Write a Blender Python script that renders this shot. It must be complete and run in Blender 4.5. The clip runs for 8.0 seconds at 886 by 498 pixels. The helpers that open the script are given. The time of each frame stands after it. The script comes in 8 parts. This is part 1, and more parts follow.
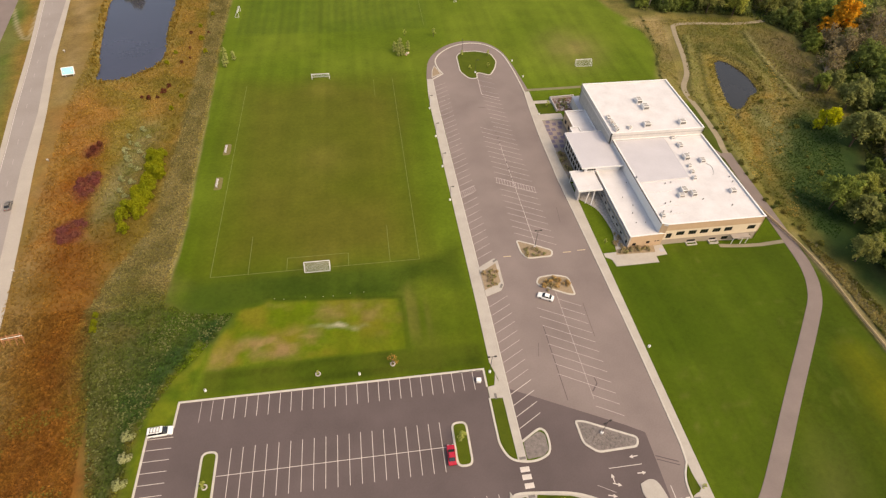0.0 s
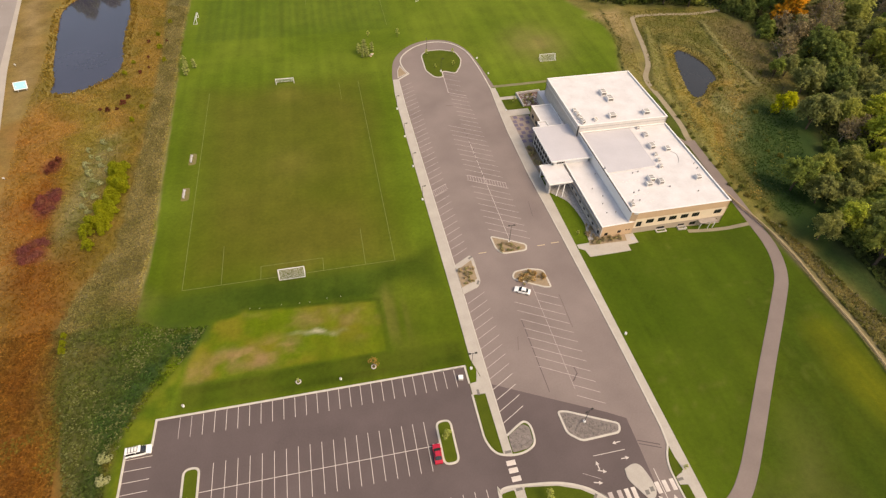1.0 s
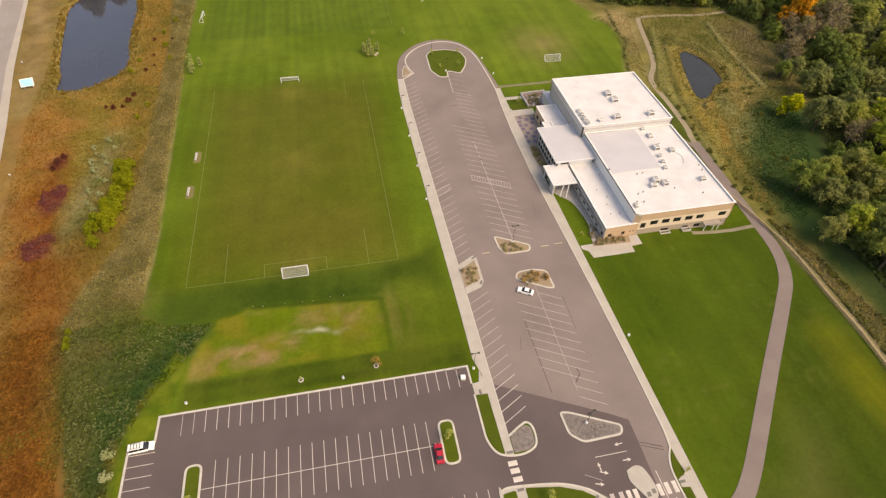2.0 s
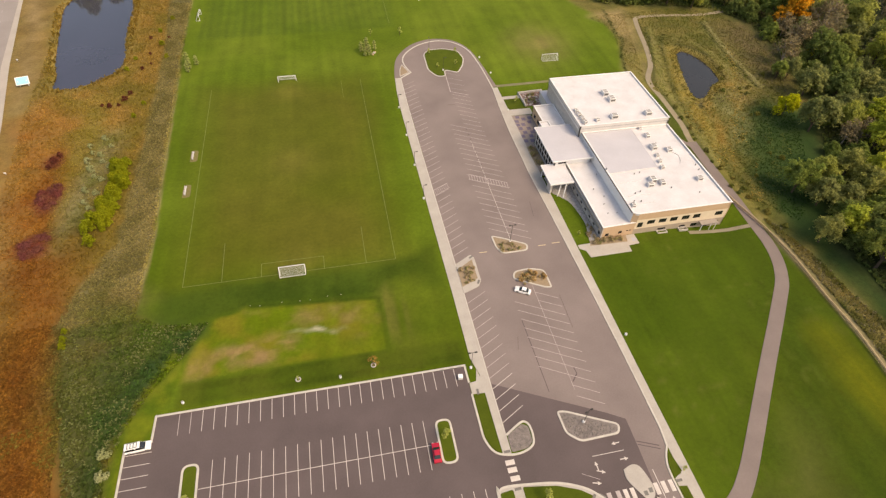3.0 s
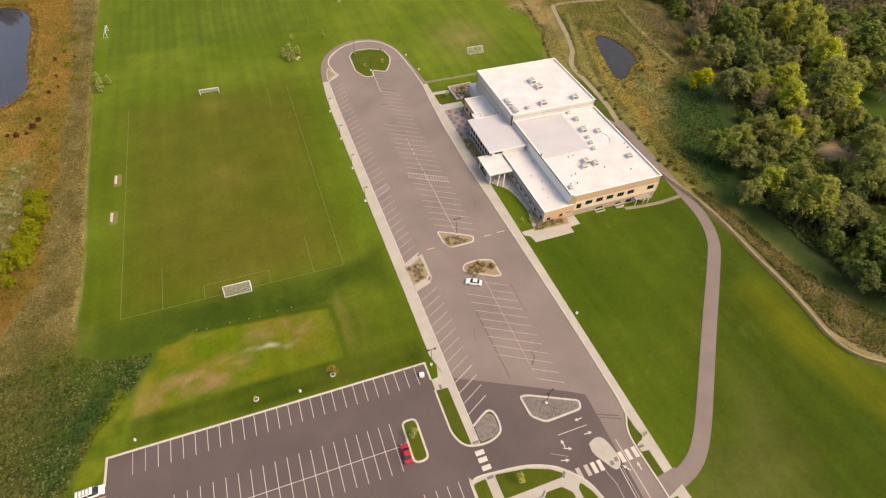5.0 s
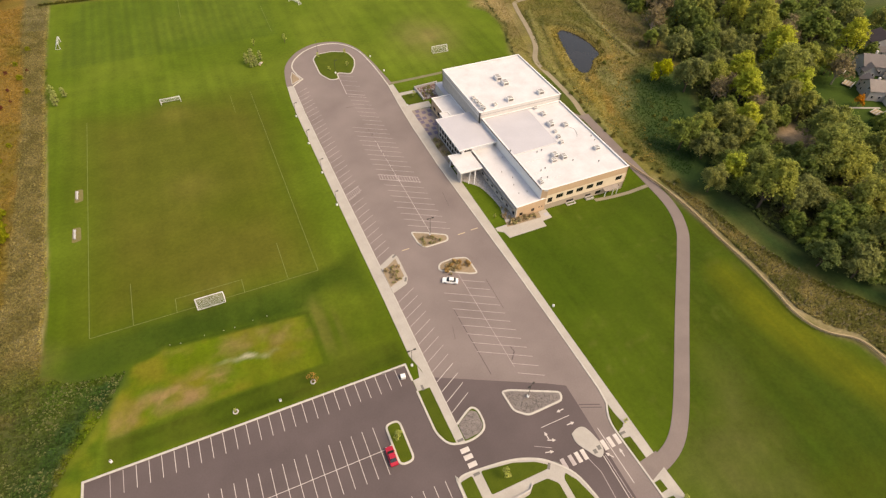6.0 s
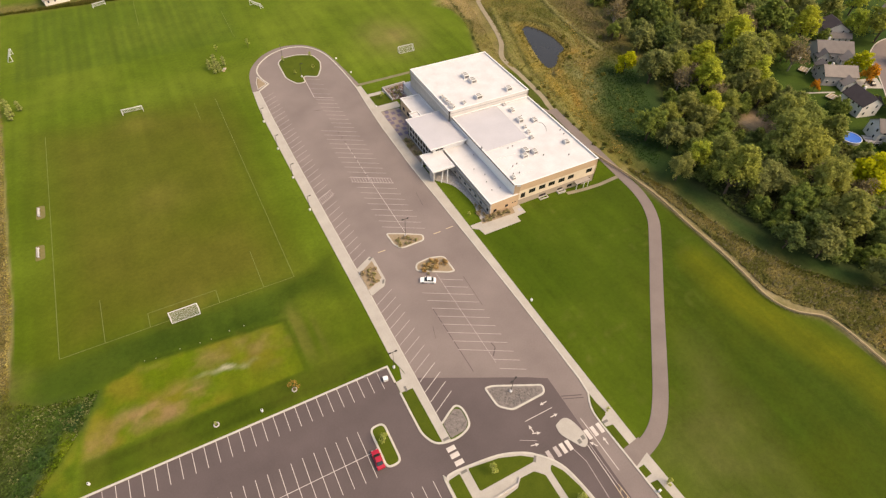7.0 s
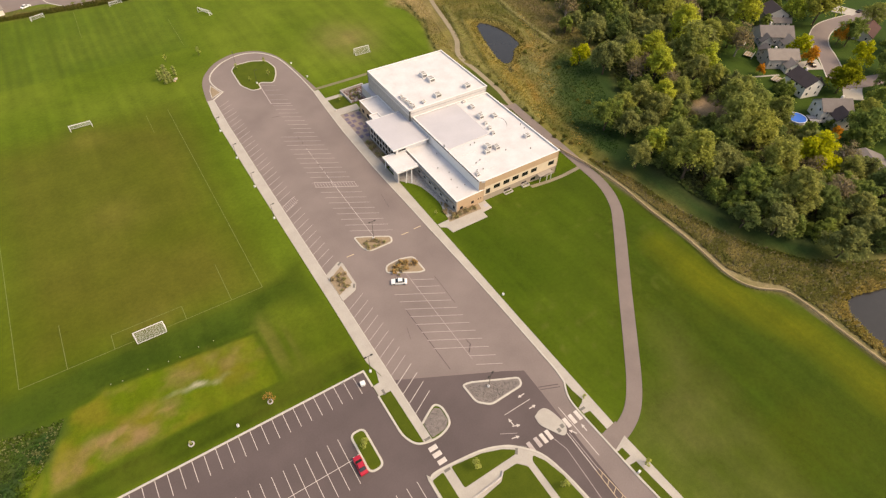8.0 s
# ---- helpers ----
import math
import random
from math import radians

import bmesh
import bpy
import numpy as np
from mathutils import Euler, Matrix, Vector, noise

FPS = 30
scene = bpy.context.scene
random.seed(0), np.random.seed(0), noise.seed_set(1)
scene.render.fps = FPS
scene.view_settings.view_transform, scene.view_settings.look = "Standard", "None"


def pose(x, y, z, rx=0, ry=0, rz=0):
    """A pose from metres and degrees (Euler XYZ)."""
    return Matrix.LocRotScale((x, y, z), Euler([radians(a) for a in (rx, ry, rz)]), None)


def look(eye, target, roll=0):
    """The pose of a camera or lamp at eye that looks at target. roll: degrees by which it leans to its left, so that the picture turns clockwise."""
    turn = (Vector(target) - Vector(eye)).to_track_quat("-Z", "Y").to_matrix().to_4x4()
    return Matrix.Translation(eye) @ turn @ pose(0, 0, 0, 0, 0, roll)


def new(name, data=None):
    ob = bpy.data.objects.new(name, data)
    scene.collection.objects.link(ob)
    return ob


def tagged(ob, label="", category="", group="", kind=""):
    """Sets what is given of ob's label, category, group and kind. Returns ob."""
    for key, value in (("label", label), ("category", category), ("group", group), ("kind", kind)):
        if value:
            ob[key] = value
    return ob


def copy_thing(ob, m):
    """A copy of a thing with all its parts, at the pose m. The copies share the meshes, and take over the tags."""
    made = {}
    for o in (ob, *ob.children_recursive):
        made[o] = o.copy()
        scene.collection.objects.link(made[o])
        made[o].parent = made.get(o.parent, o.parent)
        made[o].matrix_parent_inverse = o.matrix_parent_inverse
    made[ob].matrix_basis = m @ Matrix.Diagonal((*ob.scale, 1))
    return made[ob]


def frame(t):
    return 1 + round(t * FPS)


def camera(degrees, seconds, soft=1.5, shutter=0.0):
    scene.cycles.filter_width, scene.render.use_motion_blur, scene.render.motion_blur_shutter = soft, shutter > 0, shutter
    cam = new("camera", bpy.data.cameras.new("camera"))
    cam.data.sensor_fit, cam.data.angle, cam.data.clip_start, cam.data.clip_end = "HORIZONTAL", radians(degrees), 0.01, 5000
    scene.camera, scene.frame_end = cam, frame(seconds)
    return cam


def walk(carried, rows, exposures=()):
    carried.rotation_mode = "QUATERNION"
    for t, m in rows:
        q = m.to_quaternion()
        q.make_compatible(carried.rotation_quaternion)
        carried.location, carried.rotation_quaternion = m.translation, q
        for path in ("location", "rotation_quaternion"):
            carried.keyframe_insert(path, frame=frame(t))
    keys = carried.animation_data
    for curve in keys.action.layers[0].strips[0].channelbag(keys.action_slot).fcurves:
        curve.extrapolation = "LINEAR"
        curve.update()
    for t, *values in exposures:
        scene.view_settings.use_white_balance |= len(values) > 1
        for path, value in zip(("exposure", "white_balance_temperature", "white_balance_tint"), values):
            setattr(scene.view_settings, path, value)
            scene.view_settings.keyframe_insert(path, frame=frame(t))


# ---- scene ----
cam = camera(78.7, 8.0, 1.3)
PATH = [
    (0, (0.329, -0.145, 121.78), (0.557, 1.193, 120.31), 2.1),
    (0.5, (0.333, -0.197, 121.781), (0.629, 1.128, 120.312), 1.9),
    (1, (0.334, -0.234, 121.776), (0.652, 1.085, 120.308), 1.9),
    (1.5, (0.318, -0.241, 121.765), (0.624, 1.081, 120.296), 2.0),
    (3, (0.171, -0.201, 121.718), (0.488, 1.117, 120.247), 2.4),
    (3.5, (0.092, -0.171, 121.713), (0.457, 1.135, 120.242), 2.3),
    (4, (0.005, -0.137, 121.714), (0.417, 1.154, 120.243), 2.4),
    (4.5, (-0.061, -0.089, 121.719), (0.397, 1.186, 120.248), 2.4),
    (6, (-0.182, 0.025, 121.761), (0.41, 1.245, 120.292), 2.4),
    (6.5, (-0.228, 0.08, 121.768), (0.402, 1.282, 120.299), 2.3),
    (7, (-0.298, 0.166, 121.774), (0.374, 1.345, 120.305), 2.4),
    (7.5, (-0.38, 0.251, 121.778), (0.343, 1.401, 120.31), 2.4),
    (8, (-0.457, 0.343, 121.781), (0.315, 1.461, 120.313), 2.4),
]
walk(cam, [(t, look(eye, target, roll)) for t, eye, target, roll in PATH], [(0, 0.79, 8450, 11.0), (3, 0.82, 8450, 11.0), (8, 0.875, 8400, 10.5)])

# ---- daylight: hazy low sun from the east-south-east ----
SUN_EL, SUN_AZ = 49.0, 130.0          # degrees; azimuth clockwise from +y
world = bpy.data.worlds.new("sky")
scene.world = world
world.use_nodes = True
wn = world.node_tree
sky = wn.nodes.new("ShaderNodeTexSky")
sky.sky_type, sky.sun_disc = "NISHITA", False
sky.sun_elevation, sky.sun_rotation = radians(SUN_EL), radians(SUN_AZ)
sky.air_density, sky.dust_density, sky.ozone_density = 1.0, 3.0, 1.0
wn.links.new(sky.outputs[0], wn.nodes["Background"].inputs[0])
wn.nodes["Background"].inputs[1].default_value = 0.15
sun_data = bpy.data.lights.new("sun", "SUN")
sun_data.energy, sun_data.angle, sun_data.color = 1.28, radians(34.0), (1.0, 0.87, 0.69)
sun = new("sun", sun_data)
sa, se = radians(SUN_AZ), radians(SUN_EL)
sun.matrix_world = look((0, 0, 300), (-math.sin(sa) * math.cos(se) * 100, -math.cos(sa) * math.cos(se) * 100, 300 - math.sin(se) * 100))

# ---- materials ----
def surface(name, base, other=None, scale=1.0, fine=20.0, mix=0.5, rough=0.8, bump=0.2, dist=0.02, metal=0.0, per_object=0.0, spec=0.3):
    """Two scales of variation between two colours, bump, and a small change from object to object."""
    m = bpy.data.materials.new(name)
    m.use_nodes = True
    nt = m.node_tree
    N, L = nt.nodes, nt.links
    b = N["Principled BSDF"]
    b.inputs["Roughness"].default_value, b.inputs["Metallic"].default_value = rough, metal
    b.inputs["Specular IOR Level"].default_value = spec
    other = other or tuple(c * 0.75 for c in base)
    co = N.new("ShaderNodeTexCoord")
    big, small = N.new("ShaderNodeTexNoise"), N.new("ShaderNodeTexNoise")
    big.inputs["Scale"].default_value, big.inputs["Detail"].default_value = scale, 5
    small.inputs["Scale"].default_value, small.inputs["Detail"].default_value = fine, 4
    for n in (big, small):
        L.new(co.outputs["Object"], n.inputs["Vector"])
    sm = N.new("ShaderNodeMath")
    sm.operation = "MULTIPLY_ADD"
    sm.inputs[1].default_value = 1 - mix
    L.new(big.outputs[0], sm.inputs[0])
    tot = N.new("ShaderNodeMath")
    tot.operation = "MULTIPLY_ADD"
    tot.inputs[1].default_value = mix
    L.new(small.outputs[0], tot.inputs[0])
    L.new(sm.outputs[0], tot.inputs[2])
    sm.inputs[2].default_value = 0.0
    ramp = N.new("ShaderNodeMapRange")
    ramp.inputs["From Min"].default_value, ramp.inputs["From Max"].default_value = 0.3, 0.7
    L.new(tot.outputs[0], ramp.inputs["Value"])
    mixer = N.new("ShaderNodeMix")
    mixer.data_type = "RGBA"
    mixer.inputs[6].default_value, mixer.inputs[7].default_value = (*other, 1), (*base, 1)
    L.new(ramp.outputs[0], mixer.inputs[0])
    out = mixer.outputs[2]
    if per_object:
        oi, hsv = N.new("ShaderNodeObjectInfo"), N.new("ShaderNodeHueSaturation")
        mr = N.new("ShaderNodeMapRange")
        mr.inputs["To Min"].default_value, mr.inputs["To Max"].default_value = 1 - per_object, 1 + per_object
        L.new(oi.outputs["Random"], mr.inputs["Value"])
        L.new(mr.outputs[0], hsv.inputs["Value"])
        L.new(out, hsv.inputs["Color"])
        out = hsv.outputs[0]
    L.new(out, b.inputs["Base Color"])
    if bump:
        bp = N.new("ShaderNodeBump")
        bp.inputs["Strength"].default_value, bp.inputs["Distance"].default_value = bump, dist
        L.new(tot.outputs[0], bp.inputs["Height"])
        L.new(bp.outputs[0], b.inputs["Normal"])
    return m


def ground_material():
    """Grass, meadow and scrub: the plan's own colours, broken up by tufts, blades and bare spots."""
    m = bpy.data.materials.new("ground_cover")
    m.use_nodes = True
    nt = m.node_tree
    N, L = nt.nodes, nt.links
    b = N["Principled BSDF"]
    b.inputs["Roughness"].default_value, b.inputs["Specular IOR Level"].default_value = 0.95, 0.1
    co = N.new("ShaderNodeTexCoord")
    tint, wild = N.new("ShaderNodeVertexColor"), N.new("ShaderNodeAttribute")
    tint.layer_name, wild.attribute_name = "tint", "wild"
    n1, n2, n3 = (N.new("ShaderNodeTexNoise") for _ in range(3))
    for n, s, d in ((n1, 0.12, 6), (n2, 0.9, 6), (n3, 4.0, 3)):
        n.inputs["Scale"].default_value, n.inputs["Detail"].default_value = s, d
        n.inputs["Roughness"].default_value = 0.62
        L.new(co.outputs["Object"], n.inputs["Vector"])
    s1, s2 = N.new("ShaderNodeMath"), N.new("ShaderNodeMath")
    s1.operation = s2.operation = "ADD"
    L.new(n1.outputs[0], s1.inputs[0]), L.new(n2.outputs[0], s1.inputs[1])
    L.new(s1.outputs[0], s2.inputs[0]), L.new(n3.outputs[0], s2.inputs[1])
    calm, rough = N.new("ShaderNodeMapRange"), N.new("ShaderNodeMapRange")
    for r, lo, hi in ((calm, 0.80, 1.20), (rough, 0.62, 1.42)):
        r.inputs["From Min"].default_value, r.inputs["From Max"].default_value = 1.15, 1.85
        r.inputs["To Min"].default_value, r.inputs["To Max"].default_value = lo, hi
        L.new(s2.outputs[0], r.inputs["Value"])
    mx = N.new("ShaderNodeMix")
    L.new(wild.outputs["Fac"], mx.inputs[0]), L.new(calm.outputs[0], mx.inputs[2]), L.new(rough.outputs[0], mx.inputs[3])
    sc = N.new("ShaderNodeVectorMath")
    sc.operation = "SCALE"
    L.new(tint.outputs[0], sc.inputs[0]), L.new(mx.outputs[0], sc.inputs["Scale"])
    L.new(sc.outputs[0], b.inputs["Base Color"])
    bp = N.new("ShaderNodeBump")
    bp.inputs["Strength"].default_value = 0.6
    bd = N.new("ShaderNodeMapRange")
    bd.inputs["To Min"].default_value, bd.inputs["To Max"].default_value = 0.04, 0.22
    L.new(wild.outputs["Fac"], bd.inputs["Value"]), L.new(bd.outputs[0], bp.inputs["Distance"])
    L.new(s2.outputs[0], bp.inputs["Height"]), L.new(bp.outputs[0], b.inputs["Normal"])
    return m


def leaf_material(name, stops, translucent=0.3):
    """Leaves: a colour for the plant from its own random number, and a shift from leaf cluster to leaf cluster."""
    m = bpy.data.materials.new(name)
    m.use_nodes = True
    nt = m.node_tree
    N, L = nt.nodes, nt.links
    N.remove(N["Principled BSDF"])
    oi, geo, ramp, hsv = N.new("ShaderNodeObjectInfo"), N.new("ShaderNodeNewGeometry"), N.new("ShaderNodeValToRGB"), N.new("ShaderNodeHueSaturation")
    e = ramp.color_ramp.elements
    while len(e) < len(stops):
        e.new(0.5)
    for i, c in enumerate(stops):
        e[i].position, e[i].color = i / max(1, len(stops) - 1), (*c, 1)
    L.new(oi.outputs["Random"], ramp.inputs[0])
    v = N.new("ShaderNodeMapRange")
    v.inputs["To Min"].default_value, v.inputs["To Max"].default_value = 0.68, 1.34
    L.new(geo.outputs["Random Per Island"], v.inputs["Value"]), L.new(v.outputs[0], hsv.inputs["Value"])
    L.new(ramp.outputs[0], hsv.inputs["Color"])
    d, t, mx = N.new("ShaderNodeBsdfDiffuse"), N.new("ShaderNodeBsdfTranslucent"), N.new("ShaderNodeMixShader")
    mx.inputs[0].default_value = translucent
    L.new(hsv.outputs[0], d.inputs[0]), L.new(hsv.outputs[0], t.inputs[0])
    L.new(d.outputs[0], mx.inputs[1]), L.new(t.outputs[0], mx.inputs[2])
    L.new(mx.outputs[0], N["Material Output"].inputs["Surface"])
    return m


M_GROUND = ground_material()
M_ASPHALT = surface("worn_asphalt", (0.232, 0.187, 0.176), (0.158, 0.126, 0.119), 0.07, 3.0, 0.35, 0.9, 0.3, 0.01)
M_DARK = surface("newer_asphalt", (0.118, 0.091, 0.091), (0.082, 0.063, 0.063), 0.08, 3.0, 0.3, 0.9, 0.3, 0.01)
M_PATH = surface("path_asphalt", (0.215, 0.172, 0.158), (0.165, 0.132, 0.122), 0.15, 3.0, 0.35, 0.9, 0.3, 0.01)
M_CONC = surface("concrete", (0.43, 0.395, 0.355), (0.33, 0.30, 0.27), 0.25, 4.0, 0.4, 0.85, 0.2, 0.01)
M_KERB = surface("kerb_concrete", (0.53, 0.49, 0.44), (0.39, 0.36, 0.32), 0.6, 5.0, 0.4, 0.85, 0.2, 0.01)
M_PAINT = surface("road_paint", (0.64, 0.58, 0.54), (0.42, 0.37, 0.34), 0.7, 6.0, 0.5, 0.7, 0.0)
M_FADED = surface("faded_paint", (0.48, 0.42, 0.40), (0.30, 0.25, 0.24), 0.5, 6.0, 0.5, 0.8, 0.0)
M_YELLOW = surface("yellow_paint", (0.58, 0.46, 0.30), (0.40, 0.32, 0.22), 0.7, 6.0, 0.5, 0.7, 0.0)
M_ROOF = surface("white_membrane", (0.64, 0.62, 0.63), (0.51, 0.49, 0.495), 0.2, 1.5, 0.3, 0.6, 0.1, 0.01)
M_GREYROOF = surface("grey_membrane", (0.49, 0.475, 0.505), (0.43, 0.415, 0.445), 0.12, 1.5, 0.3, 0.6, 0.1, 0.01)
M_BRICK = surface("tan_brick", (0.55, 0.385, 0.255), (0.44, 0.305, 0.20), 0.5, 8.0, 0.5, 0.85, 0.3, 0.01)
M_CREAM = surface("cream_block", (0.70, 0.58, 0.44), (0.60, 0.49, 0.37), 0.5, 8.0, 0.5, 0.85, 0.3, 0.01)
M_STONE = surface("grey_stone", (0.54, 0.49, 0.46), (0.34, 0.31, 0.29), 0.8, 5.0, 0.5, 0.85, 0.4, 0.02)
M_METAL = surface("grey_metal", (0.45, 0.44, 0.44), (0.36, 0.35, 0.35), 0.5, 6.0, 0.4, 0.45, 0.05, 0.005, 0.6)
M_FASCIA = surface("pale_metal_trim", (0.66, 0.63, 0.61), (0.55, 0.52, 0.51), 0.5, 6.0, 0.4, 0.5, 0.05, 0.005, 0.2)
M_DARKMETAL = surface("dark_bronze_metal", (0.05, 0.045, 0.042), (0.03, 0.028, 0.026), 1.0, 6.0, 0.4, 0.5, 0.05, 0.005, 0.4)
M_WHITE = surface("white_paint", (0.74, 0.725, 0.72), (0.64, 0.625, 0.62), 1.0, 6.0, 0.4, 0.5, 0.05, 0.005)
M_UNIT = surface("unit_metal", (0.78, 0.75, 0.73), (0.66, 0.63, 0.61), 1.0, 6.0, 0.4, 0.5, 0.05, 0.005, 0.2)
M_VENT = surface("dark_grille", (0.19, 0.175, 0.165), (0.12, 0.11, 0.10), 1.0, 8.0, 0.5, 0.7, 0.2, 0.01)
M_GRILLE = surface("grey_grille", (0.36, 0.345, 0.33), (0.25, 0.24, 0.23), 1.0, 8.0, 0.5, 0.7, 0.2, 0.01)
M_WOOD = surface("weathered_timber", (0.42, 0.32, 0.19), (0.30, 0.22, 0.13), 0.8, 8.0, 0.5, 0.85, 0.3, 0.01)
M_BARK = surface("bark", (0.12, 0.085, 0.06), (0.07, 0.05, 0.035), 1.0, 8.0, 0.5, 0.95, 0.6, 0.03)
M_ROCK = surface("landscape_rock", (0.25, 0.215, 0.20), (0.11, 0.095, 0.09), 1.2, 6.0, 0.5, 0.9, 0.6, 0.05)
M_ROCK_P = surface("pale_bed_rock", (0.52, 0.48, 0.45), (0.26, 0.235, 0.22), 1.2, 6.0, 0.5, 0.9, 0.6, 0.05)
M_MULCH = surface("brown_mulch", (0.34, 0.26, 0.175), (0.21, 0.155, 0.10), 1.0, 6.0, 0.6, 0.95, 0.6, 0.05)
M_TURF = surface("verge_grass", (0.078, 0.100, 0.010), (0.045, 0.066, 0.006), 0.35, 4.0, 0.5, 0.95, 0.4, 0.04, 0.0, 0.06, 0.1)
M_WATER = surface("pond_water", (0.046, 0.046, 0.070), (0.036, 0.037, 0.055), 0.05, 0.6, 0.3, 0.08, 0.03, 0.02, 0.0, 0.0, 0.5)
M_WATER_D = surface("dark_pond_water", (0.034, 0.032, 0.031), (0.024, 0.023, 0.022), 0.05, 0.6, 0.3, 0.12, 0.03, 0.02, 0.0, 0.0, 0.24)
M_GLASS = surface("dark_glass", (0.02, 0.022, 0.025), (0.012, 0.013, 0.015), 0.5, 3.0, 0.3, 0.06, 0.0, 0.0, 0.0, 0.0, 0.6)
M_NET = surface("goal_net", (0.62, 0.62, 0.60), (0.45, 0.46, 0.42), 2.0, 9.0, 0.5, 0.8, 0.0)
M_RED = surface("red_car_paint", (0.42, 0.014, 0.035), (0.38, 0.012, 0.03), 0.5, 4.0, 0.3, 0.25, 0.0, 0.0, 0.0, 0.0, 0.6)
M_CARWHITE = surface("white_car_paint", (0.82, 0.81, 0.80), (0.78, 0.77, 0.76), 0.5, 4.0, 0.3, 0.25, 0.0, 0.0, 0.0, 0.0, 0.6)
M_TYRE = surface("tyre_rubber", (0.02, 0.02, 0.02), (0.012, 0.012, 0.012), 2.0, 9.0, 0.5, 0.9, 0.1, 0.005)

# ---- mesh helpers ----
def link(name, bm, material, parent=None, label="", smooth=False):
    me = bpy.data.meshes.new(name)
    bm.normal_update()
    bm.to_mesh(me)
    bm.free()
    if material:
        me.materials.append(material)
    if smooth:
        for p in me.polygons:
            p.use_smooth = True
    ob = new(name, me)
    ob.parent = parent
    if label:
        ob["label"] = label
    return ob


def part(name, bm, material, parent, label="", smooth=False):
    """ONE mesh object under a thing or under a part."""
    return link(name, bm, material, parent, label, smooth)


def empty(name, m=None, label="", category="", group="", kind=""):
    ob = new(name)
    ob.empty_display_size = 0.2
    if m is not None:
        ob.matrix_world = m
    return tagged(ob, label, category, group, kind)


def share(name, mesh, parent, m):
    """An object of its own on a mesh that others use too."""
    ob = new(name, mesh)
    ob.parent, ob.matrix_basis = parent, m
    return ob


def box(bm, x0, x1, y0, y1, z0, z1, bevel=0.0, m=None):
    v = bmesh.ops.create_cube(bm, size=1.0)["verts"]
    t = Matrix.Translation(((x0 + x1) / 2, (y0 + y1) / 2, (z0 + z1) / 2)) @ Matrix.Diagonal((abs(x1 - x0), abs(y1 - y0), abs(z1 - z0), 1))
    bmesh.ops.transform(bm, matrix=(m or Matrix()) @ t, verts=v)
    if bevel:
        edges = list({e for q in v for e in q.link_edges})
        bmesh.ops.bevel(bm, geom=edges, offset=bevel, segments=1, affect="EDGES", clamp_overlap=True)
    return bm


def boxes(*rows, bevel=0.0):
    bm = bmesh.new()
    for r in rows:
        box(bm, *r, bevel=bevel)
    return bm


def rod(bm, a, b, r0, r1=None, sides=8):
    a, b = Vector(a), Vector(b)
    d = b - a
    m = Matrix.Translation((a + b) / 2) @ d.to_track_quat("Z", "Y").to_matrix().to_4x4()
    bmesh.ops.create_cone(bm, cap_ends=True, segments=sides, radius1=r0, radius2=r0 if r1 is None else r1, depth=d.length, matrix=m)
    return bm


def rounded(pts, r, n=5):
    """A closed outline with its corners rounded."""
    out = []
    k = len(pts)
    for i in range(k):
        p, a, b = Vector(pts[i]), Vector(pts[i - 1]), Vector(pts[(i + 1) % k])
        u, w = a - p, b - p
        s = min(r, u.length * 0.45, w.length * 0.45)
        p0, p1 = p + u.normalized() * s, p + w.normalized() * s
        for j in range(n + 1):
            t = j / n
            out.append(tuple(p0 * (1 - t) ** 2 + p * 2 * t * (1 - t) + p1 * t * t))
    return out


def smooth_line(pts, n=6):
    """A Catmull-Rom line through the points."""
    P = [Vector(p) for p in pts]
    P = [P[0] * 2 - P[1]] + P + [P[-1] * 2 - P[-2]]
    out = []
    for i in range(1, len(P) - 2):
        for j in range(n):
            t = j / n
            a, b, c, d = P[i - 1:i + 3]
            out.append(tuple(0.5 * (2 * b + (c - a) * t + (2 * a - 5 * b + 4 * c - d) * t * t + (3 * b - a - 3 * c + d) * t ** 3)))
    return out + [tuple(P[-2])]


def area(pts):
    return sum(pts[i - 1][0] * pts[i][1] - pts[i][0] * pts[i - 1][1] for i in range(len(pts))) / 2


def slab(pts, z0, z1, bm=None):
    """A flat plate with the given outline."""
    bm = bm or bmesh.new()
    if area(pts) < 0:
        pts = pts[::-1]
    lo, hi = [bm.verts.new((x, y, z0)) for x, y in pts], [bm.verts.new((x, y, z1)) for x, y in pts]
    bm.faces.new(hi)
    for i in range(len(pts)):
        bm.faces.new((lo[i - 1], lo[i], hi[i], hi[i - 1]))
    return bm


def offset_line(pts, d, closed=False):
    """The line moved d to its left."""
    P = [Vector(p[:2]) for p in pts]
    out = []
    for i, p in enumerate(P):
        a = P[i - 1] if closed or i else p
        b = P[(i + 1) % len(P)] if closed or i < len(P) - 1 else p
        u, w = (p - a), (b - p)
        u = u.normalized() if u.length > 1e-6 else w.normalized()
        w = w.normalized() if w.length > 1e-6 else u
        n1, n2 = Vector((-u.y, u.x)), Vector((-w.y, w.x))
        n = n1 + n2
        n = n.normalized() if n.length > 1e-6 else n1
        out.append(tuple(p + n * d / max(0.5, n.dot(n1))))
    return out


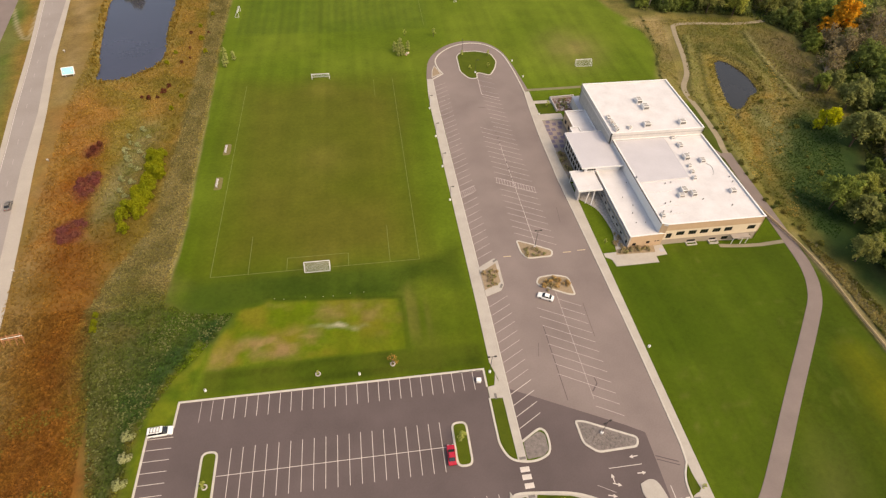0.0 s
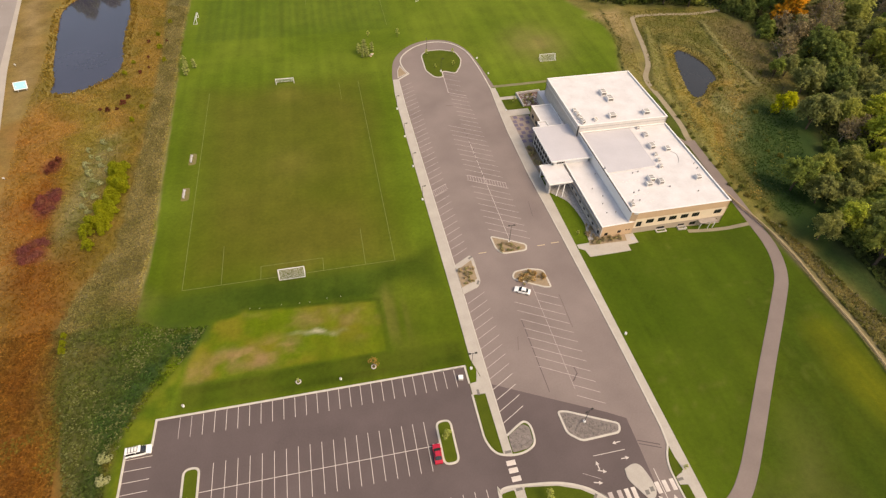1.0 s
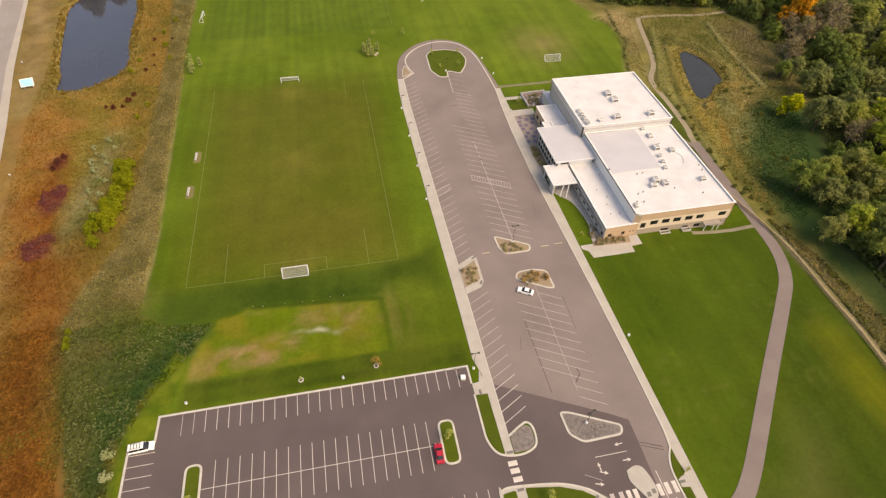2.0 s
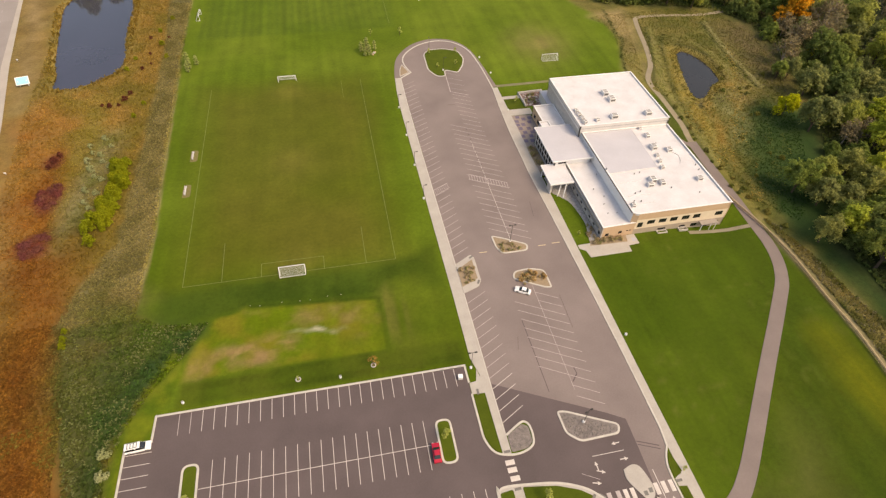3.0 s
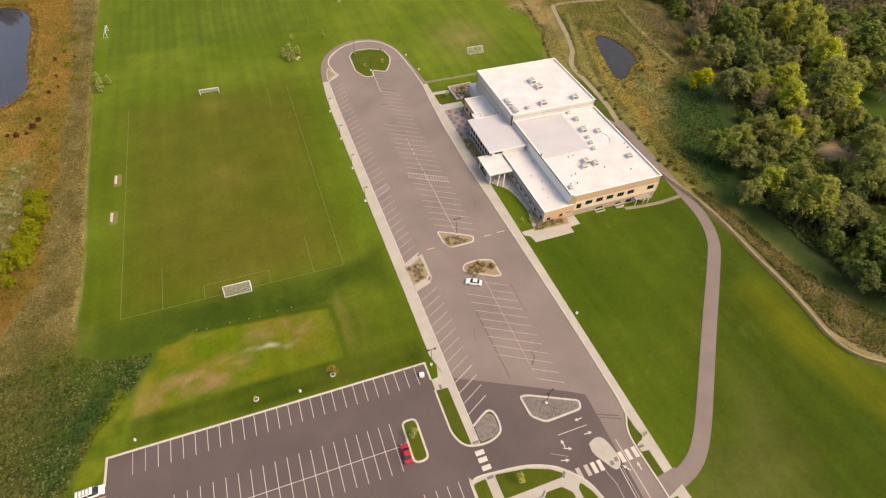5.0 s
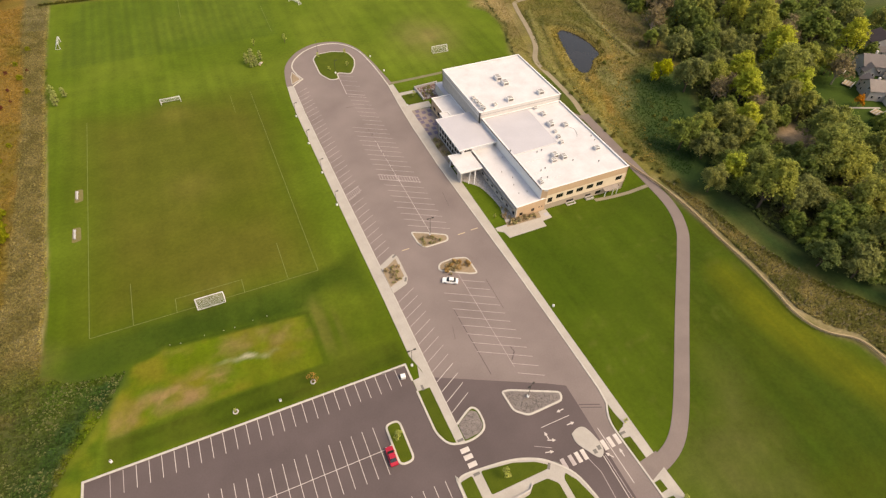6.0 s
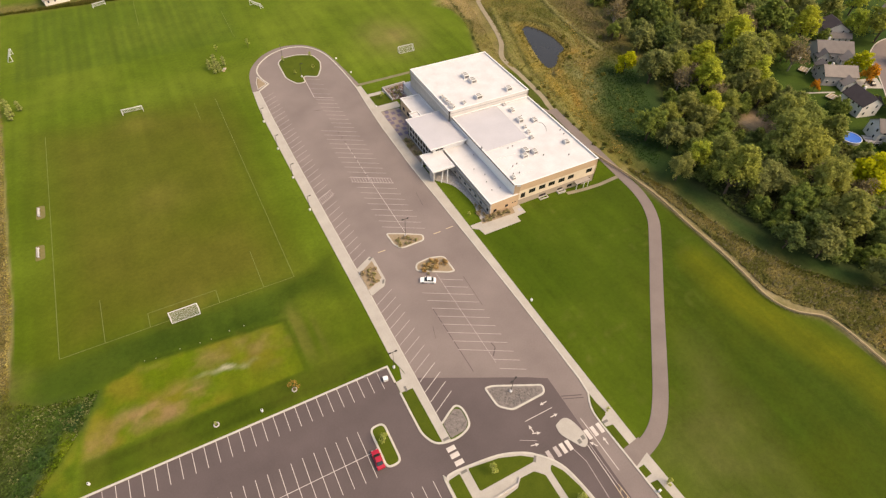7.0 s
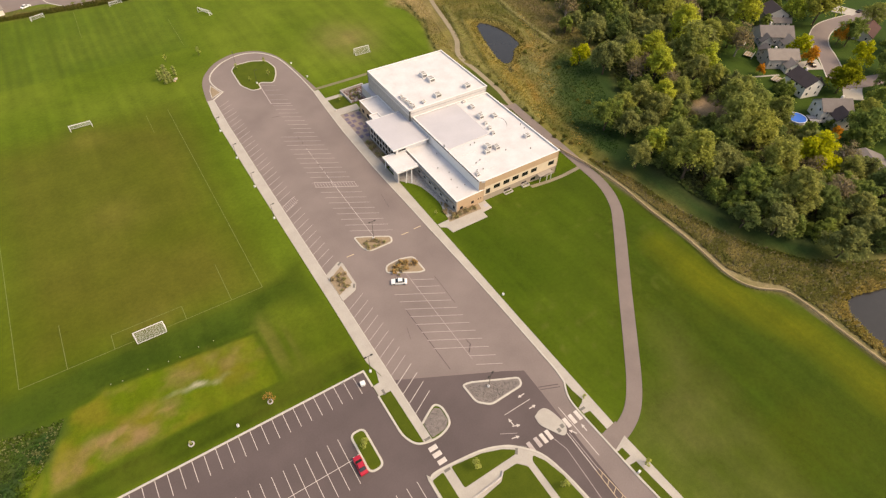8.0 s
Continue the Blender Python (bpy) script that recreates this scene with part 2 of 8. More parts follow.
def strip(pts, width, z0, z1, closed=False, bm=None, chamfer=0.03):
    """A bar of even width along a line, with its upper edges taken off."""
    bm = bm or bmesh.new()
    w = width / 2
    rows = []
    for d, z in ((-w, z0), (-w, z1 - chamfer), (-w + chamfer, z1), (w - chamfer, z1), (w, z1 - chamfer), (w, z0)):
        rows.append([bm.verts.new((x, y, z)) for x, y in offset_line(pts, d, closed)])
    n = len(pts)
    for a, b in zip(rows, rows[1:]):
        for i in range(n if closed else n - 1):
            j = (i + 1) % n
            bm.faces.new((a[i], a[j], b[j], b[i]))
    if not closed:
        bm.faces.new([r[0] for r in rows])
        bm.faces.new([r[-1] for r in rows][::-1])
    return bm


def mesh_np(name, verts, faces, material, parent=None, label=""):
    me = bpy.data.meshes.new(name)
    me.from_pydata(verts.tolist() if hasattr(verts, "tolist") else verts, [], faces.tolist() if hasattr(faces, "tolist") else faces)
    if material:
        me.materials.append(material)
    ob = new(name, me)
    ob.parent = parent
    if label:
        ob["label"] = label
    return ob


RNG = np.random.default_rng(7)
LATTICE = RNG.random((256, 256))


def noise2(x, y, size, seed=0):
    """Smooth value noise over the plan, 0 to 1."""
    x, y = np.asarray(x) / size + seed * 17.3, np.asarray(y) / size + seed * 31.7
    ix, iy = np.floor(x).astype(int), np.floor(y).astype(int)
    fx, fy = x - ix, y - iy
    fx, fy = fx * fx * (3 - 2 * fx), fy * fy * (3 - 2 * fy)
    g = lambda a, b: LATTICE[a % 256, b % 256]
    return (g(ix, iy) * (1 - fx) + g(ix + 1, iy) * fx) * (1 - fy) + (g(ix, iy + 1) * (1 - fx) + g(ix + 1, iy + 1) * fx) * fy


def fbm(x, y, size, seed=0, octaves=4):
    return sum(noise2(x, y, size / 2 ** k, seed + k) / 2 ** k for k in range(octaves)) / sum(0.5 ** k for k in range(octaves))


def inside(x, y, pts):
    """Which of the places lie inside an outline."""
    x, y = np.asarray(x), np.asarray(y)
    hit = np.zeros(x.shape, bool)
    for i in range(len(pts)):
        (x0, y0), (x1, y1) = pts[i - 1], pts[i]
        if y0 != y1:
            hit ^= ((y0 > y) != (y1 > y)) & (x < (x1 - x0) * (y - y0) / (y1 - y0) + x0)
    return hit


def away(x, y, pts, closed=True):
    """The distance of each place from an outline."""
    x, y = np.asarray(x), np.asarray(y)
    best = np.full(x.shape, 1e9)
    for i in range(0 if closed else 1, len(pts)):
        (x0, y0), (x1, y1) = pts[i - 1], pts[i]
        dx, dy = x1 - x0, y1 - y0
        t = np.clip(((x - x0) * dx + (y - y0) * dy) / max(1e-9, dx * dx + dy * dy), 0, 1)
        best = np.minimum(best, np.hypot(x - x0 - t * dx, y - y0 - t * dy))
    return best


def soft(x, y, pts, blur, wobble=0.0, size=12.0, seed=3):
    """1 inside an outline, 0 outside, with an uneven soft border."""
    d = np.where(inside(x, y, pts), 1, -1) * away(x, y, pts)
    if wobble:
        d = d + (fbm(x, y, size, seed) - 0.5) * 2 * wobble
    return np.clip(d / blur * 0.5 + 0.5, 0, 1)


# ---- the plan of the open land ----
POND_W = smooth_line([(-112, 224.5), (-104, 223), (-94, 229.5), (-88.5, 238), (-88.5, 250), (-91, 264), (-92, 282), (-93.5, 300), (-98, 318), (-110, 326), (-121, 318), (-125.5, 304), (-123, 284), (-119, 262), (-115.5, 244), (-112.5, 234), (-112, 224.5)], 5)[:-1]
POND_E = smooth_line([(160.5, 212), (164.5, 213.5), (168.5, 205), (169, 195), (167, 186.5), (162, 183.5), (157, 178), (151.5, 174.5), (150, 179), (153.5, 192), (157, 203), (160.5, 212)], 5)[:-1]
POND_SE = smooth_line([(149.5, 12.5), (154, 15.0), (162, 13), (171, 10), (182, 2), (184, -14), (170, -24), (153, -20), (147, -6), (147, 5), (149.5, 12.5)], 5)[:-1]
PONDS = (POND_W, POND_E, POND_SE)
WEST_LAND = [(-62, -60), (-60, 47), (-58.5, 64), (-53.5, 72.5), (-48, 80), (-43, 92.5), (-53, 95), (-61, 100), (-60.3, 108), (-59.6, 130), (-60.8, 152), (-62.2, 193), (-64.5, 250), (-65.5, 286), (-66, 420), (-240, 420), (-240, -60)]
SCRUB = [(-62, -60), (-60, 47), (-59, 60), (-56.5, 68), (-52.5, 76), (-45.6, 85), (-41, 93.6), (-53, 95), (-61, 100), (-72, 99), (-78, 97), (-73, 74), (-66, 48), (-66, -60)]
TALL_GREY = [(-60, 98), (-60.3, 108), (-59.6, 130), (-60.8, 152), (-62.2, 193), (-64.5, 250), (-65.5, 286), (-66, 420), (-78, 420), (-76, 300), (-72, 250), (-70.5, 200), (-70, 160), (-70, 130), (-77, 112), (-80, 98)]
RUST = [(-78, 100), (-73, 74), (-66, 48), (-66, -60), (-88, -60), (-86, 20), (-88, 60), (-91, 98), (-100.4, 127), (-107, 150), (-113, 180), (-117.5, 202), (-108, 214), (-100, 205), (-96, 190), (-92, 175), (-88, 160), (-86, 140), (-84, 118)]
VERGE_W = [(-96, -60), (-93, 40), (-99, 95), (-104, 120), (-119, 182), (-146, 306), (-160, 420), (-150, 420), (-132, 300), (-121, 240), (-112, 190), (-101, 130), (-94, 95), (-88, 60), (-84, -60)]
EAST_WILD = [(133, 268), (140, 250), (139, 230), (131, 206), (128, 190), (133.5, 181), (136.5, 171), (133.6, 146), (132.6, 125), (131.5, 108), (132.5, 95), (132.5, 77), (133, 58), (131.6, 41), (133.5, 32), (140, 26), (141, 14), (141.5, -3), (143, -60), (600, -60), (600, 500), (120, 500), (124, 300)]
WOODS = [(206, 500), (150, 500), (148, 268), (178, 262), (202, 256), (214, 238), (213, 216), (206, 184), (196, 160), (186, 142), (174, 124), (161, 107), (152, 89), (151, 70), (155, 52), (163, 38), (174, 28), (188, 18), (205, 8), (216, 30), (214, 44), (216, 62), (222, 74), (222, 90), (224, 108), (224, 122), (230, 128), (243, 134), (258, 143), (290, 156), (320, 178), (420, 170), (520, 300), (520, 500)]
YARDS = [(205, 8), (216, 30), (214, 44), (216, 62), (222, 74), (222, 90), (224, 108), (224, 122), (230, 128), (243, 134), (258, 143), (290, 156), (320, 178), (420, 170), (520, 300), (620, 300), (620, -60), (230, -60)]
PITCH = [(-49.1, 107.5), (11.6, 107.5), (11.6, 212.3), (-49.1, 212.3)]
FAR_PITCH = [(-60, 258), (33, 258), (38, 325), (-52, 325)]
WORN = [(-47.8, 76.2), (-45, 85), (-42.6, 89), (-39.6, 94), (-31, 96.8), (-12.3, 95.2), (3.9, 93.4), (4.5, 88), (4.9, 80), (4.6, 76.2), (-7, 76.8), (-23, 77), (-45, 77)]
HIGHWAY = [(-93, -60), (-94.5, 40), (-100.2, 93), (-101.9, 102.5), (-107.5, 128.5), (-115.6, 164.5), (-123.1, 200), (-133.9, 245.5), (-146.2, 306), (-168, 420), (-184, 420), (-160.8, 307), (-153, 274.5), (-146.6, 246.7), (-136.9, 201.4), (-131.3, 177.4), (-119, 120), (-115, 90), (-110, 40), (-109, -60)]
FAR_ROAD = [(-195, 420), (-171.8, 309), (-163, 262), (-150, 200), (-160, 200), (-178, 270), (-190, 330), (-212, 420)]
MEADOW_PATH = [(230, 256), (197, 249), (172, 251), (159, 250.5), (155, 244), (148.5, 220), (143, 204), (135.6, 191)]
SCHOOL_SIDE = [(143, 204), (136, 190), (136.5, 174), (134.5, 146.5), (132.6, 125), (131.4, 104)]
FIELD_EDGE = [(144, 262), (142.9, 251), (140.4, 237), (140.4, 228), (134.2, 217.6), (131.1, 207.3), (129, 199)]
RIM_GOLD = [(160.8, 217), (154, 203), (149.4, 188), (146, 175.5), (144.7, 166), (143.4, 153), (139.9, 143.6)]
BERM = [(172, 183), (162.5, 181.6), (155.5, 175.6), (150.6, 164.8), (147.9, 154.3), (143.5, 144.8)]
PATH_GRASS = [(160.2, 238.7), (154.2, 223.8), (149.6, 209.7), (144.2, 197), (139.8, 185), (139, 172.8), (137.6, 159.3), (136.2, 148.9), (134.8, 132)]
PATH_SHADE = [(158.4, 239.5), (153.0, 225.3), (148.0, 212.5), (142.4, 200), (138.0, 189.8), (136.9, 180), (136.2, 167), (134.6, 152.8), (133.6, 135)]
CONTOUR = [(163.1, 231), (156.6, 219.8), (151.8, 206), (147.3, 194.4), (142.4, 181), (140.6, 169), (139, 152)]
BANK = [(164.7, 220.7), (169.7, 216.8), (173.4, 210.5), (173.2, 200), (171.8, 190.5), (170.5, 184)]
BANK_GOLD = [(166, 226), (172.7, 222), (177.2, 212.8), (176.8, 199.3), (175, 187.1)]
PALE_PATCH = [(158.3, 173), (159, 163), (161, 155), (154, 148), (150, 138)]
RED_PATCH = [(167.7, 160.5), (172.1, 154), (174.1, 148.9)]
INLET = [(151.8, 179.6), (150.6, 174), (148.2, 168)]
# tall growth in drifts over the meadow, plus a painted shade line: line, width, two colours, strength
DRIFTS = (
    (RIM_GOLD, 2.8, (0.238, 0.179, 0.045), (0.185, 0.160, 0.048), 0.9),
    (PATH_GRASS, 1.9, (0.207, 0.184, 0.068), (0.158, 0.150, 0.045), 0.85),
    # dark stroke that paints in the shade beside the path
    (PATH_SHADE, 0.8, (0.048, 0.056, 0.018), (0.075, 0.078, 0.022), 0.8),
    (CONTOUR, 0.9, (0.053, 0.058, 0.018), (0.079, 0.078, 0.022), 0.7),
    (BANK_GOLD, 1.6, (0.176, 0.160, 0.055), (0.141, 0.126, 0.040), 0.8),
    (BANK, 1.3, (0.044, 0.045, 0.016), (0.070, 0.064, 0.020), 0.8),
    (PALE_PATCH, 4.2, (0.180, 0.173, 0.075), (0.123, 0.126, 0.045), 0.75),
    (RED_PATCH, 3.0, (0.167, 0.112, 0.050), (0.123, 0.102, 0.042), 0.7),
    (INLET, 1.0, (0.044, 0.047, 0.030), (0.062, 0.062, 0.030), 0.9),
    (BERM, 1.7, (0.229, 0.150, 0.040), (0.180, 0.136, 0.040), 0.92),
)


def make_ground():
    near_x = np.r_[np.arange(-190, -70, 1.3), np.arange(-70, 13.6, 0.7), np.arange(14, 330.1, 1.3)]
    near_y = np.r_[np.arange(-30, 62, 1.3), np.arange(62, 112, 0.6), np.arange(112, 350.1, 1.3)]
    far = np.array([20, 60, 140, 300, 700, 1500, 3000.0])
    xs = np.r_[near_x[0] - far[::-1], near_x, near_x[-1] + far]
    ys = np.r_[near_y[0] - far[::-1], near_y, near_y[-1] + far]
    X, Y = np.meshgrid(xs, ys)
    x, y = X.ravel(), Y.ravel()
    z = np.zeros(x.shape)
    wild = np.zeros(x.shape)
    c = lambda r, g, b: np.array((r, g, b))
    col = np.ones((len(x), 3)) * c(0.072, 0.128, 0.0105)

    def lay(mask, colour, w=None):
        nonlocal col, wild
        col = col * (1 - mask[:, None]) + (colour if np.ndim(colour) == 2 else c(*colour)) * mask[:, None]
        if w is not None:
            wild = wild * (1 - mask) + w * mask

    def two(a, b, size, seed, lo=0.35, hi=0.65):
        t = np.clip((fbm(x, y, size, seed) - lo) / (hi - lo), 0, 1)[:, None]
        return c(*a) * (1 - t) + c(*b) * t

    # mown grass: greener and yellower sweeps
    lay(np.ones(len(x)), two((0.060, 0.094, 0.005), (0.088, 0.130, 0.010), 45, 1), 0.0)
    east = soft(x, y, [(68, -60), (68, 104), (120, 104), (131, 100), (134, 40), (142, 0), (142, -60)], 3)
    lay(east, two((0.043, 0.072, 0.004), (0.056, 0.086, 0.006), 30, 2))
    lay(soft(x, y, [(100, 60), (128, 84), (133, 58), (133, 32), (142, 20), (142, -60), (95, -60), (85, 20)], 12, 5) * 0.75, two((0.047, 0.061, 0.004), (0.032, 0.053, 0.004), 16, 9))
    lay(np.clip(1.3 - away(x, y, [(123, 58), (123, 44), (126, 30), (132, 12), (133, -25)], False) / 7, 0, 1) * (0.45 + 0.5 * fbm(x, y, 8, 67)), (0.105, 0.110, 0.006))
    mow = 0.5 + 0.5 * np.sin((x + 0.12 * y) * 2 * np.pi / 3.2 + 3 * noise2(x, y, 26, 101))
    lay(east * mow * 0.22, (0.036, 0.066, 0.004))
    lay(east * np.clip(noise2(x, y, 1.9, 102) * 4 - 3.0, 0, 1) * np.clip(fbm(x, y, 18, 103) * 3 - 1.2, 0, 1) * 0.6, (0.105, 0.110, 0.022))
    lay(soft(x, y, [(68, 20), (85, 24), (100, 38), (90, -10), (95, -40), (68, -40)], 8, 5) * 0.5 * fbm(x, y, 7, 12), (0.15, 0.13, 0.05))
    lay(soft(x, y, [(-66, 214), (150, 200), (150, 330), (-66, 330)], 14, 6) * 0.7, two((0.082, 0.124, 0.009), (0.112, 0.152, 0.015), 30, 61))
    rows = 0.5 + 0.5 * np.sin(x * 2 * np.pi / 3.9 + 2 * noise2(x, y, 30, 4))
    streak = noise2(x, y / 26, 1.9, 71) * 0.6 + noise2(x, y / 9, 3.4, 72) * 0.4
    lay(soft(x, y, PITCH, 9, 3) * 0.9, two((0.075, 0.086, 0.008), (0.090, 0.088, 0.012), 40, 6))
    lay(soft(x, y, [(-49, 150), (-5, 150), (-5, 212), (-49, 212)], 20) * 0.3, (0.066, 0.098, 0.008))
    for cx, cy, rr in ((-18.5, 110, 6), (-18.5, 208, 7), (-18, 160, 9)):
        lay(np.exp(-((x - cx) ** 2 + (y - cy) ** 2) / rr ** 2) * 0.35, (0.16, 0.13, 0.03))
    lay(np.exp(-((x - 98) ** 2 + ((y - 231) * 0.8) ** 2) / 13 ** 2) * (0.3 + 0.5 * fbm(x, y, 6, 104)), (0.195, 0.150, 0.060))
    lay(soft(x, y, PITCH, 2) * rows * 0.05, (0.05, 0.06, 0.006))
    lay(soft(x, y, FAR_PITCH, 1.5) * (0.22 + 0.26 * rows), (0.052, 0.086, 0.010))
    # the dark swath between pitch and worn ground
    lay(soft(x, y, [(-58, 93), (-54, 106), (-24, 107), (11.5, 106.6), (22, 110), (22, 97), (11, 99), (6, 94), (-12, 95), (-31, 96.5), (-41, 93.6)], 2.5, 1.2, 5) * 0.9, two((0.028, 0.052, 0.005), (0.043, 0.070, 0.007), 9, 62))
    lay(soft(x, y, [(5, 76), (4.6, 94), (8, 98.5), (12, 93), (15, 74), (9, 71)], 2, 1.5) * np.clip(noise2(x, y / 8, 1.6, 46) * 1.7 - 0.35, 0, 1) * 0.75, (0.140, 0.125, 0.030))
    # worn ground: lime, with straw-coloured bare sweeps
    lay(soft(x, y, WORN, 0.7, 0.9, 4) * 0.97, two((0.080, 0.116, 0.005), (0.136, 0.128, 0.012), 8, 8, 0.38, 0.60))
    lay(soft(x, y, [(-46.6, 77.5), (-43.6, 83.6), (-34, 85), (-24, 87), (-18, 85), (-17, 80.5), (-23.5, 78.6), (-38, 78)], 2, 2, 4) * np.clip(fbm(x, y / 0.6, 6, 44) * 3.6 - 1.0, 0, 1) * 0.92, two((0.235, 0.155, 0.070), (0.170, 0.135, 0.035), 3, 54))
    lay(soft(x, y, [(-32.6, 95.8), (3, 92.6), (4, 84), (-2, 81), (-7, 85.5), (-19, 90), (-30, 90)], 2, 2, 4) * np.clip(fbm(x, y / 0.6, 6, 45) * 3.4 - 1.1, 0, 1) * 0.8, two((0.185, 0.140, 0.045), (0.140, 0.128, 0.020), 3, 55))
    lay(soft(x, y, [(-18, 83.5), (-8, 83), (2, 82), (4, 76.5), (-11, 77.2), (-17, 79)], 2, 1.5, 4) * 0.7, two((0.072, 0.112, 0.006), (0.098, 0.118, 0.008), 4, 56))
    lay(np.clip(1.3 - away(x, y, [(-30, 97.1), (-12, 95.4), (4.6, 94), (5.0, 86), (5.2, 76), (-7, 75.9), (-24, 75.9)], False) / 0.75, 0, 1) * (0.35 + 0.5 * noise2(x, y, 4, 57)), (0.030, 0.052, 0.004))
    lay(soft(x, y, [(6, 69), (7, 100), (16, 112), (26, 112), (25, 60), (24, 69)], 5, 3) * 0.6, two((0.046, 0.070, 0.005), (0.072, 0.094, 0.008), 7, 63))
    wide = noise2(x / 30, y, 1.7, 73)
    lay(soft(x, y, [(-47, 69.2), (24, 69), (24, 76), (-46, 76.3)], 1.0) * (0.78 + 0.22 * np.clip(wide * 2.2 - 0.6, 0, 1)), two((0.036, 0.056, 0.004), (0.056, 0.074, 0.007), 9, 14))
    lay(np.clip(1.2 - np.abs(y - 86 + 0.16 * (x + 12) - (noise2(x, y, 2.5, 47) - 0.5) * 2) / 0.9, 0, 1) * np.exp(-((x + 12.5) / 5) ** 2) * np.clip(fbm(x, y, 2.6, 5) * 2.6 - 0.8, 0, 1), (0.36, 0.34, 0.24))
    # mower streaks over all the lawns
    col *= (1 + (0.30 - 0.16 * soft(x, y, PITCH, 6)) * (streak - 0.5))[:, None]
    lay(soft(x, y, [(-58, 56), (-57, 66), (-53, 78), (-48.4, 78), (-49.4, 72), (-52, 62)], 1.2, 1.0, 4) * 0.75, two((0.070, 0.105, 0.006), (0.115, 0.140, 0.010), 4, 66))
    # west wetland
    lay(soft(x, y, WEST_LAND, 1.0, 0.8, 6), two((0.130, 0.098, 0.020), (0.200, 0.125, 0.032), 9, 11), 0.9)
    lay(soft(x, y, [(-113, -60), (-117, 90), (-134, 182), (-146, 225), (-166, 306), (-190, 420), (-600, 420), (-600, -60)], 3, 2), two((0.070, 0.102, 0.016), (0.105, 0.112, 0.030), 14, 48), 0.5)
    lay(np.clip(1.4 - away(x, y, [(-170.5, 298), (-161.8, 278), (-154.4, 264.4), (-151.5, 263), (-153.5, 274.6), (-156, 287), (-158, 298)], False) / 0.75, 0, 1) * 0.6, (0.34, 0.29, 0.19), 0.2)
    lay(soft(x, y, VERGE_W, 5, 3), two((0.22, 0.155, 0.070), (0.165, 0.115, 0.045), 7, 12), 0.6)
    lay(soft(x, y, RUST, 5, 5, 18) * 0.95, two((0.165, 0.060, 0.012), (0.215, 0.092, 0.018), 5, 13), 0.8)
    lay(soft(x, y, [(-66, -60), (-66, 48), (-72, 72), (-77.5, 100), (-79, 116), (-82, 126), (-100, 130), (-92, 60), (-92, -60)], 14, 7, 9) * 0.7, two((0.112, 0.046, 0.012), (0.150, 0.072, 0.018), 4, 84), 0.9)
    lay(soft(x, y, TALL_GREY, 0.9, 0.9, 5), two((0.112, 0.098, 0.040), (0.158, 0.134, 0.062), 4, 15), 0.8)
    lay(np.clip(1.2 - away(x, y, WEST_LAND[8:15], False) / 0.6, 0, 1) * (0.3 + 0.6 * noise2(x, y, 4, 88)), (0.23, 0.20, 0.09), 0.4)
    lay(soft(x, y, SCRUB, 1.8, 1.8, 5), two((0.024, 0.052, 0.015), (0.042, 0.068, 0.018), 6, 16), 0.6)
    lay(soft(x, y, [(-79, 98), (-73.5, 74), (-66.5, 48), (-66.5, 20), (-63, 20), (-62, 50), (-66, 72), (-70, 92)], 3, 2.5, 6) * 0.6, two((0.078, 0.072, 0.022), (0.110, 0.092, 0.032), 4, 106))
    lay(soft(x, y, [(-59.5, 52), (-58, 65), (-53.6, 76), (-49, 86), (-45.4, 84), (-47.6, 76), (-49.6, 70), (-52, 62), (-57, 52)], 0.9, 0.8, 4) * 0.85, two((0.056, 0.092, 0.006), (0.110, 0.135, 0.010), 4, 66), 0.1)
    lay(soft(x, y, [(-77, 106), (-60, 106), (-59, 92), (-66, 76), (-75, 80)], 9, 6, 8) * 0.75, two((0.115, 0.095, 0.036), (0.075, 0.085, 0.022), 6, 50), 0.7)
    lay(soft(x, y, [(-62, 100), (-50, 100), (-47, 92), (-60, 86)], 5, 3) * 0.6, (0.052, 0.088, 0.008), 0.1)
    lay(soft(x, y, [(-112, 160), (-90, 180), (-80, 205), (-95, 225), (-118, 215)], 10, 6) * 0.6, two((0.165, 0.125, 0.028), (0.26, 0.150, 0.045), 7, 17))
    lay(soft(x, y, [(-118, 176), (-112, 150), (-104, 122), (-97, 122), (-100, 150), (-103, 176), (-108, 200), (-117, 204)], 5, 4, 8) * np.clip(fbm(x, y, 7, 87) * 3.2 - 0.9, 0, 1) * 0.65, two((0.240, 0.110, 0.028), (0.215, 0.130, 0.042), 6, 86))
    lay(soft(x, y, [(-90, 128), (-89, 165), (-83, 172), (-82, 140), (-84, 126)], 3, 3, 6) * 0.6, two((0.070, 0.085, 0.034), (0.110, 0.110, 0.040), 4, 85))
    lay(soft(x, y, [(-92, 150), (-86, 190), (-80, 190), (-78, 165), (-82, 140), (-88, 138)], 4, 3, 7) * 0.8, two((0.115, 0.120, 0.040), (0.19, 0.165, 0.075), 6, 49))
    lay(soft(x, y, [(-90, 140), (-86, 200), (-92, 215), (-96, 190), (-94, 160)], 3, 3, 7) * 0.8, two((0.150, 0.118, 0.020), (0.185, 0.145, 0.040), 4, 80))
    for cx, cy, rx, ry in ((-95.2, 154, 4.5, 7), (-94, 132, 5, 6), (-98.5, 174, 3, 5)):
        lay(np.clip(1.5 - np.hypot((x - cx) / rx, (y - cy) / ry) * 1.2 + (fbm(x, y, 4, 3) - 0.5) * 1.2, 0, 1) * 0.85, (0.12, 0.030, 0.024), 0.8)
    # east meadow, woods floor, gardens
    lay(soft(x, y, EAST_WILD, 2, 1.2, 7), two((0.092, 0.092, 0.022), (0.145, 0.122, 0.038), 7, 18), 0.9)
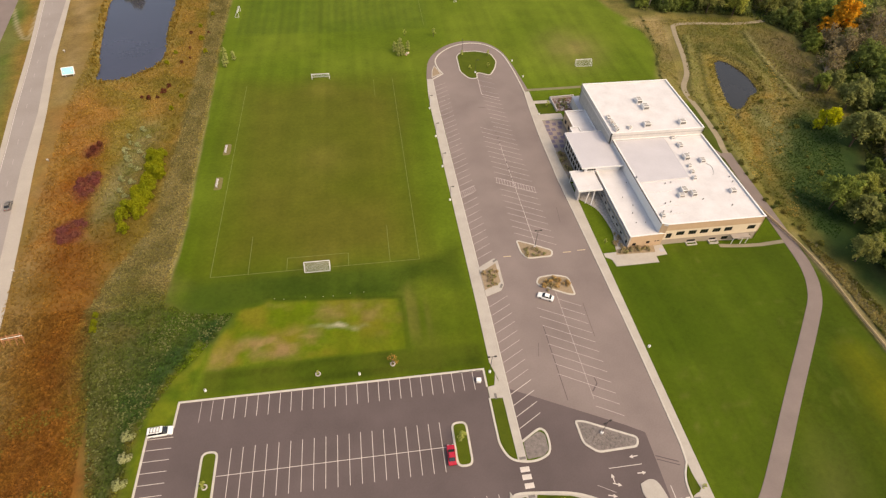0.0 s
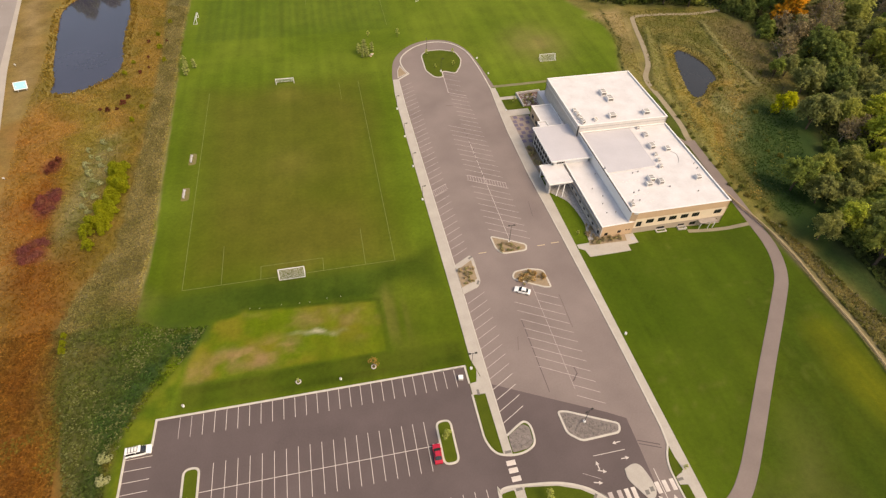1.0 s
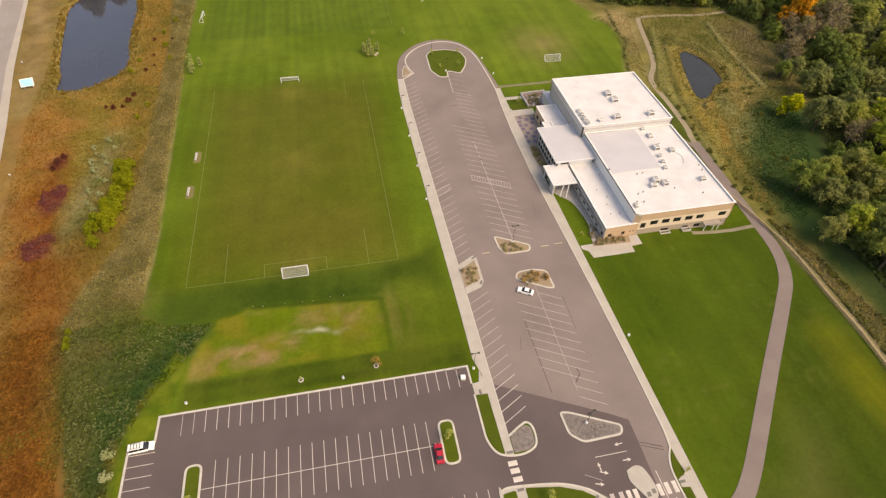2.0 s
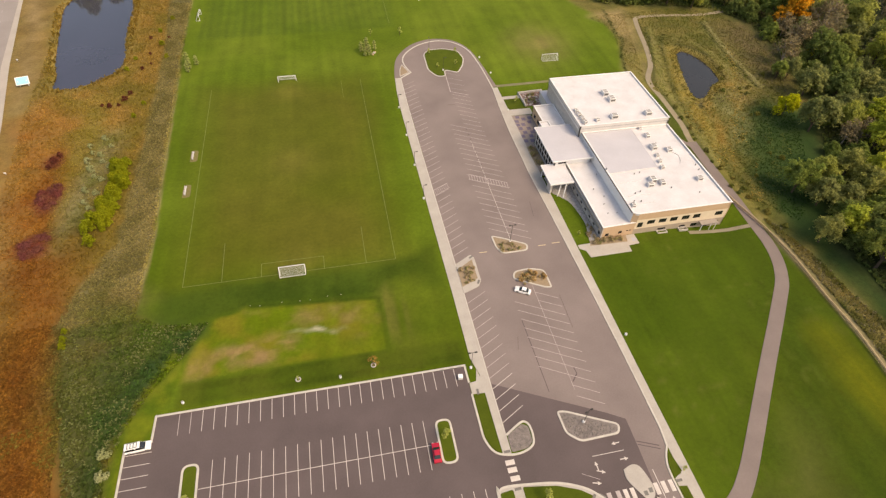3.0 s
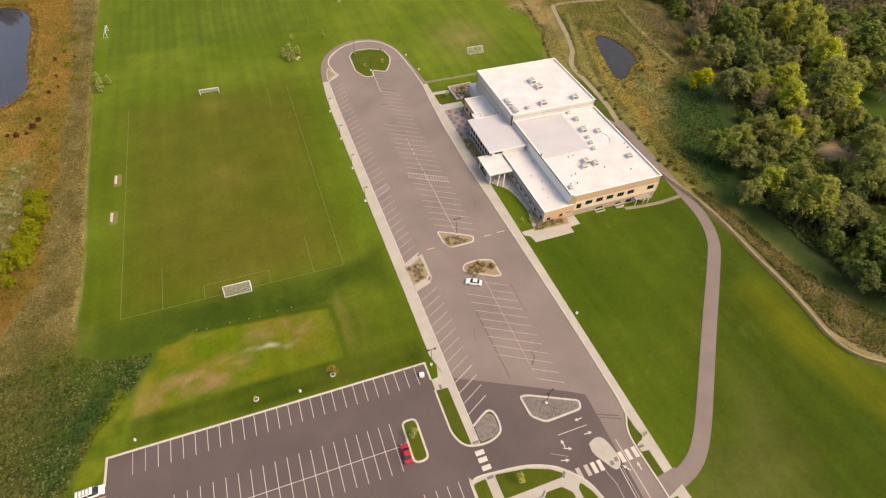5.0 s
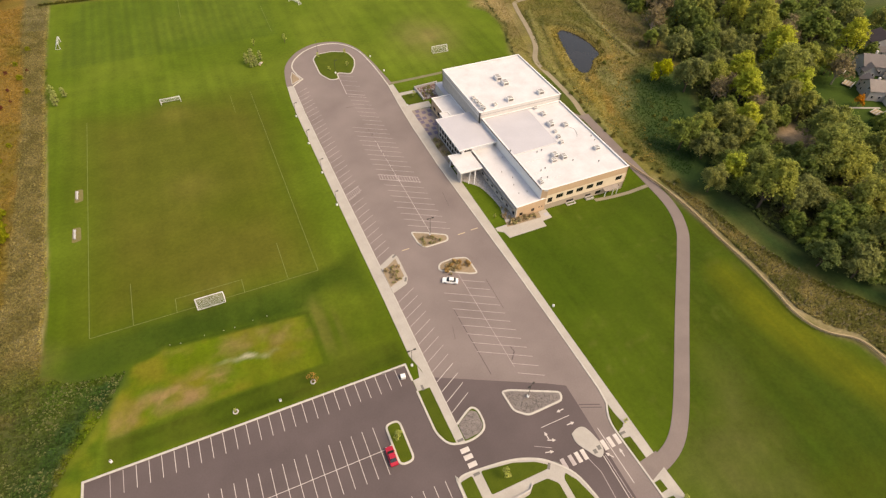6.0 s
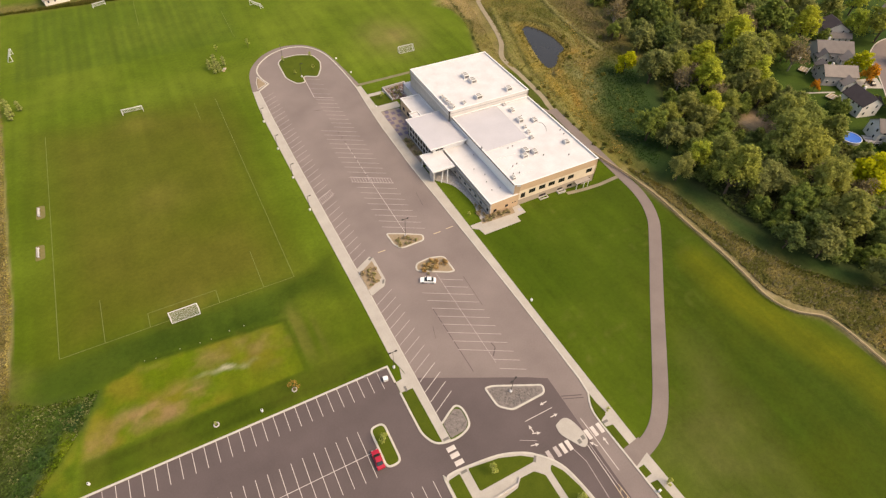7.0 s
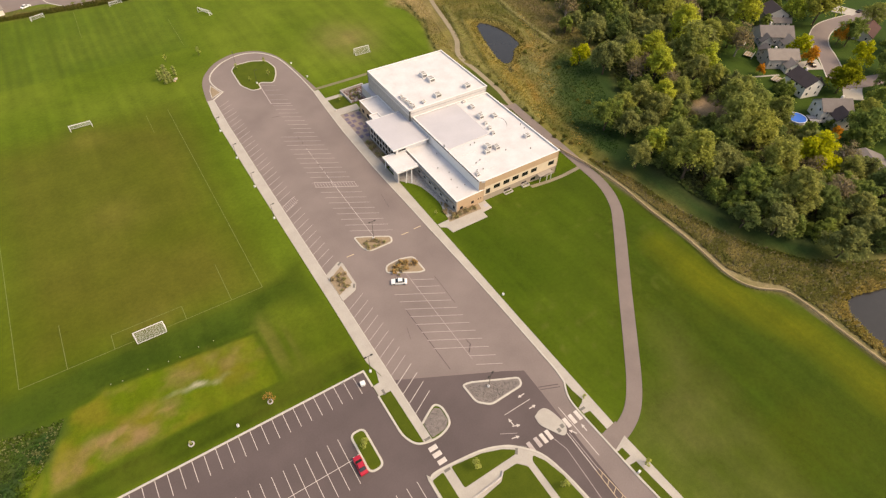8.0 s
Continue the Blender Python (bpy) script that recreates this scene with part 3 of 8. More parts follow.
    lay(soft(x, y, [(135, 255), (142, 245), (140, 225), (130, 200), (136, 195), (148, 225), (155, 262)], 4, 2) * 0.8, (0.29, 0.215, 0.105), 0.6)
    lay(soft(x, y, [(119, 126), (129, 126), (131, 146), (133, 160), (133.5, 176), (128, 186), (119, 182)], 1.2, 0.8) * 0.85, two((0.046, 0.060, 0.010), (0.066, 0.076, 0.018), 6, 105))
    # meadow: drifts that follow the pond's rim and the path, lush green with the woods' shade painted in, brown to the
    # north-east
    rim, side = away(x, y, POND_E), away(x, y, SCHOOL_SIDE, False)
    warp = (fbm(x, y, 16, 92) - 0.5) * 5
    near_pond = np.clip(1.4 - rim / 26, 0, 1) * soft(x, y, EAST_WILD, 2)
    drift = noise2(rim + warp * 1.2, (x + y) / 7, 4.6, 91)
    lay(near_pond * np.clip(drift * 4.0 - 1.8, 0, 1) * 0.9, two((0.215, 0.168, 0.056), (0.175, 0.145, 0.050), 6, 93))
    lay(near_pond * np.clip(1.6 - drift * 4.0, 0, 1) * 0.8, two((0.062, 0.066, 0.018), (0.095, 0.082, 0.024), 6, 94))
    near_side = np.clip(1.5 - side / 16, 0, 1) * soft(x, y, EAST_WILD, 1.5)
    ridge = noise2(side + warp * 0.45, y / 8, 3.4, 95)
    lay(near_side * np.clip(ridge * 3.2 - 1.3, 0, 1) * 0.85, two((0.190, 0.155, 0.048), (0.150, 0.135, 0.038), 5, 96))
    lay(near_side * np.clip(1.2 - ridge * 3.0, 0, 1) * 0.75, two((0.060, 0.070, 0.018), (0.100, 0.088, 0.022), 5, 97))
    lay(soft(x, y, [(150, 172), (147, 160), (143, 140), (140, 128), (146, 130), (152, 148), (156, 168)], 4, 4, 6) * 0.4, two((0.190, 0.130, 0.036), (0.150, 0.120, 0.032), 5, 59), 0.6)
    lay(soft(x, y, [(158, 166), (156, 150), (162, 143), (176, 156), (184, 172), (170, 176)], 5, 5, 7) * np.clip(fbm(x, y, 6, 98) * 3.4 - 1.0, 0, 1) * 0.8, two((0.205, 0.150, 0.058), (0.135, 0.115, 0.040), 5, 64), 0.7)
    for line_, wide_, tone, tone2, power in DRIFTS:
        d = away(x, y, smooth_line(line_, 4), False) + (fbm(x, y, 5, 83) - 0.5) * wide_ * 1.1
        lay(np.clip(1.4 - d / wide_, 0, 1) * power, two(tone, tone2, 4, 82), 0.7)
    lay(soft(x, y, [(186, 186), (190, 205), (194, 240), (214, 238), (210, 215), (198, 182)], 6, 4, 6) * 0.75, two((0.105, 0.080, 0.042), (0.140, 0.108, 0.050), 6, 60), 0.7)
    # lush grass, darkened in its colour where the woods shade it
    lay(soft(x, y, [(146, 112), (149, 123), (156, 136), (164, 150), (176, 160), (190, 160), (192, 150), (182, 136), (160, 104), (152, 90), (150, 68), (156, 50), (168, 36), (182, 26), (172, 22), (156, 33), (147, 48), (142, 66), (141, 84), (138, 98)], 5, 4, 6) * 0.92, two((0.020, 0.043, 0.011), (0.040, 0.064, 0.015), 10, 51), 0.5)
    lay(soft(x, y, [(132.6, 104), (134.5, 100), (138.5, 84), (140, 66), (145, 47), (156, 31), (172, 20), (205, 8), (200, -40), (143, -40), (141.8, 14), (140.6, 27), (134.6, 33), (131.6, 41), (133, 58), (133.2, 77)], 2, 1.5) * 0.95, two((0.120, 0.122, 0.045), (0.225, 0.195, 0.100), 5, 20), 0.6)
    lay(np.clip(1.5 - away(x, y, [(132.4, 95), (132.8, 80), (133.2, 60), (132.2, 41), (134.4, 33.5), (140, 27.6), (141.2, 14), (141.4, -3)], False) / 1.2, 0, 1) * 0.7, two((0.30, 0.235, 0.145), (0.20, 0.16, 0.08), 6, 53), 0.4)
    # the same shaded green carried on along the woods' west edge
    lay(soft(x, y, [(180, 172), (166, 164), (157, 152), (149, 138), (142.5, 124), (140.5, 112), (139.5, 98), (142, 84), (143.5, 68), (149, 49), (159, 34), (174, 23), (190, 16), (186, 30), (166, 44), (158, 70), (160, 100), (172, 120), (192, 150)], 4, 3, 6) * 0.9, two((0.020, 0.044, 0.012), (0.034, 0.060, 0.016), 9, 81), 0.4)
    lay(soft(x, y, WOODS, 5, 3), two((0.050, 0.066, 0.022), (0.080, 0.080, 0.032), 10, 22), 0.6)
    # garden lawns: green darkened for the shade that covers most of them
    lay(soft(x, y, YARDS, 4, 2), two((0.025, 0.052, 0.008), (0.040, 0.069, 0.010), 16, 23), 0.15)
    lay(np.clip(1.6 - np.hypot((x - 202) / 7, (y - 103) / 5.5), 0, 1), (0.44, 0.31, 0.20), 0.3)
    # reeds at the water, and the ponds' beds
    for p in PONDS:
        ring = np.clip(1.2 - away(x, y, p) / 5, 0, 1) * ~inside(x, y, p)
        lay(ring * 0.6, two((0.21, 0.160, 0.042), (0.26, 0.200, 0.075), 5, 24), 0.5)
        d = away(x, y, p) * np.where(inside(x, y, p), 1, -1)
        z = z - np.clip((d + 1.5) / 3, 0, 1) * 0.9
        lay((d > 1).astype(float), (0.05, 0.045, 0.03))
    # the north-west edge: a hedge bank behind the far pitch
    bank = soft(x, y, [(-70, 329), (20, 323), (24, 333), (-70, 341)], 3, 1.5)
    lay(bank * 0.9, two((0.13, 0.11, 0.035), (0.07, 0.085, 0.02), 5, 25), 1.0)
    # a ditch and the trodden lines beside it
    DITCH = [(190, 241), (185.8, 221.3), (183.6, 205.3), (182.5, 192), (181.5, 179)]
    for off, tone, wide_ in ((0.0, (0.045, 0.050, 0.018), 0.9), (1.9, (0.25, 0.225, 0.105), 1.0), (-1.7, (0.135, 0.135, 0.045), 0.8)):
        lay(np.clip(1.3 - away(x, y, [(q + off, w) for q, w in DITCH], False) / wide_, 0, 1) * 0.75, tone, 0.4)
    # dark line painted for the shaded edge of the unmown grass
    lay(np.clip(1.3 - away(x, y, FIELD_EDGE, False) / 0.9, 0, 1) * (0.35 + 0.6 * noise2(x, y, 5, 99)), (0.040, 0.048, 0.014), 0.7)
    lay(np.clip(1.2 - away(x, y, [(px + 1.6, py) for px, py in MEADOW_PATH[4:]] , False) / 0.7, 0, 1) * 0.5, (0.055, 0.055, 0.018), 0.6)
    paved = np.minimum(np.minimum(away(x, y, HIGHWAY) * ~inside(x, y, HIGHWAY), away(x, y, FAR_ROAD) * ~inside(x, y, FAR_ROAD)), away(x, y, MEADOW_PATH, False))
    z = z + wild * (fbm(x, y, 5, 26) - 0.5) * 0.5 * (z > -0.01) * np.clip((paved - 2) / 4, 0, 1)
    dip = np.clip((x - 98) / 18, 0, 1)
    z = z - 1.15 * dip * dip * (3 - 2 * dip) * np.clip((127 - x) / 7, 0, 1) * np.exp(-((y - 103) / 6.0) ** 2)
    nx, ny = len(xs), len(ys)
    i = np.arange(nx * ny).reshape(ny, nx)
    faces = np.stack([i[:-1, :-1], i[:-1, 1:], i[1:, 1:], i[1:, :-1]], -1).reshape(-1, 4)
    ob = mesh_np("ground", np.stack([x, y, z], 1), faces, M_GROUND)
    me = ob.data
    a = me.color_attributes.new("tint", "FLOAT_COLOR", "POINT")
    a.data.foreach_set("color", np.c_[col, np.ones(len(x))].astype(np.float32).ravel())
    w = me.attributes.new("wild", "FLOAT", "POINT")
    w.data.foreach_set("value", wild.astype(np.float32))
    for p in me.polygons:
        p.use_smooth = True
    return tagged(ob, "mown grass, rust-brown wetland and woodland floor", "ground", kind="structure")


ground = make_ground()
for outline, text in ((POND_W, "dark blue-grey pond among rust-brown reeds"), (POND_E, "small grey pond in a golden meadow"), (POND_SE, "dark pond edged with tall dry grass")):
    big = offset_line(outline, -1.2 if area(outline) > 0 else 1.2, True)
    tagged(link("water", slab(big, -0.6, -0.35), M_WATER if outline is POND_W else M_WATER_D), text, "pond", kind="structure")

# ---- paved ground ----
def surface_plate(name, pts, z, mat, label, category="paving", kind="structure"):
    return tagged(link(name, slab(pts, -0.35, z), mat), label, category, kind=kind)


EAST_EDGE = [(66.0, 196), (65.0, 182), (64.2, 165), (63.9, 140), (64.5, 114), (64.8, 100), (65.2, 81), (65.4, 65), (65.4, 50), (65.4, 43), (64.9, 38.8)]
TURN_KERB = smooth_line([(33.9, 213.9), (32.5, 218.4), (31.9, 224.5), (33.6, 229.8), (37.1, 234.3), (42, 238.2), (49, 240.6), (56, 239.2), (60.8, 234.6), (63.8, 227.5), (65.2, 216), (65.8, 205), (66.0, 196)], 4)
DARK_EDGE = [(28.7, 62.0), (41, 55.8), (54, 49.3), (58.3, 46.8), (58.2, 40), (58.0, 33), (57.7, 20), (57.2, -60)]
S_KERB = smooth_line([(23.4, -60), (23.4, 0), (23.4, 34), (23.9, 36.4), (25.4, 37.1), (29.7, 36.8), (36.7, 35.8), (41.6, 34.0), (44.7, 31.8), (48.2, 27.6), (49.8, 21.6), (50.6, 14.5), (51.6, 0), (54, -60)], 5)
TIP = smooth_line([(23.5, 60.1), (23.5, 52), (23.7, 48.2), (25.2, 45.1), (27.8, 43.9), (31, 43.7), (33.8, 44.6), (34.9, 46.2), (35.0, 49.4), (34.0, 50.8), (32.4, 50.4), (28.9, 48.4)], 5)
R_KERB = smooth_line([(64.9, 38.8), (63.5, 36.4), (62.8, 34.0), (62.7, 30.5), (63.0, 22), (63.3, 12), (64.0, 0), (66, -60)], 5)

main_lot = surface_plate("main_car_park", [(28.7, 62.0), (28.7, 209.8)] + TURN_KERB + EAST_EDGE + R_KERB[1:] + [(57.2, -60)] + DARK_EDGE[::-1][1:], 0.03, M_ASPHALT, "long car park of worn grey-brown asphalt with angled bays", "car park")
lower_lot = surface_plate("lower_car_park", [(-56.4, -60), (-56.4, 62.6), (-50.9, 62.4), (-50.7, 68.5), (23.5, 68.2)] + TIP + DARK_EDGE + S_KERB[::-1], 0.034, M_DARK, "dark newer asphalt car park with white bay lines", "car park")

surface_plate("turning_walk", smooth_line([(26.2, 209.8), (27.2, 217.5), (28.6, 224.5), (31.5, 231), (37.5, 238.2), (45, 242.3), (52, 242.5), (58.5, 239.6), (63.5, 232), (65.8, 221), (67.2, 207), (68, 197)], 4) + TURN_KERB[::-1] + [(28.8, 209.8)], 0.1, M_PATH, "grey asphalt walk round the turning circle", "pavement")
surface_plate("west_pavement", [(26.4, 210), (25.6, 200), (25.2, 190), (25.2, 150), (25.5, 90), (25.4, 70), (26.7, 65), (26.9, 44.2), (28.9, 44.0), (28.9, 48.5), (28.8, 75), (28.6, 120), (28.4, 160), (28.4, 190), (28.9, 210)], 0.12, M_CONC, "broad pale concrete pavement beside the angled bays", "pavement")
surface_plate("link_pavement", [(23.6, 60.0), (26.85, 59.8), (26.85, 63.4), (26.2, 66.5), (25.4, 63.3), (23.6, 63.1)], 0.115, M_CONC, "short concrete link between the car parks", "pavement")
surface_plate("east_pavement", [(68.0, 196)] + EAST_EDGE[:-1] + [(65.0, 39), (65.3, 20), (66.0, 0), (68, -60), (70.5, -60), (68.4, 0), (67.6, 20), (67.5, 60), (67.7, 120), (68.0, 187), (68.1, 196)], 0.12, M_CONC, "long pale concrete pavement along the school side", "pavement")

E_PATH = smooth_line(MEADOW_PATH + [(134.6, 174), (133.4, 157), (131.4, 146.5), (130.2, 125), (129.2, 104), (128.0, 90), (124, 79.8), (117, 71), (100.4, 52.4), (87.4, 37.6), (79.6, 29), (74, 24.3), (68.4, 22.0), (63.2, 21.4)], 6)
tagged(link("footpath", strip(E_PATH[60:], 3.9, -0.35, 0.075), M_PATH), "curving asphalt footpath through the school lawn", "footpath", kind="structure")
tagged(link("meadow_path", strip(E_PATH[:62], 2.3, -0.35, 0.07), surface("pale_path", (0.29, 0.24, 0.165), (0.215, 0.178, 0.12), 0.3, 3.0, 0.4, 0.9, 0.3, 0.01)), "pale gravel path by the pond", "footpath", kind="structure")
bm = strip([(106 + 0.8 * i, 102.25 - 0.04 * i) for i in range(29)], 1.45, -0.4, 0.07)
for v in bm.verts:
    t = min(1, max(0, (v.co.x - 98) / 18))
    v.co.z -= 1.15 * t * t * (3 - 2 * t) * min(1, max(0, (127 - v.co.x) / 7)) * math.exp(-((v.co.y - 103) / 6.0) ** 2)
tagged(link("door_path", bm, surface("pale_door_path", (0.25, 0.215, 0.155), (0.195, 0.17, 0.12), 0.3, 3.0, 0.4, 0.9, 0.3, 0.01)), "narrow asphalt path to a school door", "footpath", kind="structure")
tagged(link("field_path", strip([(67.8, 197.2), (80, 197.3), (93, 197.6)], 1.7, -0.35, 0.06), surface("grassy_path", (0.20, 0.175, 0.11), (0.14, 0.14, 0.06), 0.3, 3.0, 0.4, 0.9, 0.3, 0.01)), "narrow path beside the playing field", "footpath", kind="structure")
tagged(link("service_path", strip([(124, 156), (128, 148.5), (130.5, 142)], 1.4, -0.35, 0.055), M_PATH), "narrow path behind the school", "footpath", kind="structure")


def kerb(pts, closed=False, name="kerb", w=0.5, h=0.17):
    return tagged(link(name, strip(pts, w, -0.3, h, closed), M_KERB), "pale concrete kerb round the car park", "kerb", kind="structure")


kerb([(-56.4, -60), (-56.4, 62.6), (-50.9, 62.4), (-50.7, 68.5), (23.5, 68.2), (23.5, 63.2)])
kerb(TIP)
kerb(S_KERB)
kerb([(28.9, 209.8), (33.9, 213.9)] + TURN_KERB[1:], w=0.55)
kerb([(28.75, 48.7), (28.75, 91)], w=0.25, h=0.15)
kerb([(28.75, 101), (28.6, 130), (28.5, 160), (28.5, 190), (28.9, 209.8)], w=0.25, h=0.15)
kerb(EAST_EDGE[:-2], w=0.35, h=0.15)
kerb([(65.4, 50), (65.4, 43)] + R_KERB, w=0.45)


def island(pts, fill, label, mat_label, name="kerbed_island", r=1.2, w=0.5, h=0.17):
    """A kerbed island: a ring of concrete and its bed."""
    o = rounded(pts, r)
    if area(o) < 0:
        o = o[::-1]
    root = empty(name, None, label, "traffic island", "islands in the car park")
    part("kerb", strip(offset_line(o, w / 2, True), w, -0.1, h, True), M_KERB, root, "pale concrete kerb")
    part("bed", slab(offset_line(o, w * 0.8, True), -0.1, h - 0.05), fill, root, mat_label)
    return root


island([(-43.6, 55.4), (-39.8, 55.4), (-39.8, 43.0), (-43.6, 43.0)], M_TURF, "narrow grass island with pale kerb", "mown grass", r=1.7)
island([(13.0, 55.1), (16.9, 55.1), (16.9, 44.4), (13.0, 44.4)], M_TURF, "narrow grass island beside a red car", "mown grass", r=1.7)
island([(42.4, 51.9), (44.6, 51.6), (56.3, 46.0), (55.4, 43.6), (45.6, 43.4), (42.7, 46.0)], M_ROCK, "three-cornered island filled with grey stones", "dark grey stones", r=1.2)
island([(42.2, 111.9), (46.5, 109.8), (52.8, 106.2), (52, 103.6), (44.0, 103.5), (42.5, 106)], M_MULCH, "planted island with brown shrubs", "brown mulch", r=1.4)
island([(43.9, 93.5), (45.2, 96.3), (50, 96.7), (54.4, 95.3), (54.6, 88.3), (52.5, 88.6)], M_MULCH, "planted island with rust-coloured grasses", "brown mulch", r=1.4)
island([(42.0, 229), (45, 232.7), (52, 233), (58.5, 230), (59.8, 222.5), (58, 216.5), (54.4, 210.2), (48.9, 213.6), (48.6, 208.3), (44.5, 208.6), (41.5, 215)], M_TURF, "turning-circle island of rough grass", "rough grass", r=2.0)
island([(28.6, 211.0), (33.2, 214.0), (31.8, 219.0), (31.0, 221.4), (29.4, 217)], M_MULCH, "small corner bed by the turning circle", "dry grass", r=0.5, w=0.3)
stones = empty("stone_bed_tip", None, "kerbed tip filled with grey stones", "planting bed", "islands in the car park")
part("bed", slab(rounded([(29.1, 48.2), (33.3, 50.4), (34.6, 49.4), (34.5, 45.8), (33.0, 44.5), (29.1, 44.2)], 0.6), -0.1, 0.13), M_ROCK, stones)
tagged(link("grass_verge", slab(rounded([(23.8, 59.6), (26.6, 59.5), (26.6, 44.5), (25.4, 45.4), (23.9, 48.4)], 0.4), -0.1, 0.14), M_TURF), "long grass verge between the car parks", "verge", kind="structure")

parklet = empty("kerb_build_out", None, "concrete build-out with a square planted bed", "kerb build-out")
part("slab", slab(rounded([(28.8, 102.0), (34.0, 105.0), (34.9, 103.8), (34.8, 94.6), (33.6, 92.6), (28.8, 90.8)], 0.5), -0.1, 0.15), M_CONC, parklet, "pale concrete")
part("bed", slab([(28.9, 99.8), (34.0, 103.0), (34.0, 95.6), (28.9, 93.2)], -0.1, 0.165), M_MULCH, parklet, "brown planted bed")
splitter = tagged(link("splitter_island", slab(smooth_line([(52.6, 35.6), (54.8, 36.3), (56.4, 35.6), (57.3, 32.9), (57.5, 30.2), (56.6, 28.6), (55.2, 28.5), (53.6, 31.0), (52.4, 33.4), (52.6, 35.6)], 4)[:-1], -0.1, 0.2), M_CONC), "pear-shaped raised concrete refuge island", "traffic island", "islands in the car park")
for px, py in ((55.3, 29.9), (56.6, 30.3)):
    part("paving_plate", boxes((px - 0.45, px + 0.45, py - 0.5, py + 0.5, 0.19, 0.206)), M_VENT, splitter, "dark tactile plate")

# the triangle at the entrance: lawns cut by pavements
surface_plate("entrance_pavement", S_KERB[8:-3] + [(53, -30), (23.6, -30)], 0.11, M_CONC, "pale concrete pavements at the entrance", "pavement")
for pts in ([(23.9, 36.0), (26.9, 36.3), (26.9, 30.6), (26.7, -29), (23.9, -29)], [(29.1, 36.4), (36.6, 35.2), (41.3, 33.4), (43.8, 31.6), (43.2, 30.9), (29.1, 30.9)],
            [(29.1, 26.9), (36.8, 27.7), (38.2, 29.2), (42, 29.1), (43.8, 27.2), (43.8, -29), (29.1, -29)], [(45.4, 27.6), (46.3, 28.6), (47.9, 26.2), (49.2, 21.6), (49.9, 14.5), (50.6, 0), (51, -29), (45.4, -29)]):
    tagged(link("entrance_lawn", slab(rounded(pts, 0.5), -0.1, 0.15), M_TURF), "small lawn between concrete pavements", "lawn", kind="structure")
for pts in ([(64.7, 38.0), (65.5, 32.8), (63.2, 31.6), (63.2, 34.4)], [(63.2, 29.9), (65.0, 29.6), (65.2, 24.0), (63.2, 23.6)], [(63.2, 18.8), (65.0, 18.9), (65.2, 16.5), (63.4, 16.4)], [(63.5, 15.1), (65.4, 14.9), (66.6, 0), (68.2, -29), (65.2, -29), (64.2, 0)]):
    tagged(link("grass_verge", slab(pts, -0.1, 0.125), M_TURF), "small grass verge beside the kerb", "verge", kind="structure")
tagged(link("verge_paving", slab([(63.2, 31.8), (65.6, 32.5), (65.7, -29), (65, -29), (63.2, 16)], -0.1, 0.105), M_CONC), "concrete crossings through the verge", "pavement", kind="structure")
tagged(link("link_apron", slab([(63.0, 23.8), (68.3, 24.4), (68.5, 21.0), (63.0, 19.2)], -0.1, 0.128), M_PATH), "asphalt apron of the footpath", "footpath", kind="structure")

# ---- painted marks ----
Z_MARK = 0.042


def bar(a, b, w=0.12, mat=None, parent=None, name="bay_line", z=Z_MARK):
    a, b = Vector((*a, 0)), Vector((*b, 0))
    d = b - a
    key = (round(d.length, 2), w, (mat or M_PAINT).name)
    if key not in BARS:
        bm = bmesh.new()
        box(bm, 0, d.length, -w / 2, w / 2, -0.004, 0)
        me = bpy.data.meshes.new("line")
        bm.to_mesh(me)
        bm.free()
        me.materials.append(mat or M_PAINT)
        BARS[key] = me
    return share(name, BARS[key], parent, Matrix.Translation((a.x, a.y, z)) @ Matrix.Rotation(math.atan2(d.y, d.x), 4, "Z"))


BARS = {}
for i in range(26):
    bx = -45.4 + 2.636 * i
    bar((bx, 62.5 + 0.3), (bx, 68.05), 0.13, M_FADED if i < 2 else M_PAINT, lower_lot)
for i in range(19):
    bx = -37.1 + 2.639 * i
    bar((bx, 43.8), (bx, 55.5), 0.13, None, lower_lot)
bar((-39.7, 49.55), (12.8, 49.4), 0.13, None, lower_lot)
for i in range(23):
    bx = -37.1 + 2.639 * i
    bar((bx, 25.6), (bx, 37.6), 0.13, None, lower_lot)
bar((-39.7, 31.4), (22.5, 31.4), 0.13, None, lower_lot)
for i in range(20):
    by = 59.95 - 2.58 * i
    bar((-56.1, by), (-50.5, by), 0.13, None, lower_lot)
SLANT = 0.553
for i in range(13):
    ky = 87.25 - 2.98 * i
    bar((28.95, ky), (34.9, ky + 3.3), 0.14, M_PAINT if i > 8 else M_FADED, main_lot)
for i in range(33):
    ky = 105.3 + 3.07 * i
    bar((28.8, ky), (33.9, ky + 2.85), 0.14, M_FADED, main_lot)
for i in range(12):
    ey = 84.4 - 3.0 * i
    wx = 42.2 if 2 <= i <= 9 else 48.9
    bar((wx, ey + (54.9 - wx) * SLANT), (54.9, ey), 0.14, M_FADED, main_lot)
bar((49.0, 90.3), (49.0, 56.5), 0.11, M_FADED, main_lot)
for i in range(28):
    ey = 108.3 + 3.04 * i
    wx = 42.6 if i < 20 else 47.8
    bar((wx, ey + (54.5 - wx) * SLANT), (54.5, ey), 0.15, M_FADED, main_lot)
bar((48.0, 109.5), (48.0, 162), 0.11, M_PAINT, main_lot)
bar((48.7, 213.4), (47.7, 196), 0.3, M_FADED, main_lot, "edge_line")
bar((47.7, 196), (54.6, 192.2), 0.25, M_FADED, main_lot, "edge_line")
for i in range(4):
    bar((48.2, 211.5 - 4.2 * i), (54.6, 208 - 4.2 * i), 0.1, M_FADED, main_lot)
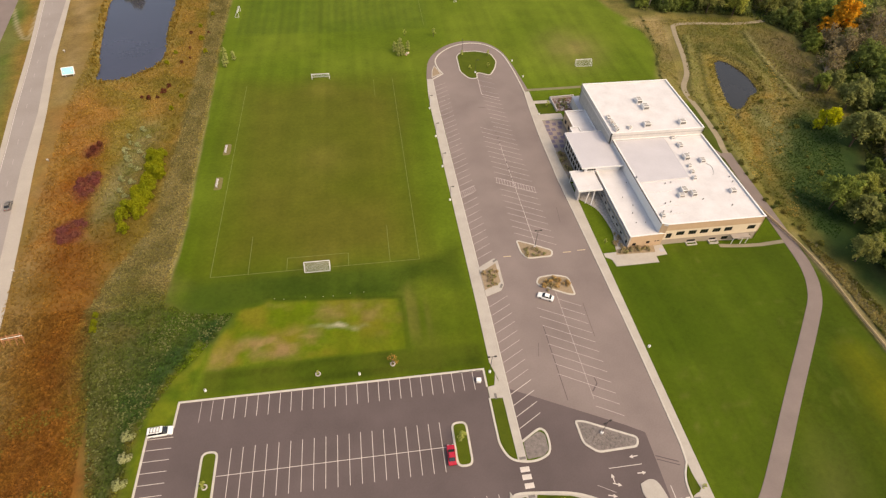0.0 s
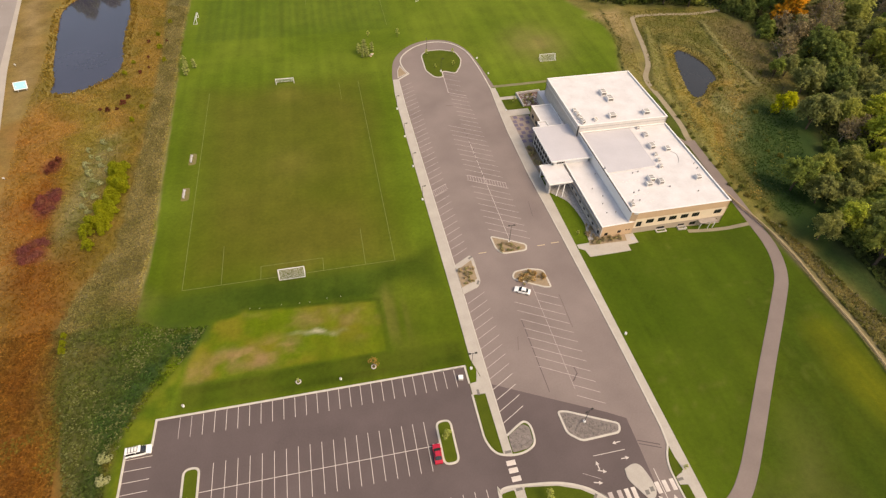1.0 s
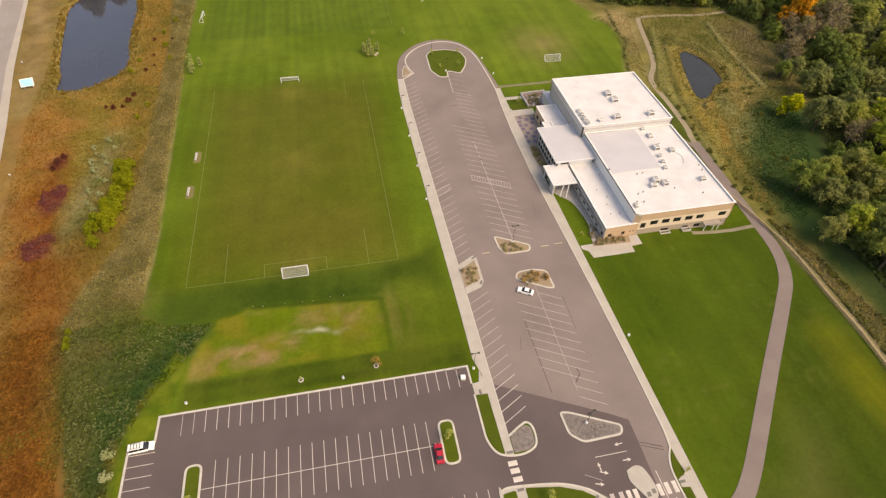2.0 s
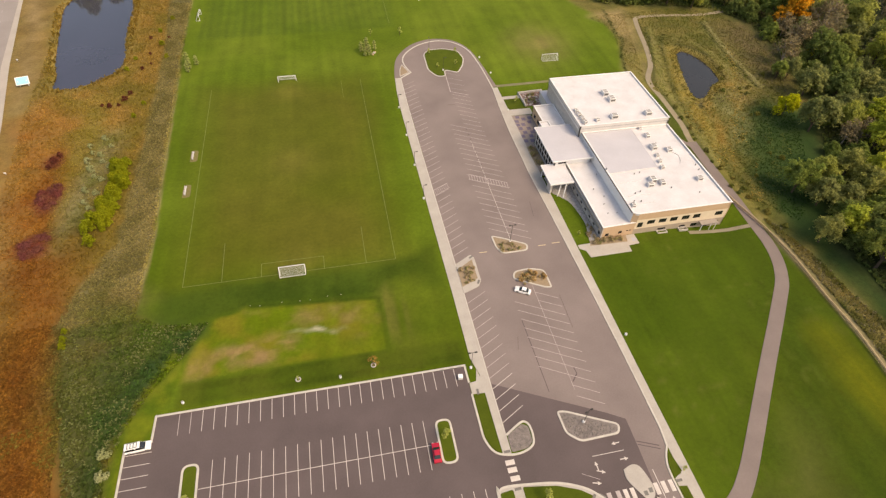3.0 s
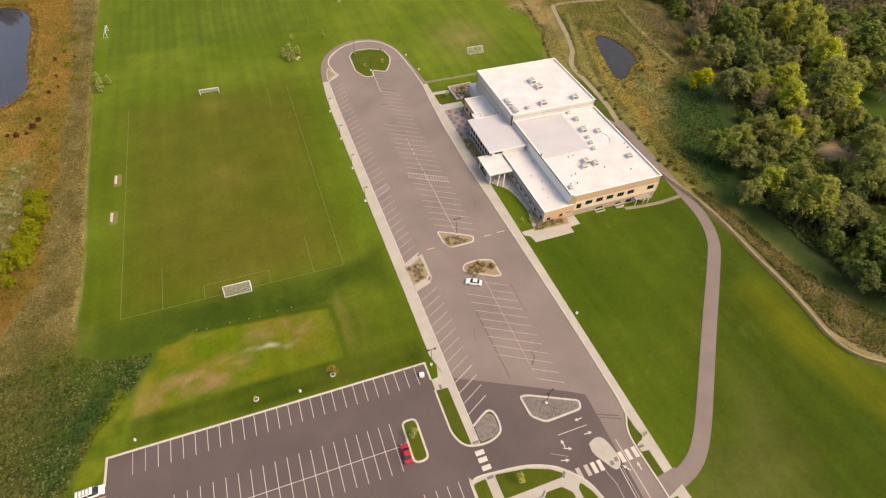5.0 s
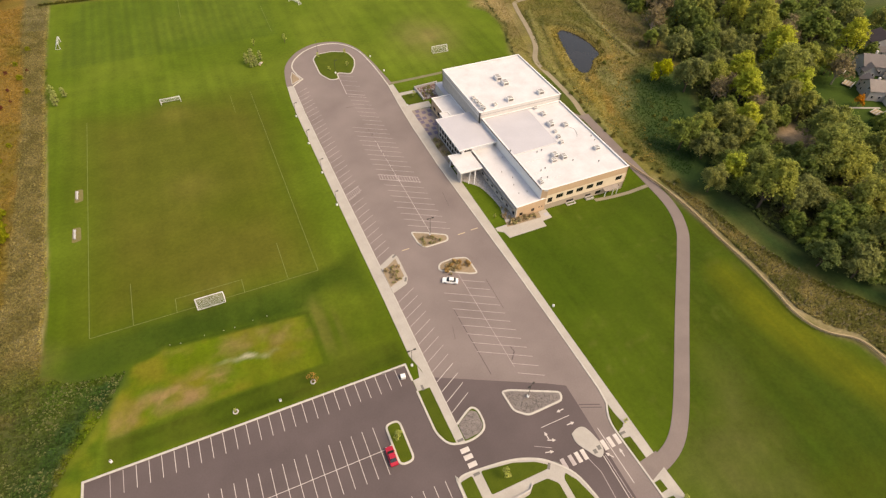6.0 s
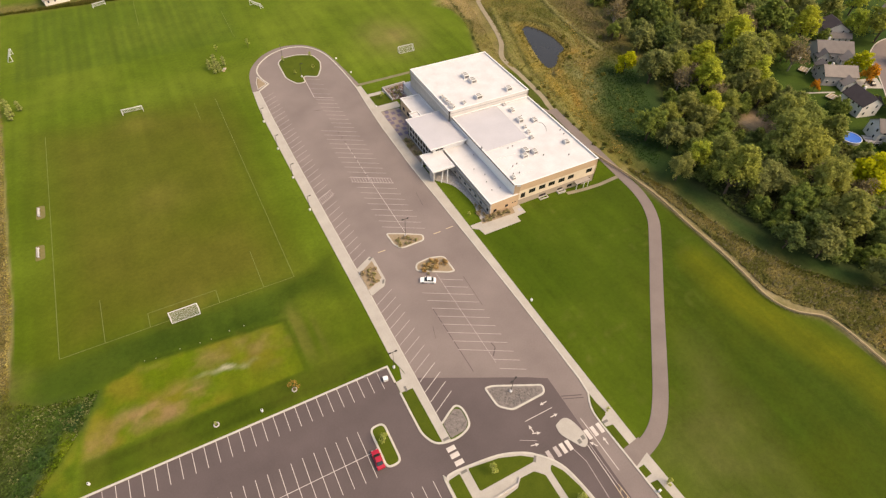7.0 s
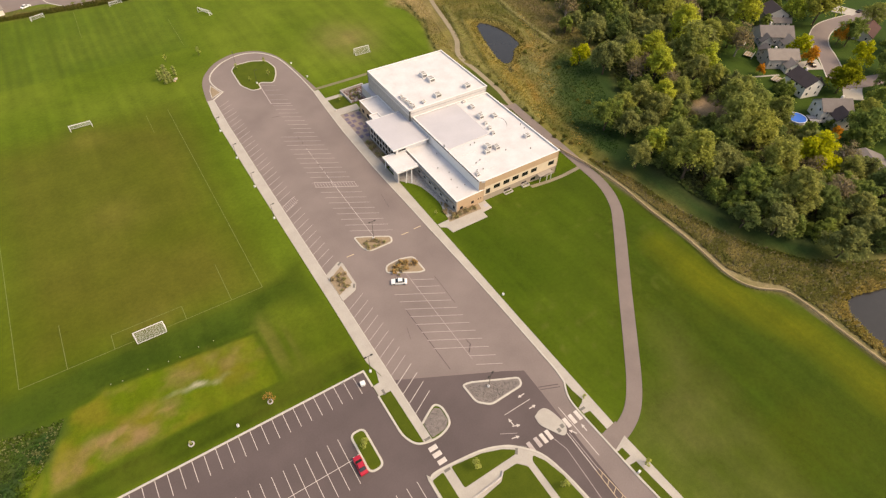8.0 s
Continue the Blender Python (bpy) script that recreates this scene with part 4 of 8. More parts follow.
# hatched wheelchair bays
for a, b in (((41.9, 142.3), (54.7, 135.5)), ((41.9, 139.6), (54.9, 132.8))):
    bar(a, b, 0.14, M_FADED, main_lot, "hatch_edge", Z_MARK + 0.003)
for i in range(15):
    hx = 42.3 + 0.86 * i
    bar((hx, 142.1 - (hx - 41.9) * 0.531 - 2.6), (hx + 0.2, 142.1 - (hx - 41.9) * 0.531), 0.16, M_FADED, main_lot, "hatch_line", Z_MARK + 0.003)
for a, b in (((28.9, 136.0), (34.2, 138.9)), ((29.0, 133.3), (34.5, 136.6))):
    bar(a, b, 0.14, M_FADED, main_lot, "hatch_edge", Z_MARK + 0.003)
for i in range(8):
    hx = 29.3 + 0.68 * i
    bar((hx, 133.4 + (hx - 29) * 0.56), (hx - 0.3, 136.2 + (hx - 29) * 0.53), 0.13, M_FADED, main_lot, "hatch_line", Z_MARK + 0.003)
for dx0, dx1, dy in ((37.0, 39.4, 105.3), (55.7, 58.2, 104.9), (60.3, 62.9, 105.2)):
    bar((dx0, dy), (dx1, dy), 0.3, M_YELLOW, main_lot, "yellow_dash")
# crossings
for px, py in ((27.95, 42.1), (28.0, 40.4), (28.1, 38.5)):
    bar((px - 1.05, py), (px + 1.05, py), 1.15, None, lower_lot, "crossing_bar")
for px, worn in ((47.2, 1), (49.3, 1), (51.0, 0), (52.6, 0), (58.2, 0), (60.0, 0), (61.8, 0)):
    bar((px, 29.1), (px, 31.6), 1.0, M_FADED if worn else None, lower_lot, "crossing_bar", Z_MARK + 0.003)
for a, b, w in (((46.8, 39.8), (54.6, 39.8), 0.14), ((59.1, 34.4), (59.2, 20.5), 0.16), ((56.5, 28.4), (56.2, 18.2), 0.16), ((57.0, 28.2), (56.9, 18.2), 0.12), ((53.0, 29.0), (53.9, 25.5), 0.12), ((53.9, 25.5), (53.4, 18), 0.12), ((53.4, 18), (52.6, 9), 0.12), ((43.0, 36.6), (46.6, 34.6), 0.1)):
    bar(a, b, w, M_FADED if w < 0.13 else M_PAINT, lower_lot, "lane_line")
for a, b in (((56.2, 18.2), (55.2, -4)), ((57.0, 18.2), (58.6, -4))):
    bar(a, b, 0.14, M_YELLOW, lower_lot, "median_edge", Z_MARK + 0.002)
for i in range(9):
    my = 16.5 - 2.0 * i
    s = (18.2 - my) / 22.2
    bar((56.2 - s, my), (57.0 + 1.6 * s, my + 0.8), 0.14, M_YELLOW, lower_lot, "median_stripe", Z_MARK + 0.002)


def arrow(x, y, heading, turn=0.0, s=1.0):
    """A white lane arrow; heading in degrees from +y to the left; turn bends its head."""
    bm = bmesh.new()
    slab([(-0.14, -1.3), (0.14, -1.3), (0.14, 0.2), (-0.14, 0.2)], 0, 0.004, bm)
    h = [(-0.55, 0.2), (0.55, 0.2), (0.0, 1.3)]
    r = Matrix.Rotation(radians(turn), 2)
    slab([tuple(r @ Vector(p)) for p in h], 0, 0.004, bm)
    ob = part("lane_arrow", bm, M_PAINT, lower_lot, "white painted lane arrow")
    ob.matrix_basis = pose(x, y, Z_MARK, 0, 0, heading) @ Matrix.Diagonal((s, s, 1, 1))


for row in ((53.3, 41.7, 92), (53.8, 37.9, -92), (47.0, 37.6, 2), (47.5, 36.2, -112), (45.6, 34.0, -105), (60.9, 27.3, 0), (57.9, 27.9, 35), (60.8, 5, 0)):
    arrow(*row, 0.0, 0.78)
# a sealed crack and patch seams in the old asphalt
for a, b, w in (((42.3, 79), (42.5, 57), 0.2), ((58.4, 41.2), (63.2, 39.2), 0.25), ((58.4, 40.4), (63.2, 38.4), 0.2), ((55.6, 85.5), (55.3, 74), 0.12)):
    bar(a, b, w, M_DARK, main_lot, "sealed_crack", 0.036)
# short dark bars where the bay lines meet the middle line
for i in range(10):
    cy = 140.5 + 3.04 * i + 0.4 * math.sin(i * 2.3)
    bar((47.75 + 0.25 * (i % 2), cy), (48.05 + 0.2 * (i % 3), cy + 0.9), 0.22, M_DARK, main_lot, "seal_spot", 0.046)
for a, b, w in (((49.4, 58.6), (51.2, 60.6), 0.3), ((51.2, 60.6), (51.0, 62.4), 0.22), ((44.6, 186.4), (47.4, 186.0), 0.25), ((38.5, 70), (39.6, 74), 0.1), ((58.6, 118), (59.4, 125), 0.1)):
    bar(a, b, w, M_DARK, main_lot, "sealed_crack", 0.037)
# pitch lines
M_CHALK = surface("chalk_line", (0.20, 0.225, 0.085), (0.095, 0.12, 0.025), 0.3, 3.0, 0.5, 0.95, 0.0)
pitch = empty("pitch_marking", None, "faint white lines of a football pitch", "pitch marking", kind="structure")
for a, b in (((-49.1, 107.5), (11.6, 107.5)), ((11.6, 107.5), (11.6, 212.3)), ((-49.1, 107.5), (-49.1, 212.3)), ((-38.5, 107.5), (-38.5, 123)), ((2.8, 107.5), (2.8, 123)), ((-27.5, 107.5), (-27.5, 112.5)), ((-27.5, 112.5), (-9.5, 112.5)), ((-9.5, 112.5), (-9.5, 107.5)), ((3.5, 199), (3.5, 212))):
    bar(a, b, 0.13 if a[1] < 199 else 0.1, M_CHALK, pitch, "chalk_line", 0.02)
for a, b in (((31.1, 262), (31.6, 292)), ((-7, 292), (-6, 322))):
    bar(a, b, 0.12, M_CHALK, pitch, "chalk_line", 0.02)

# ---- the highway to the west ----
highway = tagged(link("highway", slab(HIGHWAY, -0.3, 0.06), surface("highway_asphalt", (0.30, 0.265, 0.25), (0.235, 0.205, 0.19), 0.08, 2.0, 0.4, 0.9, 0.2, 0.01)), "grey highway with pale concrete shoulders", "road", kind="structure")
tagged(link("second_carriageway", slab(FAR_ROAD, -0.3, 0.05), M_PATH), "grey far carriageway", "road", kind="structure")
EDGE_E, EDGE_W = HIGHWAY[:10], HIGHWAY[10:][::-1]
M_SHOULDER = surface("shoulder_concrete", (0.41, 0.365, 0.32), (0.33, 0.295, 0.26), 0.12, 2.0, 0.4, 0.9, 0.2, 0.01)
part("shoulder", slab([(x, y) for x, y in EDGE_E] + [(x - (4.3 if y < 180 else 3.2 if y < 260 else 2.0), y) for x, y in EDGE_E[::-1]], -0.1, 0.066), M_SHOULDER, highway, "pale concrete shoulder")
part("far_shoulder", strip(offset_line(EDGE_W, -0.9), 1.7, -0.1, 0.064, chamfer=0.003), M_SHOULDER, highway, "pale concrete shoulder")
east = lambda yy: float(np.interp(yy, [p[1] for p in EDGE_E], [p[0] for p in EDGE_E]))
west = lambda yy: float(np.interp(yy, [p[1] for p in EDGE_W], [p[0] for p in EDGE_W]))
for i in range(26):
    y0 = 60 + i * 12.0
    lane_mid = lambda yy: east(yy) * 0.42 + west(yy) * 0.58
    bar((lane_mid(y0), y0), (lane_mid(y0 + 3), y0 + 3), 0.14, M_FADED, highway, "lane_dash", 0.068)
    bar((west(y0) + 2.1, y0), (west(y0 + 12) + 2.1, y0 + 12), 0.18, M_PAINT, highway, "edge_line", 0.07)

# ---- school ----
def wall_panel(name, p, q, z0, z1, parent, mat, holes=(), thick=0.35, label=""):
    """An upright wall from p to q in plan (its outer face on the right of the way from p to q), with openings (u0, u1, z0, z1) through it."""
    p, q = Vector(p), Vector(q)
    n = (q - p).length
    us = sorted({0.0, n, *(h[0] for h in holes), *(h[1] for h in holes)})
    zs = sorted({z0, z1, *(h[2] for h in holes), *(h[3] for h in holes)})
    bm = bmesh.new()
    grid = {}

    def vert(i, j, side):
        if (i, j, side) not in grid:
            grid[i, j, side] = bm.verts.new((us[i], side * thick, zs[j]))
        return grid[i, j, side]

    solid = lambda i, j: 0 <= i < len(us) - 1 and 0 <= j < len(zs) - 1 and not any(h[0] <= us[i] < h[1] and h[2] <= zs[j] < h[3] for h in holes)
    for i in range(len(us) - 1):
        for j in range(len(zs) - 1):
            if not solid(i, j):
                continue
            bm.faces.new((vert(i, j, 0), vert(i + 1, j, 0), vert(i + 1, j + 1, 0), vert(i, j + 1, 0)))
            bm.faces.new((vert(i, j + 1, 1), vert(i + 1, j + 1, 1), vert(i + 1, j, 1), vert(i, j, 1)))
            for di, dj, a, b in ((0, -1, (i, j), (i + 1, j)), (0, 1, (i + 1, j + 1), (i, j + 1)), (-1, 0, (i, j + 1), (i, j)), (1, 0, (i + 1, j), (i + 1, j + 1))):
                if not solid(i + di, j + dj):
                    bm.faces.new((vert(*a, 1), vert(*b, 1), vert(*b, 0), vert(*a, 0)))
    ob = part(name, bm, mat, parent, label)
    ob.matrix_basis = Matrix.Translation((*p, 0)) @ Matrix.Rotation(math.atan2((q - p).y, (q - p).x), 4, "Z")
    return ob


def ring(u0, u1, z0, z1, t, y0, y1):
    """A rectangular frame in one piece."""
    bm = bmesh.new()
    out, inn = [(u0, z0), (u1, z0), (u1, z1), (u0, z1)], [(u0 + t, z0 + t), (u1 - t, z0 + t), (u1 - t, z1 - t), (u0 + t, z1 - t)]
    V = [[bm.verts.new((u, y, z)) for u, z in o] for o, y in ((out, y0), (inn, y0), (inn, y1), (out, y1))]
    for a, b in zip(V, V[1:] + V[:1]):
        for i in range(4):
            bm.faces.new((a[i - 1], a[i], b[i], b[i - 1]))
    bmesh.ops.recalc_face_normals(bm, faces=bm.faces)
    return bm


def window_in(wall, u0, u1, z0, z1, cols=2, rows=1, frame_mat=None, deep=0.06):
    """A framed window in an opening of a wall: frame, mullions and its panes."""
    win = part("window", ring(u0, u1, z0, z1, 0.08, deep, deep + 0.1), frame_mat or M_DARKMETAL, wall, "window with dark frame and glass")
    for i in range(cols):
        a, b = u0 + 0.08 + (u1 - u0 - 0.16) * i / cols, u0 + 0.08 + (u1 - u0 - 0.16) * (i + 1) / cols
        part("pane", boxes((a + (0.04 if i else 0), b - (0.04 if i < cols - 1 else 0), deep + 0.04, deep + 0.06, z0 + 0.08, z1 - 0.08)), M_GLASS, win, "dark glass")
        if i:
            part("mullion", boxes((a - 0.04, a + 0.04, deep, deep + 0.1, z0 + 0.08, z1 - 0.08)), M_DARKMETAL, win, "dark mullion")
    for j in range(1, rows):
        c = z0 + (z1 - z0) * j / rows
        part("transom", boxes((u0 + 0.08, u1 - 0.08, deep - 0.004, deep + 0.104, c - 0.04, c + 0.04)), M_DARKMETAL, win, "dark transom")
    return win


def flat_roof(pts, z, parapet, parent, mat=None, cap=None, width=0.4, name="roof"):
    """A flat roof with its raised edge and metal cap."""
    if area(pts) < 0:
        pts = pts[::-1]
    roof = part(name, slab(offset_line(pts, 0.02, True), z - 0.3, z), mat or M_ROOF, parent, "white membrane roof")
    part("parapet", strip(offset_line(pts, width / 2 + 0.01, True), width, z - 0.25, parapet - 0.05, True, chamfer=0.01), mat or M_ROOF, roof, "white parapet")
    part("coping", strip(offset_line(pts, width / 2 - 0.02, True), width + 0.12, parapet - 0.05, parapet + 0.04, True, chamfer=0.02), cap or M_WHITE, roof, "pale metal coping")
    return roof


school = empty("school_building", None, "low school of tan brick with white flat roofs", "school")
SX0, SX1, SY, TOP = 87.0, 118.9, 104.5, 8.75
upper = [(x - 1.3, x + 1.3, 3.6, 5.3) for x in (5.2, 9.2, 13.1, 17.2, 21.1, 28.9)]
stair = [(0.7, 2.5, 2.7, 4.8)]
lower = [(8.6, 11.4, 0.1, 1.2), (16.2, 18.4, -0.1, 1.1), (20.3, 22.5, -0.1, 1.3), (28.0, 30.2, -0.1, 1.2)]
wall_panel("south_wall_band", (SX0, SY - 0.03), (SX1, SY - 0.03), 6.1, TOP, school, M_BRICK, label="tan brick upper band")
w = wall_panel("south_wall", (SX0, SY), (SX1, SY), 2.2, 6.1, school, M_CREAM, upper + stair, label="cream block wall")
for h in upper:
    window_in(w, *h, cols=3)
window_in(w, *stair[0], cols=2, rows=3)
# base wall: tan block darkened to taupe for the shade on it
w = wall_panel("south_wall_base", (SX0, SY - 0.03), (SX1, SY - 0.03), -1.8, 2.2, school, surface("shaded_tan_block", (0.40, 0.325, 0.26), (0.32, 0.26, 0.21), 0.5, 8.0, 0.5, 0.85, 0.3, 0.01), lower + [(24.6, 26.8, -1.2, 1.3)], label="tan block base wall, darkened for its shade")
for h in lower:
    window_in(w, *h, cols=2)
for u0, h0 in ((24.65, 25.5), (25.72, 25.86)):
    door = part("door", boxes((u0, u0 + 1.03, 0.14, 0.2, -1.18, 1.28)), M_DARKMETAL, w, "dark door leaf")
    part("handle", boxes((h0, h0 + 0.04, 0.08, 0.14, -0.3, 0.05)), M_METAL, door, "metal pull handle")
porch = part("porch_canopy", boxes((109.9, 115.9, 102.6, SY - 0.05, 1.7, 1.92)), surface("weathered_canopy", (0.34, 0.30, 0.27), (0.24, 0.21, 0.19), 0.8, 5.0, 0.5, 0.8, 0.1, 0.01), school, "grey-brown door canopy")
for px in (110.3, 113.5, 115.3):
    part("porch_post", rod(bmesh.new(), (px, 102.8, -1.2), (px, 102.8, 1.72), 0.12), M_WHITE, porch, "white canopy post")
for x0, x1 in ((95.3, 98.7), (102.9, 105.9)):
    part("window_well", ring(x0, x1, 0, 1, 0.2, -0.4, 0.35), M_STONE, school, "concrete window well").matrix_basis = Matrix(((1, 0, 0, 0), (0, 0, 1.4, SY - 1.5), (0, 1, 0, 0), (0, 0, 0, 1)))
east_win = [(u, u + 2.2, 3.8, 5.2) for u in (5, 11, 17, 23, 29, 35)]
w = wall_panel("east_wall", (SX1, SY - 0.03), (SX1, 147.9), -1.8, TOP, school, M_BRICK, east_win, label="tan brick wall")
for h in east_win:
    window_in(w, *h, cols=2)
wall_panel("west_wall", (85.2, 147.9), (85.2, 105.2), 0, TOP, school, M_WHITE, label="white metal-clad upper wall")
# thin dark strip along the top of the west wall
part("gutter", boxes((84.96, 85.17, 105.6, 147.7, TOP - 0.36, TOP - 0.08)), M_VENT, school, "dark strip along the roof edge")
wall_panel("west_return", (85.2, 105.2), (SX0, SY), 4.7, TOP, school, M_BRICK, label="tan brick return")
flat_roof([(85.2, 105.2), (SX0, SY - 0.03), (SX1, SY - 0.03), (SX1, 147.8), (85.2, 147.8)], TOP - 0.45, TOP + 0.05, school)
part("raised_roof", slab([(85.8, 124.6), (103.6, 125.2), (104.2, 147.2), (85.8, 147.2)], TOP - 0.5, TOP - 0.2), M_GREYROOF, school, "pale grey membrane roof")
part("roof_edging", strip([(85.8, 124.6), (103.6, 125.2), (104.2, 147.2)], 0.25, TOP - 0.5, TOP - 0.14), M_ROOF, school)

# gymnasium
GX0, GX1, GY0, GY1 = 84.2, 118.8, 147.9, 180.8
for p, q in (((GX0, GY0), (GX1, GY0)), ((GX1, GY0), (GX1, GY1)), ((GX1, GY1), (GX0, GY1)), ((GX0, GY1), (GX0, GY0))):
    wall_panel("gym_wall", p, q, 0, 9.2, school, M_STONE if p[0] == GX0 and q[0] == GX0 else M_FASCIA, label="grey gym wall")
    d = (Vector(q) - Vector(p)).normalized()
    o = Vector((d.y, -d.x)) * 0.12
    wall_panel("gym_cladding", Vector(p) + o - d * 0.12, Vector(q) + o + d * 0.12, 9.2, 11.45, school, M_FASCIA, thick=0.45, label="pale metal cladding band")
    wall_panel("gym_reveal", Vector(p) + o * 1.4 - d * 0.17, Vector(q) + o * 1.4 + d * 0.17, 10.15, 10.4, school, M_METAL, thick=0.2, label="grey reveal line")
flat_roof([(GX0 - 0.1, GY0 - 0.1), (GX1 + 0.1, GY0 - 0.1), (GX1 + 0.1, GY1 + 0.1), (GX0 - 0.1, GY1 + 0.1)], 11.05, 11.5, school)

# classroom wing
WING = [(75.8, 104.15), (87.2, 104.55), (87.2, 137), (75.8, 137)]
holes = [(1.5, 2.7, 0.9, 2.1), (6.0, 7.2, 1.1, 2.3), (8.7, 9.3, 1.7, 2.2), (9.7, 10.3, 1.7, 2.2)]
w = wall_panel("wing_south_wall", WING[0], WING[1], 0, 5.0, school, M_BRICK, holes, label="tan brick wall")
for h in holes:
    window_in(w, *h, cols=2 if h[1] - h[0] > 1 else 1)
holes = [(u, u + 1.3, 0.9, 2.3) for u in (5.5, 9, 12.5, 16, 19.5, 23, 26.5)] + [(30.8, 32.0, 0.9, 2.3)]
w = wall_panel("wing_west_wall", (75.8, 137), (75.8, 104.1), 0, 5.0, school, M_STONE, holes, label="dark grey stone wall")
for h in holes:
    window_in(w, *h, cols=2)
flat_roof(WING, 4.65, 5.05, school)
shade_ = part("sunshade", boxes((74.9, 75.5, 105.8, 128.6, 3.2, 3.3)), M_METAL, school, "grey metal sunshade ledge")
for i in range(9):
    part("bracket", boxes((74.95, 75.78, 106.2 + 2.75 * i, 106.32 + 2.75 * i, 3.05, 3.2)), M_METAL, shade_)
part("parapet_channel", boxes((75.3, 75.76, 104.4, 129.5, 4.2, 4.45)), M_METAL, school, "grey gutter")

# entrance block with its canopy
holes = [(u, u + 1.7, 0.8, 2.6) for u in (1, 3.2, 5.4, 7.6, 9.8, 12, 14.2, 16.4)] + [(u, u + 1.7, 3.2, 5.6) for u in (1, 3.2, 5.4, 7.6, 9.8, 12, 14.2, 16.4)]
w = wall_panel("entrance_west_wall", (71.2, 155.4), (71.2, 136.2), 0, 6.6, school, M_STONE, holes, label="glazed grey entrance wall")
for h in holes:
    window_in(w, *h, cols=2)
holes = [(1.4, 4.4, 5.15, 6.3)]
w = wall_panel("entrance_south_wall", (71.2, 136.2), (84.6, 136.2), 0, 6.6, school, M_WHITE, holes, label="white entrance wall")
window_in(w, *holes[0], cols=3, rows=2)
wall_panel("entrance_north_wall", (84.6, 155.4), (71.2, 155.4), 0, 6.6, school, M_FASCIA)
wall_panel("entrance_east_wall", (84.6, 136.2), (84.6, 155.4), 4, 6.6, school, M_FASCIA)
part("entrance_roof", slab([(70.4, 135.6), (84.9, 135.6), (84.9, 156.0), (70.4, 156.0)], 6.6, 6.95), M_GREYROOF, school, "pale grey oversailing roof")
part("fascia", strip([(70.4, 135.6), (84.9, 135.6), (84.9, 156.0), (70.4, 156.0)], 0.22, 6.5, 7.03, True), M_WHITE, school, "white roof edge")
canopy = part("canopy_roof", slab([(66.8, 126.8), (74.9, 126.8), (74.9, 137.0), (66.8, 137.0)], 4.35, 4.75), M_ROOF, school, "white entrance canopy")
part("canopy_edge", strip([(66.8, 126.8), (74.9, 126.8), (74.9, 137.0), (66.8, 137.0)], 0.3, 4.3, 4.83, True), M_WHITE, canopy, "white canopy edge")
for a, b in (((69.6, 125.8, 0), (70.9, 127.4, 4.35)), ((71.3, 124.8, 0), (72.7, 127.3, 4.35)), ((67.3, 127.3, 0), (67.3, 127.3, 4.35)), ((67.4, 136.4, 0), (67.4, 136.4, 4.35))):
    part("canopy_post", rod(bmesh.new(), a, b, 0.17), M_WHITE, canopy, "leaning white canopy post")
part("canopy_wall", boxes((67.2, 67.7, 127.1, 130.2, 0, 4.3)), M_STONE, canopy, "stone canopy pier")

# north block and stair tower
w = wall_panel("north_block_west_wall", (75.9, 173), (75.9, 155.6), 0, 4.9, school, M_BRICK, [(2, 4, 1, 2.6), (6, 8, 1, 2.6), (10, 12, 1, 2.6)], label="brown brick wall")
for u in (2, 6, 10):
    window_in(w, u, u + 2, 1, 2.6)
wall_panel("north_block_north_wall", (84.0, 173), (75.9, 173), 0, 4.9, school, M_BRICK)
flat_roof([(75.9, 155.6), (84.0, 155.6), (84.0, 173), (75.9, 173)], 4.55, 4.95, school)
for p, q in (((73.4, 154.8), (76.9, 154.8)), ((76.9, 154.8), (76.9, 159.6)), ((76.9, 159.6), (73.4, 159.6)), ((73.4, 159.6), (73.4, 154.8))):
    wall_panel("tower_wall", p, q, 0, 6.6, school, M_STONE)
flat_roof([(73.4, 154.8), (76.9, 154.8), (76.9, 159.6), (73.4, 159.6)], 6.5, 6.8, school, width=0.25)
for p, q in (((82.4, 174.3), (84.0, 174.3)), ((84.0, 184.2), (82.4, 184.2)), ((82.4, 184.2), (82.4, 174.3))):
    wall_panel("store_wall", p, q, 0, 3.8, school, M_FASCIA)
part("store_roof", slab([(82.3, 174.2), (86.6, 174.2), (86.6, 184.3), (82.3, 184.3)], 3.8, 4.05), M_GREYROOF, school, "grey store roof")
part("store_end", boxes((84.0, 86.6, 180.25, 184.2, 0, 3.8)), M_FASCIA, school)

